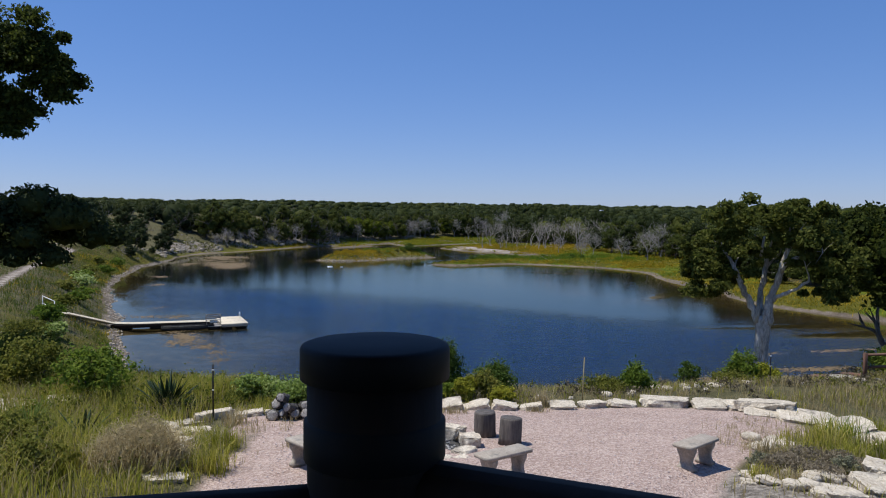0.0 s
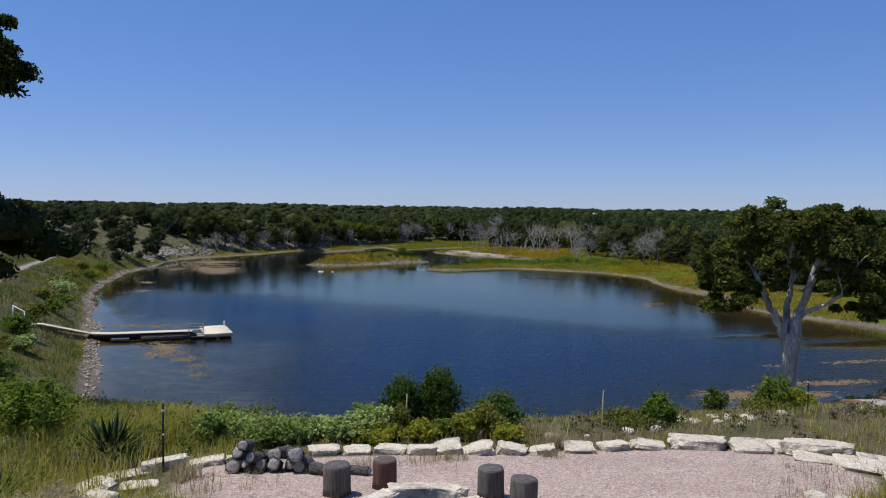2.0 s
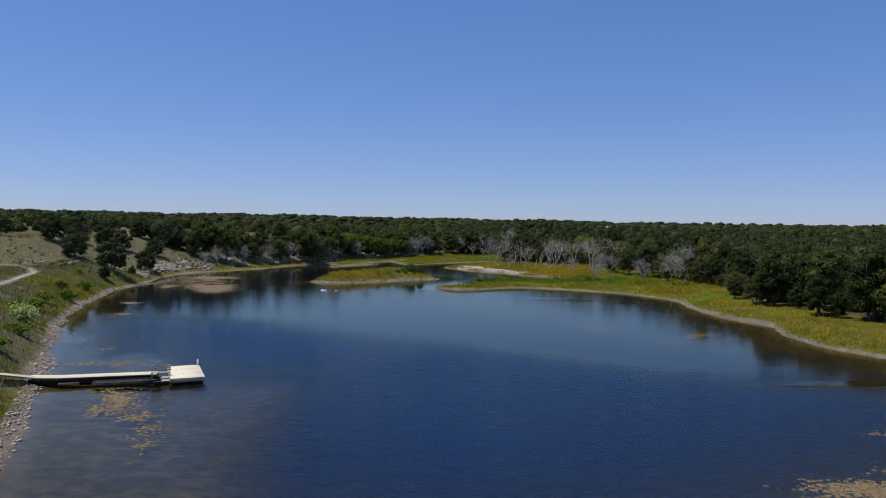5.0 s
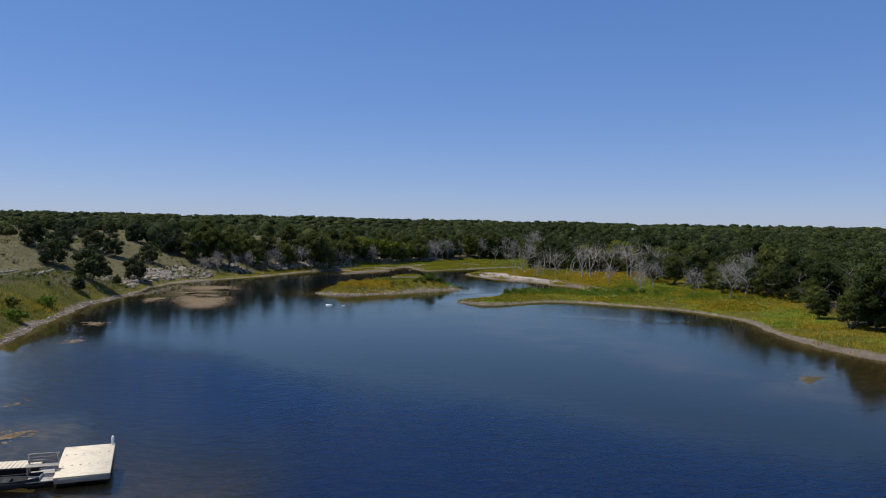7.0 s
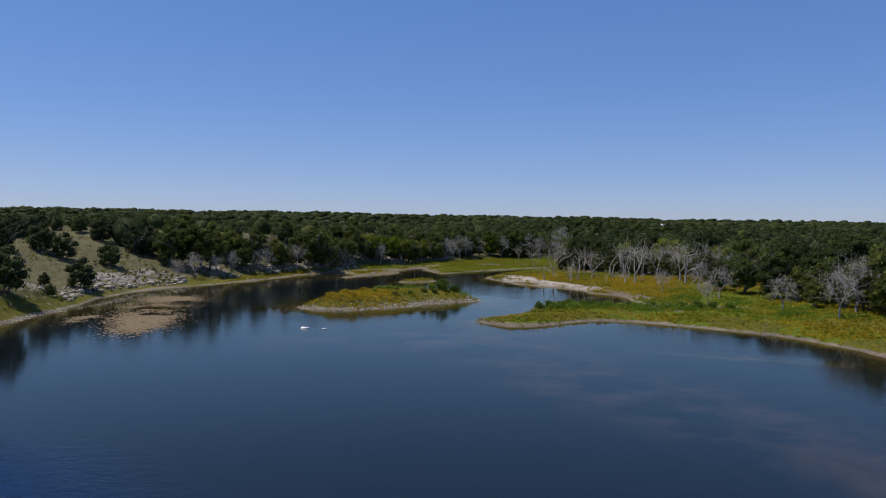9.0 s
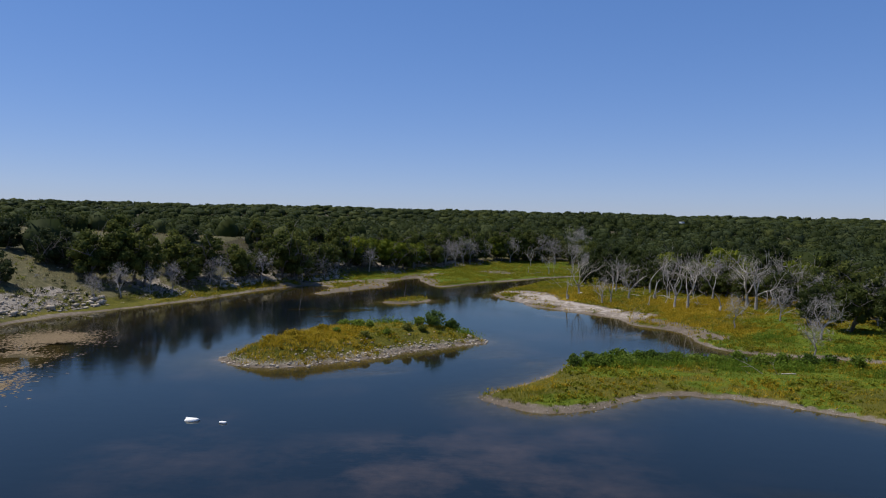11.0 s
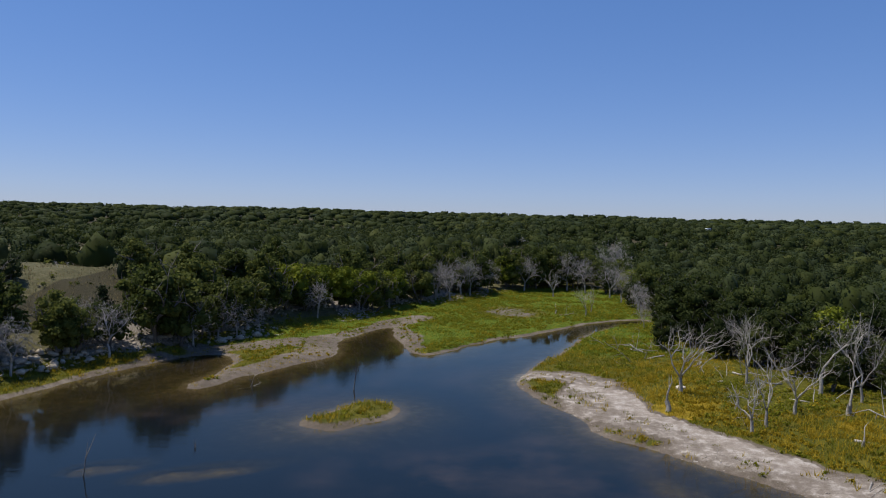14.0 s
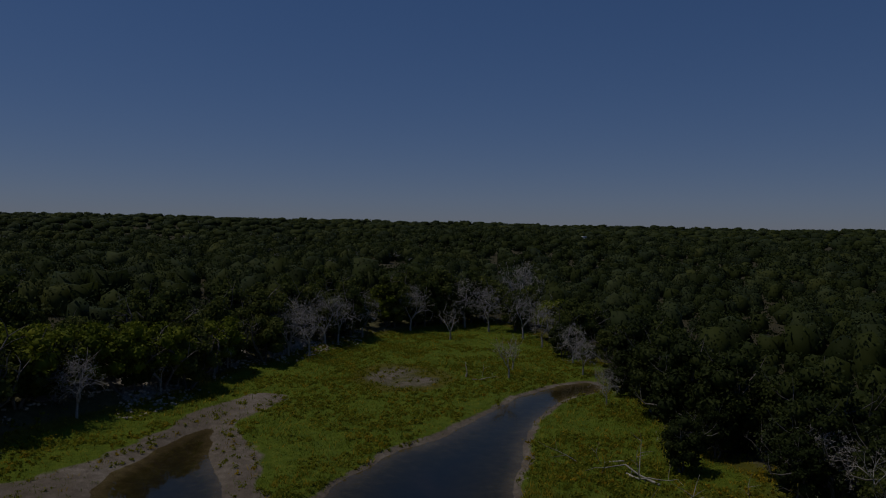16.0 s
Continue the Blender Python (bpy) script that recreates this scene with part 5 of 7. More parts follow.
        for k, (lo2, hi2) in enumerate(((-9, 0.48), (0.48, 0.80), (0.80, 1.02), (1.02, 9))):
            on = (kind > lo2) & (kind <= hi2)
            at = np.arange(on.sum())[:, None, None] * len(dome)
            if k < 3:
                masses[k].add(body[on].reshape(-1, 3), (at + tri[None]).reshape(-1, 3), (at + quad[None]).reshape(-1, 4))
            spread = rng.uniform(0.6, 1.4, on.sum() * cards)
            if k < 3:
                masses[k].faced(c[on].reshape(-1, 3), (d[on] + rng.normal(size=d[on].shape) * 0.8).reshape(-1, 3), size * spread, 1.4)
            else:
                low = np.column_stack([p[on], z[on] + tall[on] * 0.45])[:, None]
                inner = low + (c[on] - low) * rng.uniform(0.1, 0.85, (on.sum(), cards, 1))
                masses[k].cards(inner.reshape(-1, 3), size * 0.3 * spread, 0.0, 4.0)
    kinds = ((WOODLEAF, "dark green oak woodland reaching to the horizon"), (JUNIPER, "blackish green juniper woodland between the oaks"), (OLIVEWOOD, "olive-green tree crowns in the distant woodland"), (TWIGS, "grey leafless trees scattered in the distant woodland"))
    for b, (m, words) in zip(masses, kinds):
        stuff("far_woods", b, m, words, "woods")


woods()


def dead_wood():
    a = [dead_tree(80, 9.0, 4, 3, 0.20, 0.75, 0.2), dead_tree(81, 8.0, 4, 3, 0.20, 0.8, 0.1), dead_tree(82, 9.5, 4, 2, 0.18, 0.65, 0.3), dead_tree(83, 8.5, 4, 3, 0.19, 0.85, 0.1), dead_tree(88, 8.8, 4, 2, 0.18, 0.7, 0.3, False)]
    stand = [(12.2, 230.2, 8), (14.75, 217.5, 6), (16.4, 219.0, 6.5), (20, 222.2, 7), (24.9, 228.5, 9.5), (25.3, 211.3, 8.5), (27.1, 210.3, 9.5), (30.8, 228.5, 8.5), (33.3, 218.4, 8), (40.2, 229, 10), (36.3, 210.6, 10.5), (36.3, 206.5, 10.5),
             (39.9, 208.4, 7.5), (23.3, 243.6, 6.5), (11.3, 298.5, 6), (44, 214, 9), (16.8, 260.3, 5), (19.5, 233, 7)]
    stand += [(27.5, 226, 6.5), (32, 226, 6.5), (37.5, 218, 7), (41, 215, 7), (42, 205, 6.5), (13, 304, 5), (7.5, 330, 7)]
    put_copies(a, [p[:2] for p in stand], [p[2] / 10.5 for p in stand], 16)
    stub = [dead_tree(84, 4.0, 2, 2, 0.2, 0.6, 0.3, False, label="broken grey stump of a dead tree")]
    shorts = [(9.5, 223.8, 4), (24.4, 221.8, 4), (31, 206.5, 3.2), (5.5, 298.3, 2.2), (21.8, 214, 2), (28, 222, 3), (15.6, 224, 2.6)]
    put_copies(stub, [p[:2] for p in shorts], [p[2] / 4 for p in shorts], 17)
    # grey, still twiggy trees in the wood's edge
    fuzzy = [dead_tree(86, 7.0, 4, 3, 0.12, 0.95, 0.1, True, TWIGS, "dead grey tree thick with fine twigs"), dead_tree(87, 6.5, 4, 3, 0.11, 1.0, 0.0, True, TWIGS, "dead grey tree thick with fine twigs")]
    spots = [(25, 350, 13), (-16, 313, 9), (-56, 228, 7), (-51.5, 239, 7), (-46, 250, 7), (-43, 258, 6), (-36, 277, 7), (-31, 288, 6), (-27, 298, 7), (-19, 312, 8), (-12, 323, 9), (-8, 329, 9), (1, 338, 9), (12, 343, 11), (16, 339, 10), (22, 322, 8), (23, 308, 7), (-64, 206, 6), (-60, 216, 6), (35.5, 182, 6), (31, 173, 5), (38, 162, 6), (41, 152, 7), (45, 156, 8), (28, 190, 5), (36, 196, 6), (21, 332, 9), (-14, 321, 9), (-19, 316, 9), (-55, 240, 6), (-45, 256, 6), (-58, 228, 6), (-41, 262, 5), (-62, 212, 5), (-65, 200, 5),
             (-26, 302, 6), (30, 232, 7), (37, 226, 8), (43, 200, 7), (22, 300, 6), (19, 282, 5), (26, 264, 6), (-30, 292, 5), (46, 190, 7), (24, 250, 6)]
    put_copies(fuzzy, [p[:2] for p in spots], [p[2] / 7 for p in spots], 18, 0.1)
    # driftwood, snags and fallen limbs
    def fallen(seed, long, r, label, name="driftwood"):
        b = Build()
        limb(b, (0, 0, r * 0.7), np.array([1.0, 0.1, 0.05]), long, r, 2, np.random.default_rng(seed), 7, 0.8, 0.05, 3, 0.12)
        return tagged(part(name, b, DEADWOOD), label, "driftwood", "driftwood on the shore")

    logs = [fallen(90, 3.2, 0.11, "bleached white branch washed up on the mud"), fallen(91, 4.5, 0.13, "grey fallen limb lying in the grass")]
    lie = [(-47.2, 243.2, 0.6), (21.8, 215.4, 1.0), (-32.8, 230.4, 0.6), (14, 256, 1.1), (12.5, 259, 0.9), (15.5, 252, 1.2), (8.5, 211.5, 0.5), (27, 143, 0.7), (24, 160, 0.6), (-54, 216, 0.8), (19, 207, 0.6), (13.5, 262, 0.8), (18.5, 246, 1.2), (6, 297, 0.7), (16, 243, 0.9), (17.5, 251, 0.8), (20, 239, 1.0), (23, 233, 0.9), (21, 226, 0.8), (28, 219, 1.0), (31, 213, 0.8), (17, 234, 0.7), (34, 203, 0.9)]
    put_copies(logs, [p[:2] for p in lie], [p[2] for p in lie], 19)
    for x, y, tall, lean, seed in ((-30.9, 229.2, 1.3, 0.2, 92), (-33.8, 203.2, 1.7, 0.1, 93), (-20.9, 230.9, 2.6, 0.03, 94), (-29, 210, 0.8, 0.2, 95)):
        b = Build()
        limb(b, (0, 0, -0.6), np.array([lean, 0, 1.0]), tall + 0.6, 0.075, 1, np.random.default_rng(seed), 6, 0.5, 0.4, 2, 0.08)
        ob = tagged(part("snag", b, DARKBARK), "dark drowned snag standing in the shallows", "snag", "snags in the lake")
        ob.matrix_world = pose(x, y, min(height(x, y), 0.0))
    # the white logs by the track
    for x, y, long, turn, r in ((-72.0, 146.5, 4.2, 70, 0.16), (-71.0, 144.0, 3.0, 100, 0.14), (-76.5, 143.0, 5.0, 5, 0.13)):
        b = Build()
        b.tube([(-long / 2, 0, r), (-long / 6, 0.08, r * 1.3), (long / 6, -0.05, r * 1.2), (long / 2, 0.1, r * 2.5)], (r, r * 1.1, r, r * 0.7), 8)
        ob = tagged(part("bleached_log", b, DEADWOOD, None, "", True), "long bleached log lying beside the track", "log", "logs by the track")
        ob.matrix_world = pose(x, y, height(x, y), 0, -4, turn)


dead_wood()


# ---- the porch ----
def slab(name, lo, hi, material, label):
    c, size = (np.array(lo) + np.array(hi)) / 2, np.array(hi) - np.array(lo)
    return tagged(part(name, Build().box(c, size, 0, 0.01), material), label, name.split("_")[0], "", "structure")


slab("floor_porch", (-5, -4, 7.98), (5, 0.45, 8.1), PORCHWOOD, "dark stained timber porch floor")
# roof out of view, added to keep the corner post in shadow
slab("ceiling_porch", (-5, -4, 11.2), (5, 1.2, 11.35), PORCHWOOD, "unseen dark timber roof added to shade the corner post")
slab("wall_house", (-5, -4.2, 4.6), (5, -4, 11.2), PLASTER, "plain tan house wall behind the porch")


def corner_post():
    t = thing("porch_post", "dark round log post with a black cap at the porch corner", "post", "", (0, 0.65, 8.1))
    k = np.array([0.0, 0.25, 0.5, 0.7, 0.78, 0.945])
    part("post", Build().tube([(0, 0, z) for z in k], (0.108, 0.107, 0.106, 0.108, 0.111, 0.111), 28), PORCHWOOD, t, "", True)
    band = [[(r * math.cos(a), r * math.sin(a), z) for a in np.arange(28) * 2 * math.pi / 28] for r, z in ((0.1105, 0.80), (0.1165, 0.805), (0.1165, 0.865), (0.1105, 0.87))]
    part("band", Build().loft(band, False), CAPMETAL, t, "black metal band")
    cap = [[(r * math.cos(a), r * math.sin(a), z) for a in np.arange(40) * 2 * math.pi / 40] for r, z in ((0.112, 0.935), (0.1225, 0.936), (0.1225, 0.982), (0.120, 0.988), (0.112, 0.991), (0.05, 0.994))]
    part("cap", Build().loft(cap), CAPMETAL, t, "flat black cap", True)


corner_post()
for ends in (((0.09, -0.04, 0.76), (3.6, -1.6, 0.76)), ((-0.09, -0.02, 0.71), (-3.6, -0.83, 0.71))):
    a, b = np.array(ends) + np.array([0, 0.65, 8.1])
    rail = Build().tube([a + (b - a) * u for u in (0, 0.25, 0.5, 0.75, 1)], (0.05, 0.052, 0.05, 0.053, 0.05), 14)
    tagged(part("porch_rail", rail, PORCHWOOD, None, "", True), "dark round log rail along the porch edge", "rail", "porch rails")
for x, y in ((3.55, -0.95), (-3.55, -0.17)):
    far_post = Build().tube([(x, y, 8.1), (x, y, 9.0)], (0.1, 0.1), 16)
    tagged(part("rail_post", far_post, PORCHWOOD, None, "", True), "dark round log post ending a porch rail", "post", "porch rail ends")

# ---- the gravel terrace ----
def stones():
    """Limestone blocks along the terrace: x, y, length, depth, height, turn."""
    edge = [(-5.75, 15.2, 1.0, 0.35, 0.26, 35), (-5.2, 15.6, 0.9, 0.3, 0.3, 25), (-4.45, 15.75, 0.75, 0.4, 0.22, 5), (-3.9, 16.05, 0.6, 0.4, 0.2, 10), (-2.35, 16.45, 0.75, 0.4, 0.3, 5), (-1.7, 16.5, 0.6, 0.4, 0.26, 0), (-1.0, 16.55, 0.75, 0.42, 0.3, -3), (-0.4, 16.5, 0.66, 0.4, 0.26, 2)]
    edge += [(0.14, 16.6, 0.58, 0.42, 0.34, 4), (0.76, 16.6, 0.62, 0.42, 0.3, 0), (1.4, 16.62, 0.64, 0.4, 0.3, -2), (2.05, 16.66, 0.62, 0.42, 0.27, 3), (2.8, 16.85, 0.72, 0.45, 0.26, 8), (3.55, 17.0, 0.74, 0.45, 0.27, 4), (4.3, 17.15, 0.7, 0.45, 0.24, 0)]
    edge += [(5.35, 17.25, 1.25, 0.6, 0.36, -4), (6.35, 16.95, 0.75, 0.45, 0.3, -6), (6.92, 16.95, 0.5, 0.5, 0.36, 20), (7.62, 16.75, 1.35, 0.7, 0.5, -24), (7.35, 16.2, 1.0, 0.5, 0.22, -28), (8.15, 15.85, 1.2, 0.7, 0.34, -30), (8.6, 15.05, 1.3, 1.0, 0.42, -40), (8.75, 14.15, 0.9, 0.75, 0.34, -35), (8.7, 13.45, 0.7, 0.55, 0.42, -10)]
    more = [(-5.75, 13.9, 0.7, 0.45, 0.34, 60), (-5.4, 13.2, 0.75, 0.45, 0.36, 65), (-5.0, 12.55, 0.7, 0.45, 0.3, 60), (-4.7, 11.9, 0.5, 0.4, 0.26, 70), (-4.55, 10.95, 0.62, 0.4, 0.14, 30), (-4.25, 10.4, 0.66, 0.42, 0.14, 20), (-5.3, 14.6, 0.6, 0.35, 0.2, 30)]
    more += [(-10.4, 16.4, 1.3, 0.7, 0.32, 12), (-9.4, 17.1, 0.9, 0.5, 0.3, 30), (-11.2, 17.8, 1.0, 0.5, 0.2, 0), (4.95, 11.0, 0.36, 0.28, 0.16, 20), (5.25, 11.35, 0.3, 0.24, 0.14, 50), (4.75, 10.6, 0.3, 0.24, 0.14, 0), (5.9, 12.9, 0.45, 0.3, 0.2, 15), (7.05, 10.75, 0.9, 0.6, 0.3, -15), (6.5, 10.2, 0.8, 0.55, 0.22, 10), (5.75, 9.95, 0.75, 0.5, 0.16, -8), (7.7, 11.1, 0.8, 0.55, 0.3, 5), (6.2, 13.2, 0.5, 0.32, 0.18, -40), (6.55, 13.5, 0.4, 0.3, 0.16, 10), (5.0, 10.5, 0.32, 0.26, 0.14, 40)]
    jig = np.random.default_rng(43)
    for k, (x, y, sx, sy, sz, turn) in enumerate(edge + more):
        b = rock(Build(), (0, 0, sz * 0.3), (sx * jig.uniform(0.78, 1.06), sy * jig.uniform(0.9, 1.4), sz * jig.uniform(0.6, 1.0)), 100 + k, 4 if sx > 0.55 else 3, jig.uniform(0.45, 0.65), 0.0, jig.uniform(0.61, 0.72))
        ob = tagged(part("limestone_block", b, LIMESTONE, None, "", True), "pale weathered limestone block edging the gravel terrace", "stone", "stones round the terrace")
        ob.data.set_sharp_from_angle(angle=radians(28))
        ob.matrix_world = pose(x, y, height(x, y) - 0.03, jig.normal() * 5, jig.normal() * 5, turn + jig.normal() * 9)
    rng = np.random.default_rng(44)
    small = [(5.5 + 2.2 * rng.uniform(), 19.2 + 2.2 * rng.uniform()) for _ in range(22)] + [(4.9 + 2.6 * rng.uniform(), 9.8 + 1.1 * rng.uniform()) for _ in range(16)] + [(5.9 + 0.8 * rng.uniform(), 12.9 + 0.7 * rng.uniform()) for _ in range(12)] + [(11.6, 21.9), (12.6, 21.6), (12.2, 22.4), (13.4, 22.0), (14.2, 22.6), (10.3, 20.5), (4.9, 18.6), (4.2, 18.4), (3.2, 18.0), (2.4, 17.8), (8.9, 21.0)]
    models = []
    for k in range(5):
        b = rock(Build(), (0, 0, 0.06), (0.42, 0.3, 0.26), 170 + k, 2, 0.5)
        models.append(tagged(part("loose_stone", b, LIMESTONE, None, "", True), "loose pale limestone rubble on dry ground", "stone", "loose stones on the bank"))
    put_copies(models, small, rng.uniform(0.4, 0.9, len(small)), 45)


stones()


def stump(x, y, r, h, material, seed, lean=0.0):
    rng = np.random.default_rng(seed)
    t = thing("log_stool", "weathered grey upright log used as a stool" if material is OLDWOOD else "rust-brown upright log used as a stool", "stool", "log stools round the fire pit", (x, y, height(x, y) - 0.01))
    t.matrix_world = t.matrix_world @ pose(0, 0, 0, lean, lean * 0.6, rng.uniform(0, 360))
    a = np.arange(26) * 2 * math.pi / 26
    flute = 1 + 0.035 * np.sin(a * 5 + rng.uniform(0, 6)) + rng.normal(size=26) * 0.012
    rings = [[(r * k * f * math.cos(w), r * k * f * math.sin(w), z) for w, f in zip(a, flute)] for z, k in ((0, 1.05), (h * 0.3, 1.01), (h * 0.65, 1.0), (h * 0.95, 0.985), (h, 0.955))]
    part("trunk", Build().loft(rings), material, t, "", True)
    top = [[(r * k * f * math.cos(w), r * k * f * math.sin(w), z) for w, f in zip(a, flute)] for z, k in ((h - 0.004, 0.94), (h + 0.006, 0.92), (h + 0.002, 0.6), (h - 0.003, 0.3))]
    part("cut_top", Build().loft(top), CUTWOOD, t, "dark cracked cut top")


for k, (x, y, r, h, m, lean) in enumerate(((-1.65, 13.5, 0.215, 0.49, OLDWOOD, 0), (-0.92, 13.9, 0.195, 0.48, RUSTWOOD, 0), (0.79, 13.4, 0.205, 0.48, OLDWOOD, 0), (1.21, 12.72, 0.205, 0.49, OLDWOOD, -4), (-0.6, 10.9, 0.215, 0.5, OLDWOOD, 0))):
    stump(x, y, r, h, m, 200 + k, lean)


def bench(x, y, turn):
    t = thing("stone_bench", "small grey cast-concrete bench with scrolled legs", "bench", "benches on the terrace", (x, y, height(x, y)), turn)
    seat = Build()
    outline = lambda gx, gy, z: [(sx * gx, sy * gy, z) for sx, sy in ((1, -0.8), (1, 0.8), (0.94, 1), (-0.94, 1), (-1, 0.8), (-1, -0.8), (-0.94, -1), (0.94, -1))]
    seat.loft([outline(0.42, 0.155, 0.375), outline(0.45, 0.175, 0.39), outline(0.45, 0.175, 0.425), outline(0.44, 0.165, 0.435)])
    part("seat", seat, CONCRETE, t)
    for sx in (-0.28, 0.28):
        leg = Build()
        levels = [(0, 0.15, 0.055), (0.05, 0.155, 0.055), (0.07, 0.12, 0.045), (0.15, 0.095, 0.042), (0.22, 0.105, 0.045), (0.30, 0.145, 0.05), (0.34, 0.15, 0.055), (0.376, 0.15, 0.055)]
        leg.loft([[(sx + g, -w, z), (sx + g, w, z), (sx - g, w, z), (sx - g, -w, z)] for z, w, g in levels])
        part("leg", leg, CONCRETE, t)


bench(-2.1, 10.72, -46)
bench(0.92, 10.25, 35)
bench(4.17, 11.36, 41)


def fire_pit():
    x, y = -0.3, 12.35
    t = thing("fire_pit", "ring of pale limestone slabs round grey ash", "fire pit", "", (x, y, height(x, y)))
    rng = np.random.default_rng(61)
    for k, (a, dist, sx, sy, sz) in enumerate(((98, 0.70, 0.72, 0.30, 0.30), (146, 0.72, 0.56, 0.30, 0.25), (55, 0.74, 0.50, 0.30, 0.32), (14, 0.80, 0.40, 0.32, 0.24), (335, 0.74, 0.40, 0.28, 0.12), (285, 0.78, 0.52, 0.30, 0.10), (186, 0.76, 0.46, 0.32, 0.2), (226, 0.78, 0.42, 0.26, 0.14), (310, 0.95, 0.28, 0.2, 0.1))):
        w = radians(a)
        b = rock(Build(), (dist * math.cos(w), dist * math.sin(w), sz * 0.32), (sx * 1.08, sy * 1.1, sz * 1.02), 300 + k, 4, 0.72, w + math.pi / 2 + rng.normal() * 0.12, 0.72)
        st = part("stone", b, LIMESTONE, t, "", True)
        st.data.set_sharp_from_angle(angle=radians(30))
    a = np.arange(20) * 2 * math.pi / 20
    rings = [[(r * math.cos(w), r * math.sin(w), z + 0.012 * math.sin(w * 7 + r * 20)) for w in a] for r, z in ((0.66, 0.0), (0.55, 0.012), (0.35, 0.018), (0.12, 0.022))]
    part("ash_bed", Build().loft(rings), ASH, t, "black and white ash")
    for k in range(34):
        w, far = rng.uniform(0, 6.28), 0.5 * rng.uniform() ** 0.5
        b = rock(Build(), (far * math.cos(w), far * math.sin(w), 0.03), rng.uniform(0.02, 0.065, 3), 330 + k, 1, 0.5, w)
        part("ash_lump", b, PALEASH, t, "white lump of ash")
    for k in range(9):
        p = rng.uniform(-0.35, 0.35, 2)
        w = rng.uniform(0, 6.28)
        d = np.array([math.cos(w), math.sin(w), 0.1]) * rng.uniform(0.06, 0.14)
        c = np.array([p[0], p[1], 0.085])
        part("charred_stick", Build().tube([c - d, c, c + d], (0.02, 0.025, 0.016), 6), CHAR, t, "black charred stick")


fire_pit()


def firewood():
    rng = np.random.default_rng(71)
    spots = [(-3.68, 0.1, 0.12), (-3.44, 0.11, 0.1), (-3.2, 0.1, 0.11), (-2.97, 0.12, 0.12), (-2.72, 0.11, 0.11), (-2.47, 0.12, 0.12), (-3.56, 0.31, 0.13), (-3.3, 0.28, 0.1), (-2.86, 0.32, 0.11), (-2.6, 0.32, 0.13), (-3.48, 0.5, 0.1), (-3.08, 0.27, 0.1)]
    for k, (x, z, r) in enumerate(spots + [(-2.12, 0.1, 0.11), (-1.42, 0.1, 0.1)]):
        loose = k >= len(spots)
        y = 14.95 + rng.uniform(-0.1, 0.1) - (0.3 if loose else 0)
        t = thing("firewood_log", "grey cracked firewood log with a round cut end" if not loose else "grey firewood log lying loose on the gravel", "log", "stacked firewood", (x, y, height(x, 14.95) + z - 0.02), rng.uniform(-28, 28) + (62 if loose else 0))
        r *= rng.uniform(0.85, 1.12)
        t.matrix_world = t.matrix_world @ pose(0, 0, 0, 0 if loose else rng.uniform(-34, -8))
        a = np.arange(14) * 2 * math.pi / 14
        f = 1 + rng.normal(size=14) * 0.06
        rings = [[(r * g * q * math.cos(w), yy, r * g * q * math.sin(w)) for w, q in zip(a, f * (1 + rng.normal(size=14) * 0.11))] for yy, g in ((-0.17, 0.97), (-0.15, 1.03), (-0.04, 0.96), (0.08, 1.05), (0.19, 0.97))]
        part("bark", Build().loft(rings), LOGBARK, t)
        part("cut_end", Build().loft([[(r * g * q * math.cos(w), yy, r * g * q * math.sin(w)) for w, q in zip(a, f)] for yy, g in ((-0.168, 0.90), (-0.176, 0.88), (-0.174, 0.4))]), LOGEND, t, "paler grey cut end")


firewood()


def stakes():
    for x, y, tall in ((-5.14, 15.35, 1.25), (9.77, 21.4, 0.95)):
        z = height(x, y)
        t = thing("fence_post", "dark steel fence post with pale bands standing alone", "post", "steel posts", (x, y, z))
        b = Build().box((0, 0, tall / 2 - 0.1), (0.036, 0.01, tall + 0.2), 0.3, 0.003).box((0, 0.014, tall / 2 - 0.1), (0.01, 0.026, tall + 0.2), 0.3, 0.003)
        part("shaft", b, STEEL, t)
        for h in (tall - 0.12, tall * 0.55):
            part("band", Build().box((0, 0.004, h), (0.042, 0.042, 0.03), 0.3, 0.003), WHITEPAINT, t, "pale band")
    for x, y, top in ((3.4, 17.5, 5.9), (-0.81, 18.0, 5.66)):
        z = height(x, y)
        b = Build().box((0, 0, (top - z) / 2 - 0.1), (0.024, 0.02, top - z + 0.2), 0.4, 0.004)
        ob = tagged(part("wooden_stake", b, YELLOWWOOD), "thin pale wooden stake driven into the bank", "stake", "wooden stakes")
        ob.matrix_world = pose(x, y, z, 1, 2, 0)


stakes()


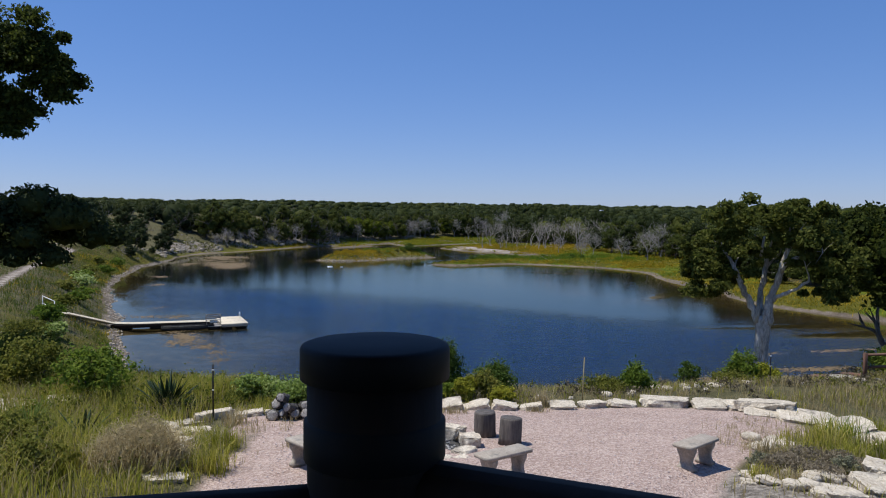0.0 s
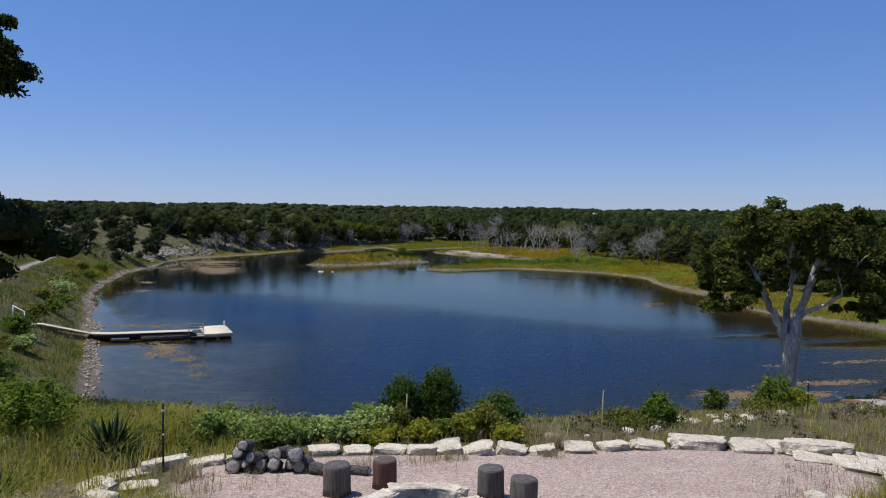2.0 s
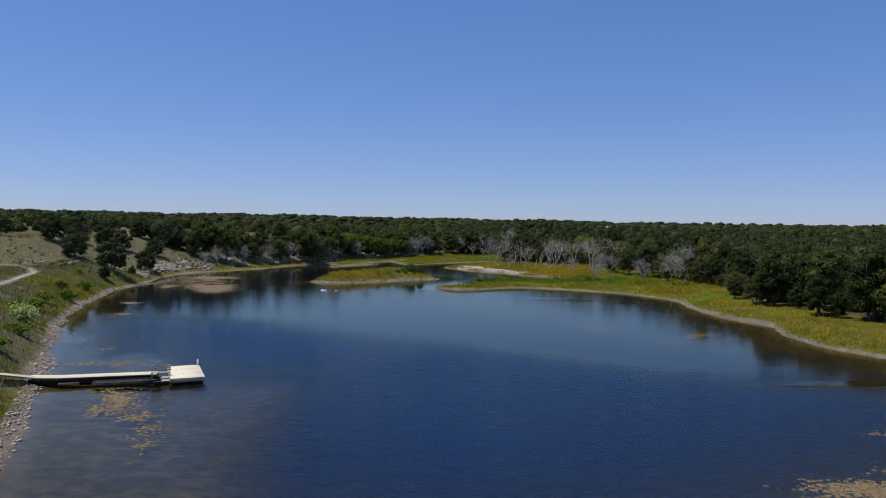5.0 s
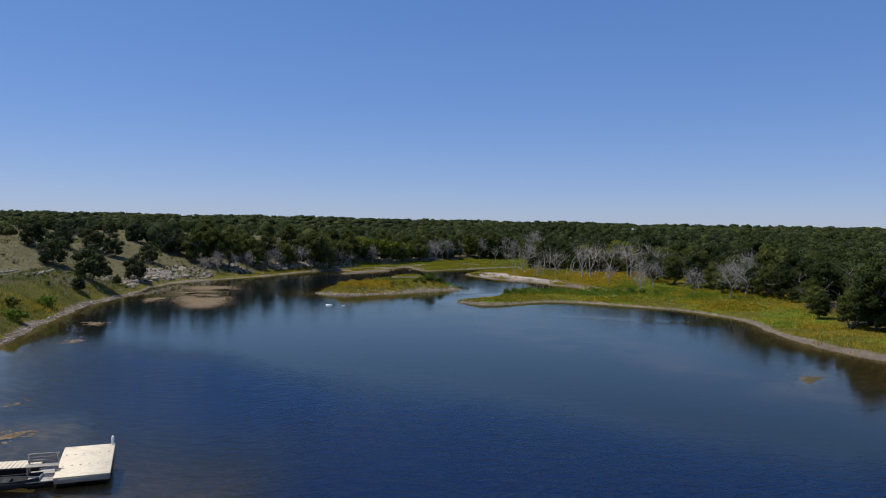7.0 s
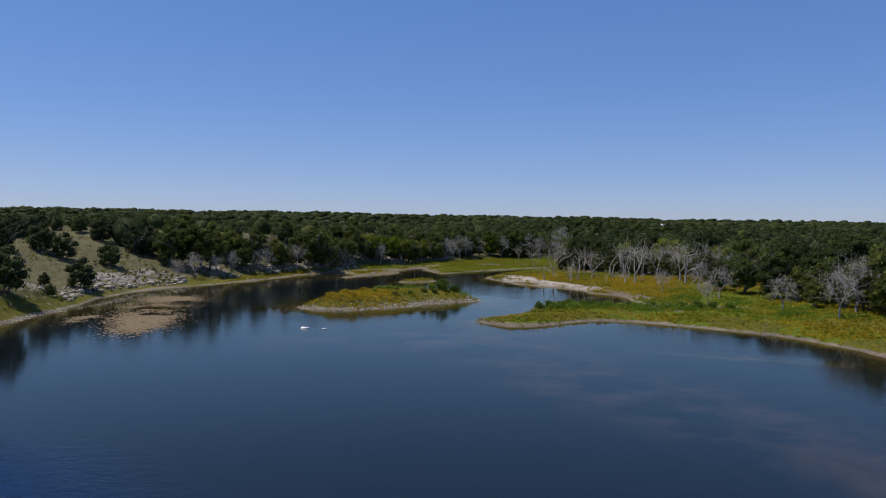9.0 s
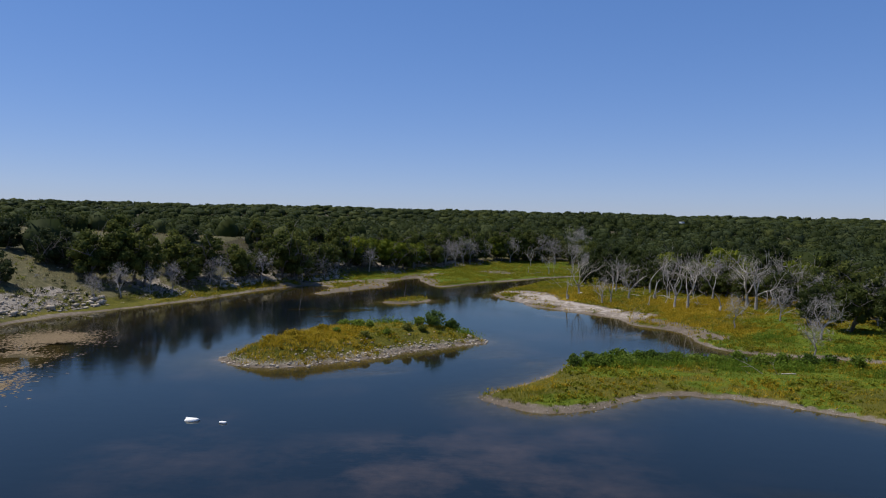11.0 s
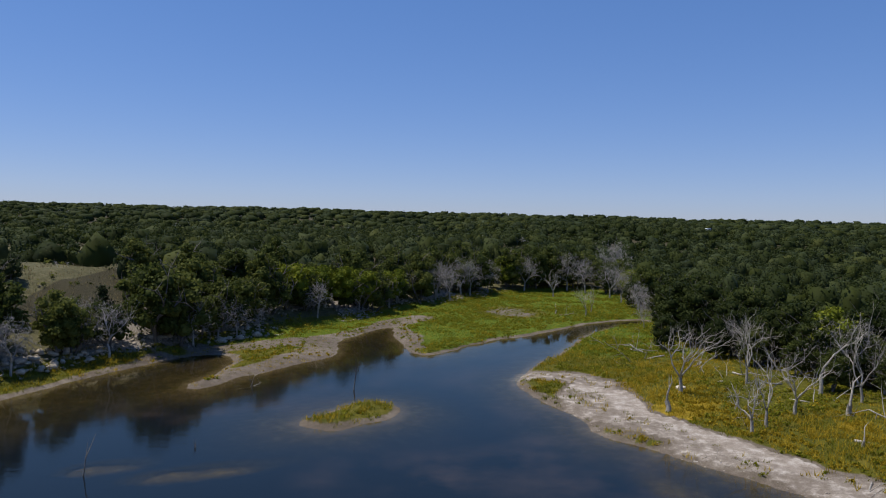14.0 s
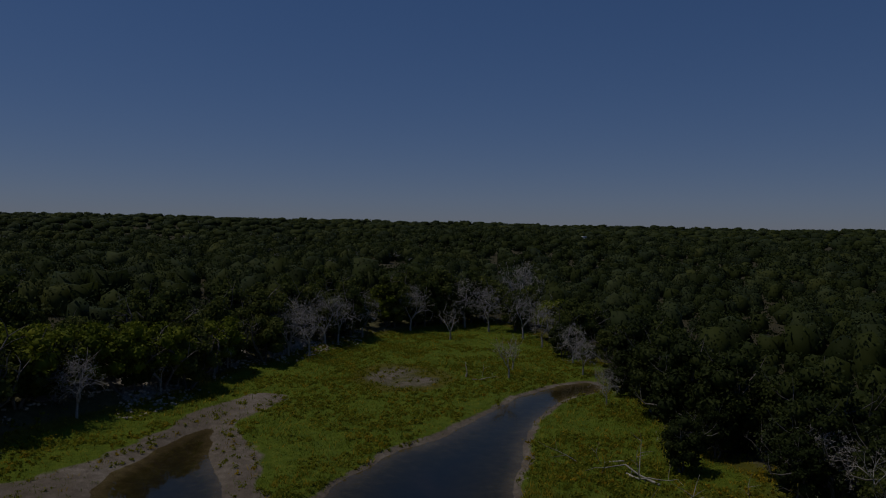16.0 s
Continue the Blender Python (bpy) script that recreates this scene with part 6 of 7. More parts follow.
def bank_steps():
    """Timber rail and steps going down to the water."""
    x0, y0 = 12.95, 22.0
    z0 = height(x0, y0)
    t = thing("timber_railing", "red-brown timber railing beside steps down the bank", "railing", "", (x0, y0, z0))
    ends = [(0, 0), (1.6, -0.1), (3.2, -0.2)]
    level = [height(x0 + x, y0 + y) - z0 for x, y in ends]
    for (x, y), z in zip(ends, level):
        part("post", Build().box((x, y, z + 0.35), (0.1, 0.1, 1.06), 0.1, 0.008), REDTIMBER, t)
    for h in (0.42, 0.8):
        part("rail", Build().tube([(x, y + 0.06, z + h) for (x, y), z in zip(ends, level)], (0.045, 0.045, 0.045), 4), REDTIMBER, t)
    x1, y1 = 12.6, 22.7
    z1 = height(x1, y1)
    s = thing("timber_steps", "grey-brown plank steps leading down the bank", "steps", "", (x1, y1, z1))
    for k in range(9):
        x, y = 0.12 * k, k * 0.42
        part("tread", Build().box((x, y, height(x1 + x, y1 + y) - z1 + 0.1), (1.0, 0.3, 0.06), 0.2, 0.01), GREYTIMBER, s)
    for sx in (-0.55, 0.55):
        line = [(sx + 0.12 * k, k * 0.42, height(x1 + sx + 0.12 * k, y1 + k * 0.42) - z1 + 0.14) for k in (-0.5, 2, 4, 6, 8.5)]
        part("stringer", Build().tube(line, (0.075,) * 5, 4), REDTIMBER, s, "red-brown beam")


bank_steps()


def shrub(x, y, r, top, leaf, size, count, label, group="shrubs on the bank", each=60, name="shrub", squash=0.75, plume=False):
    z = height(x, y)
    rng = np.random.default_rng(int(abs(x * 131 + y * 57)) + 1)
    t = thing(name, label, "shrub", group, (x, y, z))
    tall = max(top - z, 0.3)
    stems = Build()
    for k in range(6):
        a = rng.uniform(0, 6.28)
        limb(stems, (0.1 * math.cos(a), 0.1 * math.sin(a), -0.1), np.array([0.45 * math.cos(a), 0.45 * math.sin(a), 1.0]), tall * 0.45, 0.018 + 0.012 * r, 1, rng, 5, 0.6, 0.3, 3)
    part("stem", stems, DARKBARK, t)
    crown = Build()
    c = clumps(rng, int(count * 1.7), r * 0.82, tall * 0.44, tall * 0.48, 0.2, -0.95)
    if plume:
        c[:, :2] *= (1.2 - 0.6 * np.clip(c[:, 2] / tall, 0, 1))[:, None]
        c[:, 2] *= rng.uniform(0.8, 1.15, len(c))
    leafy(crown, c, r * 0.22, int(each * 0.6), size, rng, 1.3 if plume else squash, 0.0, 2.4 if plume else 1.6)
    part("foliage", crown, leaf, t)
    return t


def bank_shrubs():
    rng = np.random.default_rng(81)
    vine = "low pale-leaved shrub sprawling behind the stone edging"
    for k in range(9):
        shrub(-4.9 + 0.45 * k, 17.4 + rng.uniform(-0.3, 0.6), rng.uniform(0.45, 0.68), 5.3 + rng.uniform(-0.15, 0.16), PALELEAF, 0.05, 52, vine)
    for k in range(7):
        shrub(-1.35 + 0.46 * k, 17.6 + rng.uniform(-0.3, 0.5), rng.uniform(0.34, 0.6), 5.32 + rng.uniform(-0.25, 0.2), (YELLOWLEAF, OLIVELEAF, YELLOWLEAF, SHRUBLEAF)[k % 4], 0.046, 48, "yellowing leafy shrub behind the stone edging")
    dark = "upright dark green shrub standing on the bank"
    shrub(-0.95, 19.5, 0.72, 5.8, DARKSHRUB, 0.034, 150, dark, plume=True)
    shrub(-0.1, 19.7, 0.76, 5.95, DARKSHRUB, 0.034, 160, dark, plume=True)
    shrub(1.3, 18.8, 0.74, 5.5, DARKSHRUB, 0.034, 130, dark, plume=True)
    shrub(-1.75, 18.6, 0.5, 5.35, PALELEAF, 0.05, 50, "pale-leaved vine climbing a shrub on the bank")
    shrub(4.3, 19.2, 0.75, 5.05, OLIVELEAF, 0.042, 60, "loose yellow-green shrub on the grassy bank")
    shrub(5.2, 19.3, 0.6, 5.35, SHRUBLEAF, 0.042, 50, "loose yellow-green shrub on the grassy bank", plume=True)
    shrub(7.5, 22.0, 0.42, 5.0, DARKSHRUB, 0.045, 44, "small round dark shrub on the bank")
    shrub(9.3, 22.4, 0.75, 5.35, SHRUBLEAF, 0.05, 46, "bright green sapling shrub by the oak", plume=True)
    shrub(8.7, 21.6, 0.7, 4.75, OLIVELEAF, 0.045, 50, "low olive shrub by the oak")
    shrub(10.4, 23.2, 0.8, 4.7, YELLOWLEAF, 0.055, 44, "yellowing shrub by the oak")
    for x, y in ((5.3, 11.5), (6.4, 10.95)):
        shrub(x, y, 0.26, height(x, y) + 0.3, SAGE, 0.02, 40, "small silvery sage bush by the gravel", "sage bushes")
    shrub(15.2, 24.6, 1.0, 5.1, SHRUBLEAF, 0.06, 60, "leafy green shrub beside the steps")
    shrub(17.4, 24.4, 1.2, 5.3, SHRUBLEAF, 0.06, 70, "leafy green shrub beside the steps")
    olive = "olive-green shrub on the slope beside the lake"
    for x, y, r, h in ((-8.8, 17.4, 1.15, 1.4), (-11.2, 18.6, 1.2, 1.5), (-13.2, 21.5, 1.5, 1.5), (-15.5, 25.5, 1.4, 1.3), (-17.8, 30.5, 1.2, 1.1), (-19.2, 29.0, 1.5, 1.5), (-20.5, 35.0, 1.3, 1.2), (-23.2, 38.5, 1.4, 1.3)):
        shrub(x, y, r, height(x, y) + h, SHRUBLEAF if (x * 7) % 2 < 1.2 else OLIVELEAF, 0.062, int(46 * r), olive, "shrubs on the slope", 96)
    shrub(-7.2, 11.4, 0.8, height(-7.2, 11.4) + 0.8, OLIVELEAF, 0.045, 46, "olive leafy shrub in the tall grass", "shrubs on the slope")
    shrub(-6.1, 10.2, 0.7, height(-6.1, 10.2) + 0.7, OLIVELEAF, 0.045, 40, "olive leafy shrub in the tall grass", "shrubs on the slope")
    for x, y, r, h, many, grey in ((-4.9, 11.0, 0.82, 0.86, 7000, False), (5.55, 11.15, 0.4, 0.3, 1500, True), (6.1, 11.6, 0.42, 0.3, 1500, True), (6.6, 11.5, 0.36, 0.26, 1100, True), (5.95, 10.75, 0.36, 0.24, 1100, True), (6.7, 11.0, 0.3, 0.22, 800, True), (-9.2, 12.8, 0.7, 0.9, 1500, False)):
        t = thing("dry_shrub", "grey dry shrub of fine twigs beside the terrace" if grey else "rounded dry tan shrub of fine twigs", "shrub", "dry shrubs", (x, y, height(x, y)))
        b = Build()
        p = np.column_stack([rng.normal(size=(many, 2)) * r * 0.3, np.zeros(many)])
        b.blades(p, h * 0.7, 0.010, r / h * 1.1)
        tagged(part("twig_base", b, GREYTWIG if grey else DRYTWIG, t), kind="stuff")
        b = Build()
        d = rng.normal(size=(many, 3))
        d /= np.linalg.norm(d, axis=1)[:, None]
        d[:, 2] = np.abs(d[:, 2])
        lump = 0.86 + 0.3 * (wave(d[:, 0] * 4 + x, d[:, 1] * 4 + d[:, 2] * 3, 1.0, 66)[:, None] - 0.5)
        b.cards(d * np.array([r, r, h]) * lump * rng.uniform(0.72, 1.08, (many, 1)), 0.016, 0.0, 4.0)
        tagged(part("twig_crown", b, GREYTWIG if grey else DRYTWIG, t), kind="stuff")
    for x, y, r, h, leaf in ((-43.5, 84, 1.6, 1.5, PALELEAF), (-41, 80, 1.4, 1.3, PALELEAF), (-38, 74, 1.3, 1.1, SHRUBLEAF), (-47, 92, 1.6, 1.2, SHRUBLEAF), (-52, 108, 1.6, 1.3, SHRUBLEAF), (-30, 55, 1.3, 1.2, OLIVELEAF), (-35.5, 66, 1.2, 1.0, OLIVELEAF), (-26.5, 47, 1.4, 1.2, SHRUBLEAF), (-24, 43, 1.0, 0.9, PALELEAF), (-45.5, 87, 1.2, 1.1, OLIVELEAF), (-50, 99, 1.4, 1.2, OLIVELEAF), (-55, 112, 1.5, 1.3, OLIVELEAF), (-33, 63, 1.2, 1.0, SHRUBLEAF), (-57, 122, 1.8, 1.4, SHRUBLEAF)):
        shrub(x, y, r, height(x, y) + h, leaf, 0.16, 30, "grey-green shrub on the grassy dam", "shrubs on the dam", 44)


bank_shrubs()


def shore_shrubs():
    green, gold = "dense dark green shrub on the island", "golden flowering shrub on the island"
    for x, y, r, h, leaf, words in ((-10.4, 178.5, 1.5, 2.1, DARKSHRUB, green), (-8.4, 179.2, 1.0, 1.5, DARKSHRUB, green), (-12.2, 178.6, 0.8, 1.2, SHRUBLEAF, green), (-19.2, 176.6, 1.2, 0.9, SHRUBLEAF, green), (-20.9, 177.2, 0.9, 0.8, SHRUBLEAF, green), (-17.8, 176.4, 0.6, 0.8, SHRUBLEAF, green), (-13.2, 175, 0.7, 0.8, OLIVELEAF, green), (-15.2, 172.6, 0.5, 0.6, SHRUBLEAF, green), (-17.2, 170, 0.6, 0.6, OLIVELEAF, green), (-11.5, 175.5, 0.6, 0.7, OLIVELEAF, green), (-20.5, 171, 0.5, 0.6, SHRUBLEAF, green),
                                    (-22.5, 172.5, 0.9, 0.7, GOLDBLADE, gold), (-24.5, 168, 1.0, 0.7, GOLDBLADE, gold), (-26, 165, 1.0, 0.6, GOLDBLADE, gold), (-23, 165, 0.8, 0.6, GOLDBLADE, gold), (-21.5, 168, 0.7, 0.5, GOLDBLADE, gold), (-24, 175, 0.8, 0.7, GOLDBLADE, gold)):
        shrub(x, y, r, height(x, y) + h, leaf, 0.13, int(24 + 22 * r), words, "shrubs on the island", 40)
    rng = np.random.default_rng(402)
    words = "dense dark green leafy shrub on the grassy spit"
    for x, y in ((4.6, 163.2), (6.2, 164.6), (7.8, 164.2), (9.2, 165.8), (11, 165.2), (12.6, 166.4), (14.6, 166), (16.8, 166.6), (18.8, 165.8), (21, 166.6), (23, 166), (25.4, 166.8), (27.6, 166.2), (30, 167), (9.8, 163.4), (13.4, 164.2), (32.5, 166.5), (6.8, 162.6)):
        r = rng.uniform(0.8, 1.35)
        shrub(x, y, r, height(x, y) + rng.uniform(0.8, 1.4), DARKSHRUB if rng.uniform() < 0.3 else SHRUBLEAF, 0.12, int(22 + 20 * r), words, "shrubs on the spit", 40)


shore_shrubs()


def rosette(x, y, r, count, wide, material, label, name, lift=0.55):
    rng = np.random.default_rng(int(abs(x * 91 + y * 13)))
    t = thing(name, label, "plant", "", (x, y, height(x, y)))
    b = Build()
    for k in range(count):
        a, e = rng.uniform(0, 6.28), rng.uniform(0.15, 1.25)
        long = r * rng.uniform(0.75, 1.1)
        d, side = np.array([math.cos(a) * math.cos(e), math.sin(a) * math.cos(e), math.sin(e)]), np.array([-math.sin(a), math.cos(a), 0])
        n = np.cross(d, side)
        rings = []
        for u, w in ((0, 0.6), (0.3, 1.0), (0.7, 0.7), (1.0, 0.06)):
            c = d * long * u + np.array([0, 0, 0.05 - 0.12 * u * u * math.cos(e) * long])
            rings.append([c - side * wide * w * 0.5, c - n * wide * w * 0.16, c + side * wide * w * 0.5, c + n * wide * w * 0.05])
        b.loft(rings)
    part("leaf_rosette", b, material, t)


rosette(-6.5, 16.2, 1.0, 90, 0.11, AGAVE, "large dark green agave with pointed leaves", "agave")
rosette(-6.7, 12.7, 0.8, 22, 0.11, AGAVE, "dark green agave half hidden in grass", "agave")
rosette(-8.2, 13.6, 0.8, 90, 0.025, PALELEAF, "pale spiky sotol with thin leaves", "sotol")


def grass_clump(x, y, r, tall, count, material, label):
    rng = np.random.default_rng(int(abs(x * 53 + y * 17)))
    t = thing("grass_clump", label, "grass", "grass clumps by the terrace", (x, y, height(x, y)))
    p = np.column_stack([rng.normal(size=(count, 2)) * r * 0.45, np.full(count, -0.03)])
    tagged(part("tuft", Build().blades(p, tall, 0.016, 0.9), material, t), kind="stuff")
    p = np.column_stack([rng.normal(size=(14, 2)) * r * 0.5, np.full(14, -0.03)])
    tagged(part("seed_head", Build().blades(p, tall * 1.5, 0.008, 0.3), DRYGRASS, t, "thin dry seed stalks"), kind="stuff")


for x, y, r, tall, count, m in ((7.2, 13.1, 0.5, 0.6, 300, TALLGRASS), (7.9, 13.9, 0.45, 0.55, 260, REED), (6.7, 13.4, 0.3, 0.4, 110, TALLGRASS), (6.3, 12.4, 0.3, 0.4, 110, TALLGRASS), (9.3, 14.6, 0.5, 0.5, 200, TALLGRASS), (7.3, 12.4, 0.5, 0.3, 340, TALLGRASS), (7.0, 11.9, 0.42, 0.26, 260, TALLGRASS), (7.8, 12.1, 0.5, 0.34, 300, TALLGRASS), (5.0, 10.9, 0.22, 0.24, 130, TALLGRASS), (5.4, 10.5, 0.3, 0.2, 150, DRYGRASS), (-3.95, 12.3, 0.3, 0.5, 260, TALLGRASS), (-3.7, 11.0, 0.3, 0.55, 240, TALLGRASS), (5.6, 11.9, 0.3, 0.5, 160, DRYGRASS), (-4.4, 14.5, 0.3, 0.4, 160, DRYGRASS), (2.35, 17.0, 0.25, 0.5, 120, DRYGRASS)):
    grass_clump(x, y, r, tall, count, m, "clump of green grass with tall dry seed stalks" if m is not DRYGRASS else "clump of dry tan grass by the stones")


# ---- the dock ----
def dock():
    turn = math.atan2(0.41, 0.91)
    c = np.array([-19.1, 62.45])
    t = thing("floating_dock", "pale floating swim dock with a square deck", "dock", "", (c[0], c[1], 0), math.degrees(turn))
    part("deck", Build().box((0, 0, 0.41), (2.2, 4.7, 0.06), 0, 0.015), DECKING, t, "pale tan deck panel")
    for sx in (-1.06, 1.06):
        part("fascia", Build().box((sx, 0, 0.27), (0.05, 4.62, 0.22), 0, 0.01), GREYTIMBER, t, "grey timber side board")
    for sy in (-2.3, 2.3):
        part("fascia", Build().box((0, sy, 0.27), (2.06, 0.05, 0.22), 0, 0.01), GREYTIMBER, t, "grey timber side board")
    for sx in (-0.6, 0.6):
        for sy in (-1.4, 1.4):
            part("float", Build().box((sx, sy, 0.06), (0.8, 1.4, 0.36), 0, 0.06), CAPMETAL, t, "black plastic float")
    for sy in (-0.75, 0.95):
        for k in range(6):
            w = np.arange(8) * math.pi / 4
            part("bolt", Build().loft([[(-0.88 + 0.35 * k + r * math.cos(a), sy + r * math.sin(a), z) for a in w] for r, z in ((0.05, 0.438), (0.045, 0.452), (0.02, 0.455))]), GREYTIMBER, t, "dark bolt head")
    part("mooring_post", Build().tube([(1.0, 2.2, 0.2), (1.0, 2.2, 0.8), (1.0, 2.2, 0.86)], (0.07, 0.07, 0.03), 10), WHITEPAINT, t, "short white post")
    for sy in (-1.9, -1.62, -1.34, -1.06, -0.78, -0.5):
        part("landing_board", Build().box((-1.62, sy, 0.23), (1.05, 0.25, 0.05), 0, 0.008), GREYTIMBER, t, "grey timber landing board")
    part("landing_float", Build().box((-1.62, -1.2, 0.06), (0.95, 1.5, 0.28), 0, 0.04), CAPMETAL, t, "black plastic float")
    # the walkway to the shore
    a, b = np.array([-20.75, 61.75]), np.array([-28.2, 59.35])
    mid = (a + b) / 2
    long = float(np.linalg.norm(b - a))
    w = thing("dock_walkway", "narrow pale plank walkway from shore to dock", "walkway", "", (mid[0], mid[1], 0), math.degrees(math.atan2(a[1] - b[1], a[0] - b[0])))
    plank = Build().box((0, 0, 0), (0.17, 1.08, 0.04), 0, 0.006).mesh("plank", DECKING)
    n = int(long / 0.18)
    for k in range(n):
        ob = part("plank", plank, DECKING, w)
        ob.location = (-long / 2 + (k + 0.5) * long / n, 0, 0.44 + 0.08 * max(0, 1 - k / 9))
    # deep dark side boards under the planks, in the porch log colour
    for sy in (-0.45, 0.45):
        part("beam", Build().box((0, sy, 0.27), (long, 0.09, 0.30), 0, 0.01), PORCHWOOD, w, "dark timber beam")
    for sx in (-2.8, -0.4, 2.2):
        part("float", Build().box((sx, 0, 0.08), (1.0, 0.9, 0.34), 0, 0.05), CAPMETAL, w, "black plastic float")
    # ramp up the dam
    p0, p1 = np.array([-28.2, 59.3, 0.5]), np.array([-28.6, 52.6, height(-28.6, 52.6) + 0.15])
    r = thing("shore_ramp", "narrow pale timber ramp climbing the grassy dam", "ramp", "", tuple(p0))
    d = p1 - p0
    for k in range(26):
        f = (k + 0.5) / 26
        gz = max(p0[2] + d[2] * f, height(*(p0 + d * f)[:2]) + 0.12) - p0[2]
        ob = part("plank", plank, DECKING, r)
        ob.matrix_local = pose(d[0] * f, d[1] * f, gz, 0, -math.degrees(math.atan2(d[2], abs(d[1]))), 93)
        ob.scale = (1.5, 0.8, 1)
    # pipe gate at the top
    g0, g1 = np.array([-29.7, 51.9]), np.array([-27.0, 48.6])
    z = height(*((g0 + g1) / 2))
    g = thing("pipe_gate", "thin white pipe frame at the top of the ramp", "gate", "", (g0[0], g0[1], z))
    e = g1 - g0
    for f in (0, 1):
        part("upright", Build().tube([(e[0] * f, e[1] * f, -0.2), (e[0] * f, e[1] * f, 1.0)], (0.035, 0.035), 8), WHITEPAINT, g)
    for h in (0.45, 1.0):
        part("bar", Build().tube([(0, 0, h), (e[0], e[1], h)], (0.03, 0.03), 8), WHITEPAINT, g)
    # bench on the dock
    k = thing("dock_bench", "grey slatted timber bench on the dock", "bench", "", (-20.12, 60.75, 0.26), 20)
    for sy in (-0.16, 0.0, 0.16):
        part("seat_slat", Build().box((0, sy, 0.42), (1.25, 0.13, 0.035), 0, 0.006), GREYTIMBER, k)
    for h in (0.55, 0.69, 0.83):
        part("back_slat", Build().box((0, 0.26, h), (1.25, 0.03, 0.1), 0, 0.005), GREYTIMBER, k)
    for sx in (-0.55, 0.55):
        part("leg", Build().box((sx, -0.18, 0.2), (0.06, 0.06, 0.42), 0, 0.005), GREYTIMBER, k)
        part("leg", Build().box((sx, 0.235, 0.43), (0.06, 0.06, 0.88), 0, 0.005), GREYTIMBER, k)
    # the boat
    m = thing("flat_boat", "dark flat-bottomed fishing boat tied to the walkway", "boat", "", (-21.9, 59.62, 0.0), 19)
    stations = [(-2.05, 0.44, 0.30, 0.06), (-1.2, 0.52, 0.30, 0.0), (0, 0.55, 0.30, -0.02), (1.1, 0.52, 0.32, 0.0), (1.75, 0.46, 0.36, 0.1), (2.1, 0.38, 0.40, 0.22)]
    hull = Build()
    hull.loft([[(x, -w, top), (x, -w * 0.86, low), (x, w * 0.86, low), (x, w, top), (x, w * 0.93, top), (x, w * 0.8, low + 0.04), (x, -w * 0.8, low + 0.04), (x, -w * 0.93, top)] for x, w, top, low in stations])
    part("hull", hull, BOATPAINT, m)
    for x, w in ((-1.85, 0.46), (-0.55, 0.57), (0.75, 0.56), (1.85, 0.42)):
        part("thwart", Build().box((x, 0, 0.22), (0.3, 2 * w * 0.8, 0.05), 0, 0.01), BOATPAINT if x < 1 else ALUMINIUM, m, "flat cross seat")
    part("transom", Build().box((-2.05, 0, 0.18), (0.05, 0.8, 0.24), 0, 0.008), BOATPAINT, m)
    part("bow_plate", Build().box((2.08, 0, 0.3), (0.05, 0.66, 0.18), 0, 0.008), ALUMINIUM, m, "dull metal bow plate")
    for sy in (-1, 1):
        part("gunwale", Build().tube([(x, sy * w * 0.97, top + 0.012) for x, w, top, low in stations], [0.026] * 6, 6), BOATPAINT, m, "dark rounded rim")


dock()
for x, y, size in ((-23.6, 140.4, 1.0), (-21.3, 140.1, 0.5)):
    b = rock(Build(), (0, 0, 0.05), (1.1 * size, 0.6 * size, 0.4 * size), int(abs(x * 3)), 2, 0.5)
    tagged(part("white_float", b, WHITEPAINT, None, "", True), "white plastic float lying on the water", "float", "floats on the lake").matrix_world = pose(x, y, 0)
for x, y, size in ((12.6, 231.8, 1.0), (26.5, 262, 0.9)):
    b = rock(Build(), (0, 0, 0.1), (size, size * 0.8, size * 0.7), 401, 3, 0.6, 0, 0.1)
    tagged(part("boulder", b, LIMESTONE, None, "", True), "rounded pale boulder in the weeds", "stone").matrix_world = pose(x, y, height(x, y))


def cottage(x, y, size):
    z = height(x, y)
    t = thing("cottage", "small white building far off among the trees", "house", "far buildings", (x, y, z))
    part("wall", Build().box((0, 0, 2.3), (size, size * 0.8, 4.6), 0, 0.05), WHITEPAINT, t)
    part("roof", Build().loft([[(-size * 0.6, -size * 0.5, 4.6), (size * 0.6, -size * 0.5, 4.6), (size * 0.6, size * 0.5, 4.6), (-size * 0.6, size * 0.5, 4.6)], [(-size * 0.6, -0.05, 5.5), (size * 0.6, -0.05, 5.5), (size * 0.6, 0.05, 5.5), (-size * 0.6, 0.05, 5.5)]]), ALUMINIUM, t, "pale metal roof")


cottage(130.6, 639, 3.2)

# ---- ground plants and loose stones ----
def sown(lo, hi, count, seed):
    rng = np.random.default_rng(seed)
    q = rng.uniform(lo, hi, (count, 2))
    d = lake_distance(q)
    return rng, q, d


def tufted(q, z, rng, each, spread):
    p = np.repeat(np.column_stack([q, z]), each, 0)
    p[:, :2] += rng.normal(size=(len(p), 2)) * spread
    p[:, 2] -= 0.03
    return p


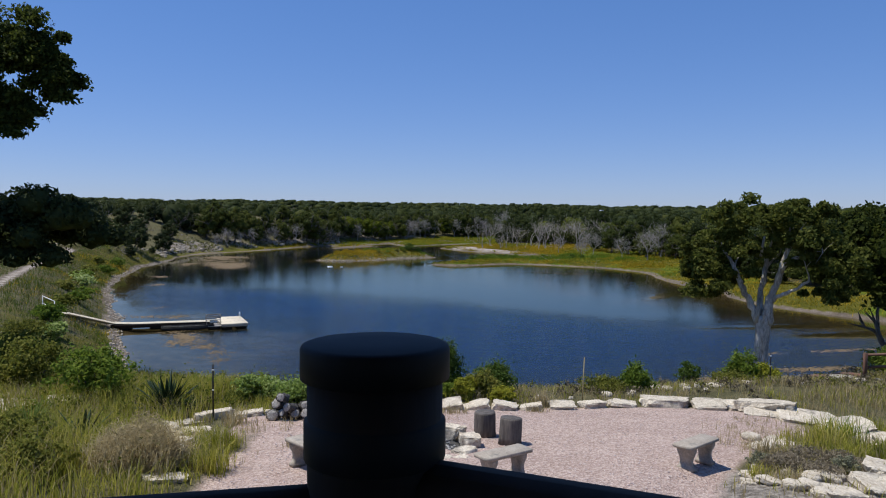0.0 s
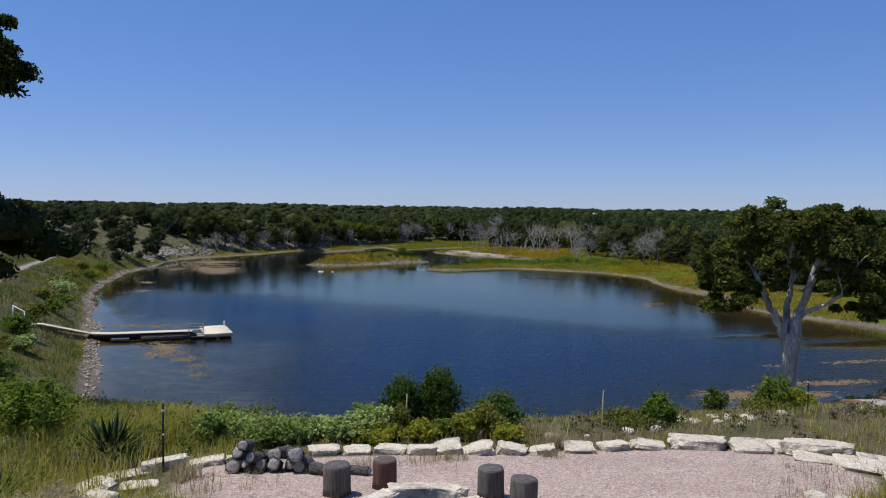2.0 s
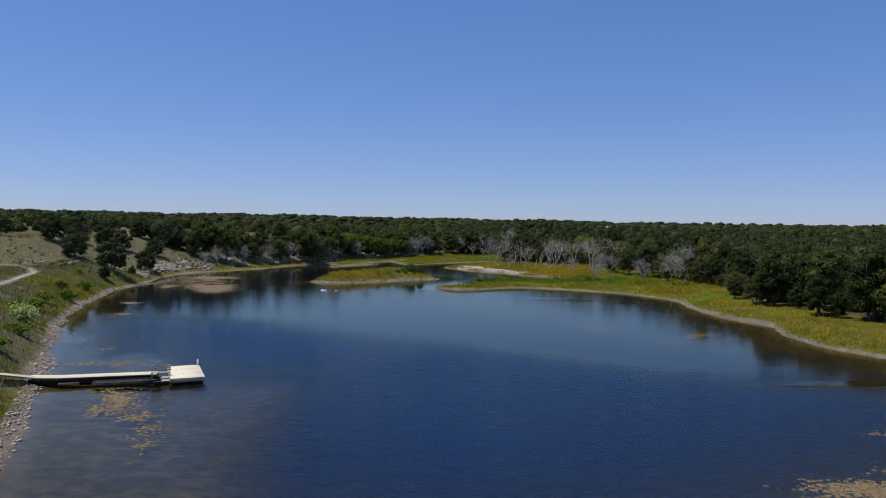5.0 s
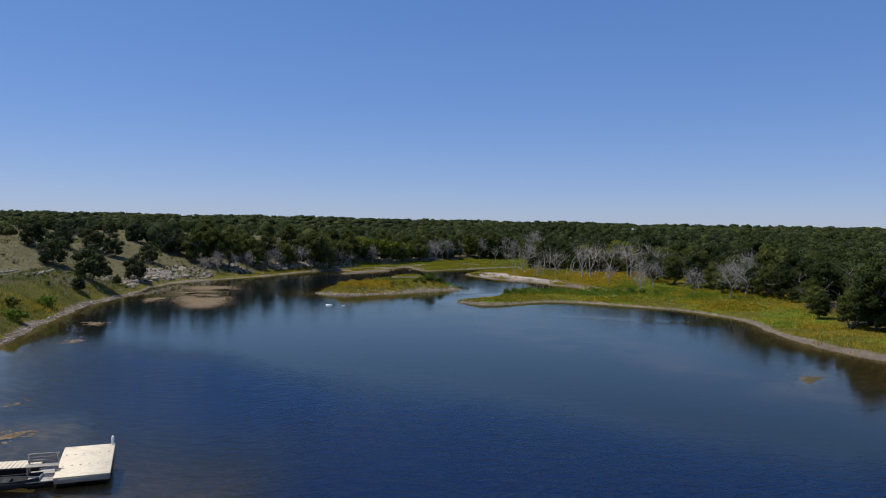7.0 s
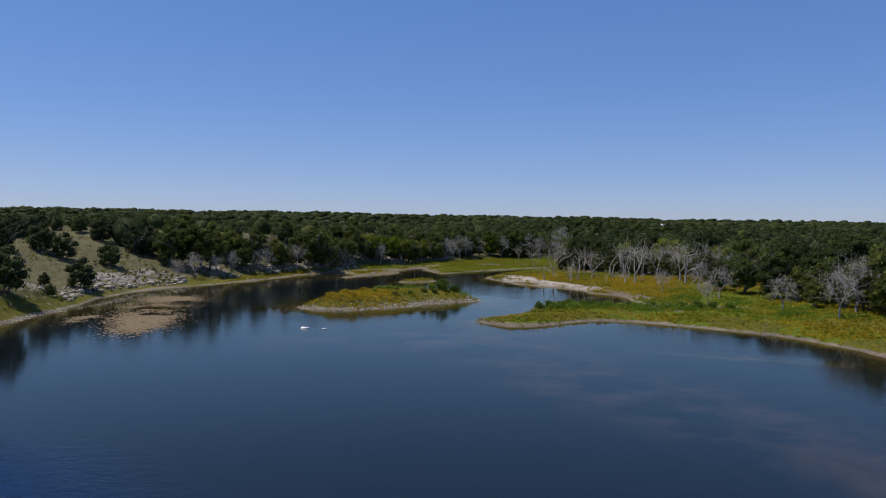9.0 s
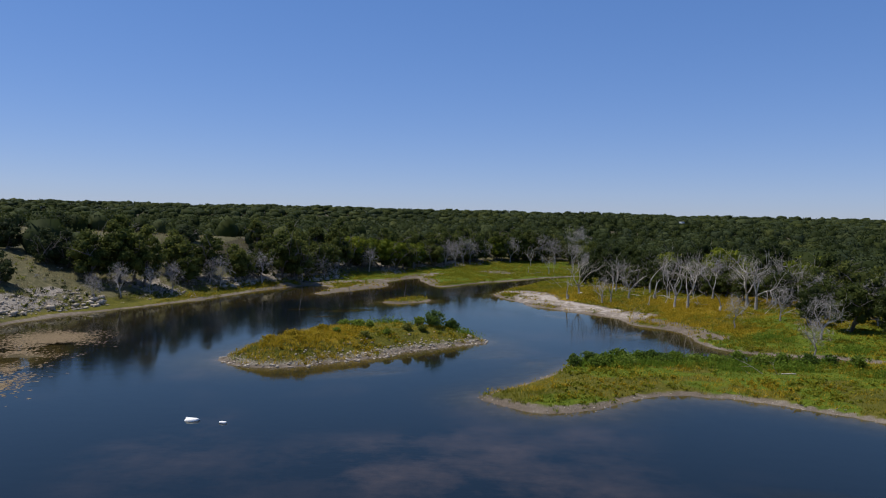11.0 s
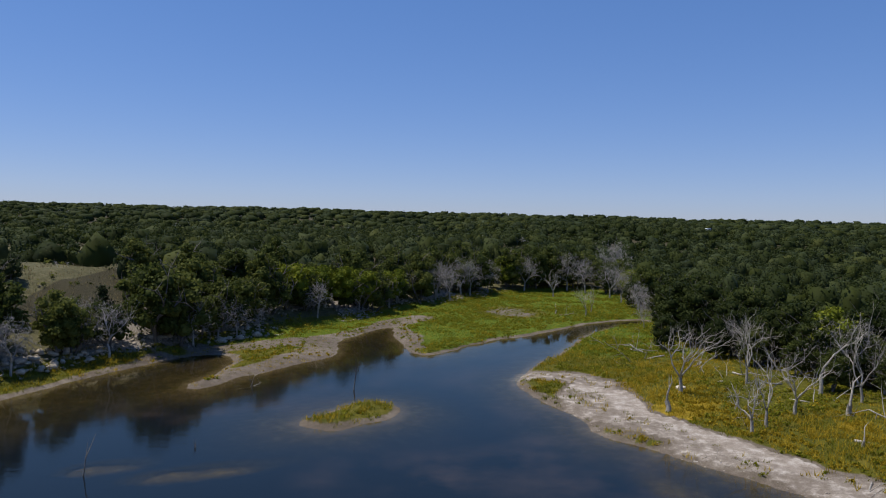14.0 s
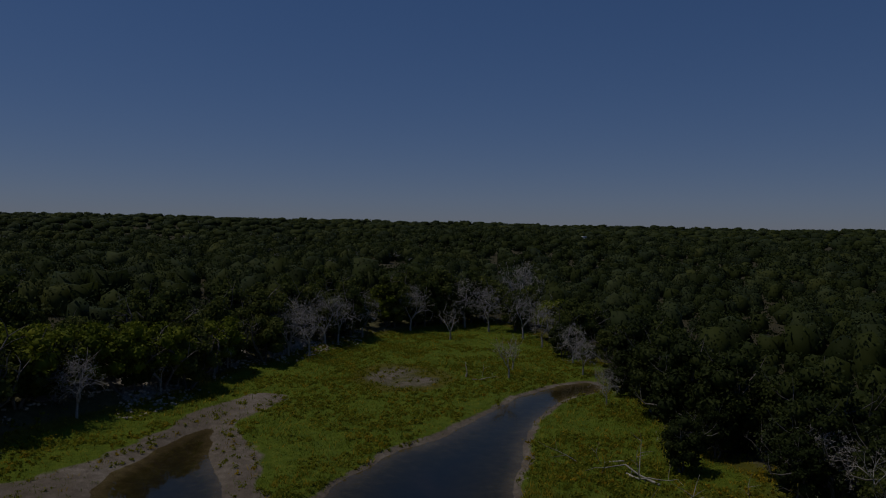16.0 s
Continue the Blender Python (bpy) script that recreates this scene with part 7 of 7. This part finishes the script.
def meadow():
    rng, q, d = sown((-58, 48), (52, 350), 215000, 301)
    cover, more = covers(q, d)
    grow = (d > 0.4) & (rng.uniform(size=len(q)) < cover[:, 2] * (1 - cover[:, 1]) * (1 - 0.6 * more[:, 1]))
    q, d, more = q[grow], d[grow], more[grow]
    z = land(q, d)
    tint = fractal(q[:, 0], q[:, 1], 12.0, 91)
    east = smooth(-2, 8, q[:, 0]) * smooth(180, 200, q[:, 1]) * smooth(250, 236, q[:, 1])
    isle = np.hypot((q[:, 0] + 17) / 15, (q[:, 1] - 172) / 15) < 1.15
    gold = rng.uniform(size=len(q)) < np.clip(0.10 + 0.75 * more[:, 0] + 0.5 * smooth(0.5, 0.66, fractal(q[:, 0], q[:, 1], 7.0, 92)) * (q[:, 1] < 250) + 0.32 * east * smooth(0.4, 0.6, tint) + 0.7 * (isle & (q[:, 0] < -13)) * smooth(0.3, 0.5, tint), 0, 0.9)
    grass, weeds = Build(), Build()
    n = ~gold
    tall = 0.22 + 0.3 * smooth(0.35, 0.7, tint)
    rich = rng.uniform(size=len(q)) < smooth(0.8, 0.95, cover[grow][:, 2])
    many = np.where((q[:, 1] > 138) & (q[:, 1] < 262), 9, 4)
    def grown(on, up, width):
        k = np.repeat(np.flatnonzero(on), many[on])
        p = np.column_stack([q[k] + rng.normal(size=(len(k), 2)) * 0.22, z[k] - 0.03])
        return p, tall[k] * up, width, 1.3, False

    grass.blades(*grown(n & ~rich, 0.8, 0.08))
    fresh = Build()
    fresh.blades(*grown(n & rich, 0.6, 0.09))
    stuff("fresh_grass", fresh, FRESHBLADE, "fresh bright green grass on the flat meadow", "grass")
    weeds.blades(*grown(gold, 1.25, 0.07))
    stuff("meadow_grass", grass, MEADOWBLADE, "bright yellow-green meadow grass along the shore", "grass")
    stuff("golden_weeds", weeds, GOLDBLADE, "golden flowering weeds among the dead trees", "weeds")
    # low leafy mounds
    near = np.flatnonzero((q[:, 1] > 138) & (q[:, 1] < 335) & (q[:, 0] > -50) & (fractal(q[:, 0], q[:, 1], 4.0, 93) > 0.47))
    pick = rng.permutation(near)[:10500]
    for name, on, m, words in (("leafy_weeds", pick[~gold[pick]], LEAFWEED, "low mounds of leafy weeds in the meadow"), ("flowering_weeds", pick[gold[pick]], GOLDBLADE, "low mounds of golden flowering weeds")):
        b = Build()
        c = np.column_stack([q[on], z[on] + 0.12])
        leafy(b, c, 0.40, 16, 0.15, rng, 0.65, 0.0, 1.5)
        stuff(name, b, m, words, "weeds")
    # clumps of taller reeds
    spots = [(6, 164), (9, 165.5), (12, 166.5), (15, 166.5), (18, 166), (21, 166), (24, 166.5), (28, 166), (10, 163), (14, 163.5), (19, 162.5), (25, 163), (-7.5, 180), (-8.6, 181), (-16, 180.5), (30, 182), (36, 176), (40, 165), (32, 160), (36, 155)]
    base = np.vstack([np.array(p) + rng.normal(size=(60, 2)) * np.array([1.3, 0.8]) for p in spots])
    dd = lake_distance(base)
    base, dd = base[dd > 0.3], dd[dd > 0.3]
    reeds = Build()
    zz = land(base, dd)
    reeds.blades(tufted(base, zz, rng, 9, 0.22), 0.75, 0.06, 0.9, False)
    reeds.cards(tufted(base, zz + 0.5, rng, 3, 0.3) + rng.normal(size=(len(base) * 3, 3)) * np.array([0, 0, 0.22]), 0.13, 0.0, 2.4)
    stuff("reeds", reeds, REED, "dark green reeds and leafy weeds in clumps", "reeds")


meadow()


def scrub(rng):
    """Low leafy growth between the grass on the near slopes."""
    for name, m, lo, hi, count, up, words in (("slope_scrub", OLIVELEAF, (-17, 10), (-4.7, 33), 300, 0.4, "olive leafy scrub growing through the grass on the slope"), ("slope_weeds", SHRUBLEAF, (-16, 9.5), (-5.0, 31), 110, 0.35, "bright green leafy weeds on the slope"),
                                              ("bank_scrub", OLIVELEAF, (1.5, 17.9), (19, 27), 130, 0.16, "low olive scrub on the dry bank"), ("bank_weeds", GREYTWIG, (1.5, 17.6), (19, 26), 150, 0.18, "low grey-brown scrub on the dry bank")):
        q = rng.uniform(lo, hi, (count, 2))
        d = lake_distance(q)
        on = (d > 0.8) & (fractal(q[:, 0], q[:, 1], 2.6, 110 + len(name)) > 0.44) & (outside(q, PATIO) > 0.7)
        q, d = q[on], d[on]
        b = Build()
        z = land(q, d)
        for k in range(3):
            c = np.column_stack([q + rng.normal(size=q.shape) * 0.25, z + up * rng.uniform(0.15, 1.0, len(q))])
            leafy(b, c, 0.26 if up > 0.3 else 0.2, 46, 0.045, rng, 0.9)
        stuff(name, b, m, words, "scrub")


def bank_grass():
    rng, q, d = sown((-24, 6.5), (22, 33), 58000, 311)
    cover, more = covers(q, d)
    x, y = q.T
    ok = (d > 0.4) & (cover[:, 0] < 0.25) & ~((y < 9) & (np.abs(x) < 5.2))
    q, d = q[ok], d[ok]
    x, y = q.T
    z = land(q, d)
    west = smooth(-3.0, -4.5, x)
    dry = rng.uniform(size=len(q)) < np.where(west > 0.5, 0.10 + 0.3 * (fractal(x, y, 3.0, 95) > 0.58), 0.78)
    tall = np.where(west > 0.5, 0.34 + 0.5 * fractal(x, y, 4.0, 96) + 0.15 * smooth(14, 10, y), 0.10 + 0.34 * fractal(x, y, 2.0, 97))
    tall = np.where((x > -5.6) & (x < -3.4) & (y > 9.5), tall * 0.45, tall)
    tall = np.where((y > 15.5) & (y < 17.2) & (x > -4) & (x < 7.5), tall * 0.5, tall)
    a, b = Build(), Build()
    thin = rng.uniform(size=len(q)) < np.where(west > 0.5, 1.0, 0.35 + 0.6 * smooth(0.38, 0.56, fractal(x, y, 1.6, 94)))
    a.blades(tufted(q[~dry & thin], z[~dry & thin], rng, 5, 0.09), np.repeat(tall[~dry & thin], 5), 0.018, 0.8)
    b.blades(tufted(q[dry & thin], z[dry & thin], rng, 4, 0.07), np.repeat(tall[dry & thin] * 0.95, 4), 0.014, 0.8)
    # a few dry tufts in the gravel
    p = np.vstack([np.array(c) + rng.normal(size=(40, 2)) * s for c, s in (((-3.7, 14.2), 0.5), ((-4.2, 13.2), 0.45), ((-3.3, 15.2), 0.35), ((-0.3, 15.8), 0.3), ((0.2, 15.9), 0.2), ((-1.3, 15.3), 0.25), ((6.2, 13.9), 0.4), ((6.9, 15.0), 0.4), ((-2.6, 12.4), 0.12), ((2.1, 16.3), 0.12), ((5.6, 13.0), 0.3), ((-3.9, 11.8), 0.3))])
    b.blades(tufted(p, land(p), rng, 4, 0.05), 0.2, 0.01, 0.9)
    stuff("tall_grass", a, TALLGRASS, "tall yellow-green grass on the slope by the terrace", "grass")
    stuff("dry_grass", b, DRYGRASS, "dry tan grass on the bank and terrace edge", "grass")
    scrub(rng)
    rng, q, d = sown((-78, 33), (-13, 165), 60000, 312)
    cover, more = covers(q, d)
    ok = (d > 0.8) & (d < 16) & (cover[:, 1] < 0.4)
    q, d = q[ok], d[ok]
    z = land(q, d)
    t = fractal(q[:, 0], q[:, 1], 6.0, 98)
    g, k = Build(), rng.uniform(size=len(q)) < smooth(0.35, 0.6, t) * 0.6 + 0.1
    old = ~k & (rng.uniform(size=len(q)) < 0.55)
    straw = Build()
    straw.blades(tufted(q[old], z[old], rng, 4, 0.2), np.repeat(0.2 + 0.35 * t[old], 4), 0.04, 1.0, False)
    stuff("dam_straw", straw, STRAW, "dry brown grass on the dam's bank", "grass")
    young = ~k & ~old
    g.blades(tufted(q[young], z[young], rng, 3, 0.16), np.repeat(0.25 + 0.4 * t[young], 3), 0.05, 0.9, False)
    stuff("dam_grass", g, DAMGRASS, "rough green grass on the dam's bank", "grass")
    h = Build()
    h.blades(tufted(q[k], z[k], rng, 4, 0.16), np.repeat(0.25 + 0.35 * t[k], 4), 0.045, 0.7, False)
    stuff("dam_weeds", h, DAMWEED, "dark green weeds on the dam's bank", "weeds")


bank_grass()


def glade_tufts():
    rng = np.random.default_rng(315)
    q = rng.uniform((-112, 132), (-38, 268), (5200, 2))
    o, d = outside(q, OPEN), lake_distance(q)
    on = (d > 1.5) & (o > -3.5) & (o < 34) & (fractal(q[:, 0], q[:, 1], 7.0, 89) > 0.47) & (rng.uniform(size=len(q)) < np.where(o < 4, 0.9, 0.35))
    q, d = q[on], d[on]
    z = land(q, d)
    pick = rng.uniform(size=len(q))
    for name, m, lo, hi, words in (("hillside_scrub", OLIVELEAF, 0.0, 0.4, "low olive scrub on the rocky hillside"), ("hillside_juniper", JUNIPER, 0.4, 0.75, "low dark juniper scrub on the rocky hillside"), ("hillside_brush", TWIGS, 0.75, 1.0, "low grey brush on the rocky hillside")):
        k = (pick >= lo) & (pick < hi)
        b = Build()
        up = rng.uniform(0.2, 0.9, k.sum())
        c = np.column_stack([q[k], z[k] + up * 0.5])
        leafy(b, c, 0.55, 34, 0.17 if m is not TWIGS else 0.05, rng, 0.75, 0.0, 1.5 if m is not TWIGS else 7.0)
        stuff(name, b, m, words, "scrub")
    rng, q, d = sown((-170, 90), (-56, 330), 26000, 314)
    ok = (outside(q, OPEN) > -3) & (fractal(q[:, 0], q[:, 1], 8.0, 88) > 0.46) & (d > 3)
    q, d = q[ok], d[ok]
    b = Build()
    b.blades(tufted(q, land(q, d), rng, 3, 0.25), 0.5, 0.10, 0.8, False)
    stuff("glade_grass", b, STRAW, "dry tufts of grass in the open glade", "grass")


glade_tufts()


def pebbles(name, q, z, sizes, material, label, seed, sink=0.25):
    rng = np.random.default_rng(seed)
    t = (1 + 5 ** 0.5) / 2
    v = np.array([(-1, t, 0), (1, t, 0), (-1, -t, 0), (1, -t, 0), (0, -1, t), (0, 1, t), (0, -1, -t), (0, 1, -t), (t, 0, -1), (t, 0, 1), (-t, 0, -1), (-t, 0, 1)]) / math.hypot(1, t)
    f = np.array([(0, 11, 5), (0, 5, 1), (0, 1, 7), (0, 7, 10), (0, 10, 11), (1, 5, 9), (5, 11, 4), (11, 10, 2), (10, 7, 6), (7, 1, 8), (3, 9, 4), (3, 4, 2), (3, 2, 6), (3, 6, 8), (3, 8, 9), (4, 9, 5), (2, 4, 11), (6, 2, 10), (8, 6, 7), (9, 8, 1)])
    n = len(q)
    p = v[None] * rng.uniform(0.7, 1.15, (n, 12, 1)) * (np.stack([np.ones(n), rng.uniform(0.6, 1, n), rng.uniform(0.4, 0.75, n)], 1) * np.asarray(sizes)[:, None] * 0.5)[:, None]
    a = rng.uniform(0, 6.28, n)
    ca, sa = np.cos(a)[:, None], np.sin(a)[:, None]
    p = np.stack([p[..., 0] * ca - p[..., 1] * sa, p[..., 0] * sa + p[..., 1] * ca, p[..., 2]], -1)
    p += np.column_stack([q, z + np.asarray(sizes) * sink * 0.5])[:, None]
    b = Build().add(p.reshape(-1, 3), (np.arange(n)[:, None, None] * 12 + f[None]).reshape(-1, 3))
    return stuff(name, b, material, label, "stones")


def loose_stones():
    rng, q, d = sown((-66, 33), (-12, 158), 90000, 321)
    on = (np.abs(d - 0.2) < 0.2 + 0.5 * wave(q[:, 0], q[:, 1], 6, 99)) & (rng.uniform(size=len(q)) < 0.8)
    pebbles("shore_riprap", q[on], np.maximum(land(q[on], d[on]), -0.05), rng.uniform(0.07, 0.32, on.sum()), GREYROCK, "band of pale broken rock along the waterline", 1)
    rng, q, d = sown((-34, 155), (0, 188), 16000, 322)
    isle = np.hypot((q[:, 0] + 17) / 15, (q[:, 1] - 172) / 15) < 1.15
    on = isle & (d > -0.3) & (d < 3.5) & (rng.uniform(size=len(q)) < np.where(d < 2.2, 0.6, 0.2))
    pebbles("island_stones", q[on], np.maximum(land(q[on], d[on]), -0.03), 0.05 + 0.4 * rng.uniform(size=on.sum()) ** 2.2, PALEROCK, "pale stones round the island's edge", 2)
    rng, q, d = sown((-76, 150), (-8, 335), 60000, 323)
    cover, more = covers(q, d)
    o = -outside(q, OPEN)
    on = (d > 2.0 + 2.0 * smooth(205, 225, q[:, 1])) & (o < 4) & (o > -3) & (rng.uniform(size=len(q)) < 0.75 * smooth(-7, -2, o)) & (fractal(q[:, 0], q[:, 1], 6.0, 43) > 0.42)
    pebbles("crag_stones", q[on], land(q[on], d[on]), rng.uniform(0.3, 1.0, on.sum()) ** 2.2 * 0.7, GREYROCK, "pale broken rocks under the trees", 3)
    rng, q, d = sown((-76, 160), (-40, 262), 7000, 326)
    o = outside(q, OPEN)
    on = (d > 2.2 + 2.0 * smooth(205, 225, q[:, 1])) & (o > -4) & (o < 3) & (fractal(q[:, 0], q[:, 1], 9.0, 47) > 0.42) & (rng.uniform(size=len(q)) < smooth(3, -2, o))
    pebbles("bank_boulders", q[on], land(q[on], d[on]), 0.25 + 1.3 * rng.uniform(size=on.sum()) ** 2.6, PALEROCK, "tumbled white boulders on the rocky west bank", 6, 0.4)
    rng, q, d = sown((-6, 140), (50, 260), 26000, 324)
    on = (d > -0.2) & (d < 1.3) & (rng.uniform(size=len(q)) < np.where((q[:, 0] < 3) & (q[:, 1] < 160), 0.9, 0.35))
    pebbles("beach_stones", q[on], np.maximum(land(q[on], d[on]), -0.02), rng.uniform(0.05, 0.2, on.sum()), GREYROCK, "small pale stones along the muddy shore", 4)
    rng = np.random.default_rng(325)
    q = rng.uniform((-5, 8.5), (8.2, 17.2), (4200, 2))
    q = q[outside(q, PATIO) < 0.1]
    pebbles("gravel_chips", q, land(q), rng.uniform(0.012, 0.05, len(q)), GRAVELCHIP, "loose pink and white gravel chips on the terrace", 5)


GRAVELCHIP = surface("gravel_chip", (0.34, 0.25, 0.23), (0.68, 0.58, 0.54), 30.0, 0.9, 0.0, 0.01, local=False)
loose_stones()
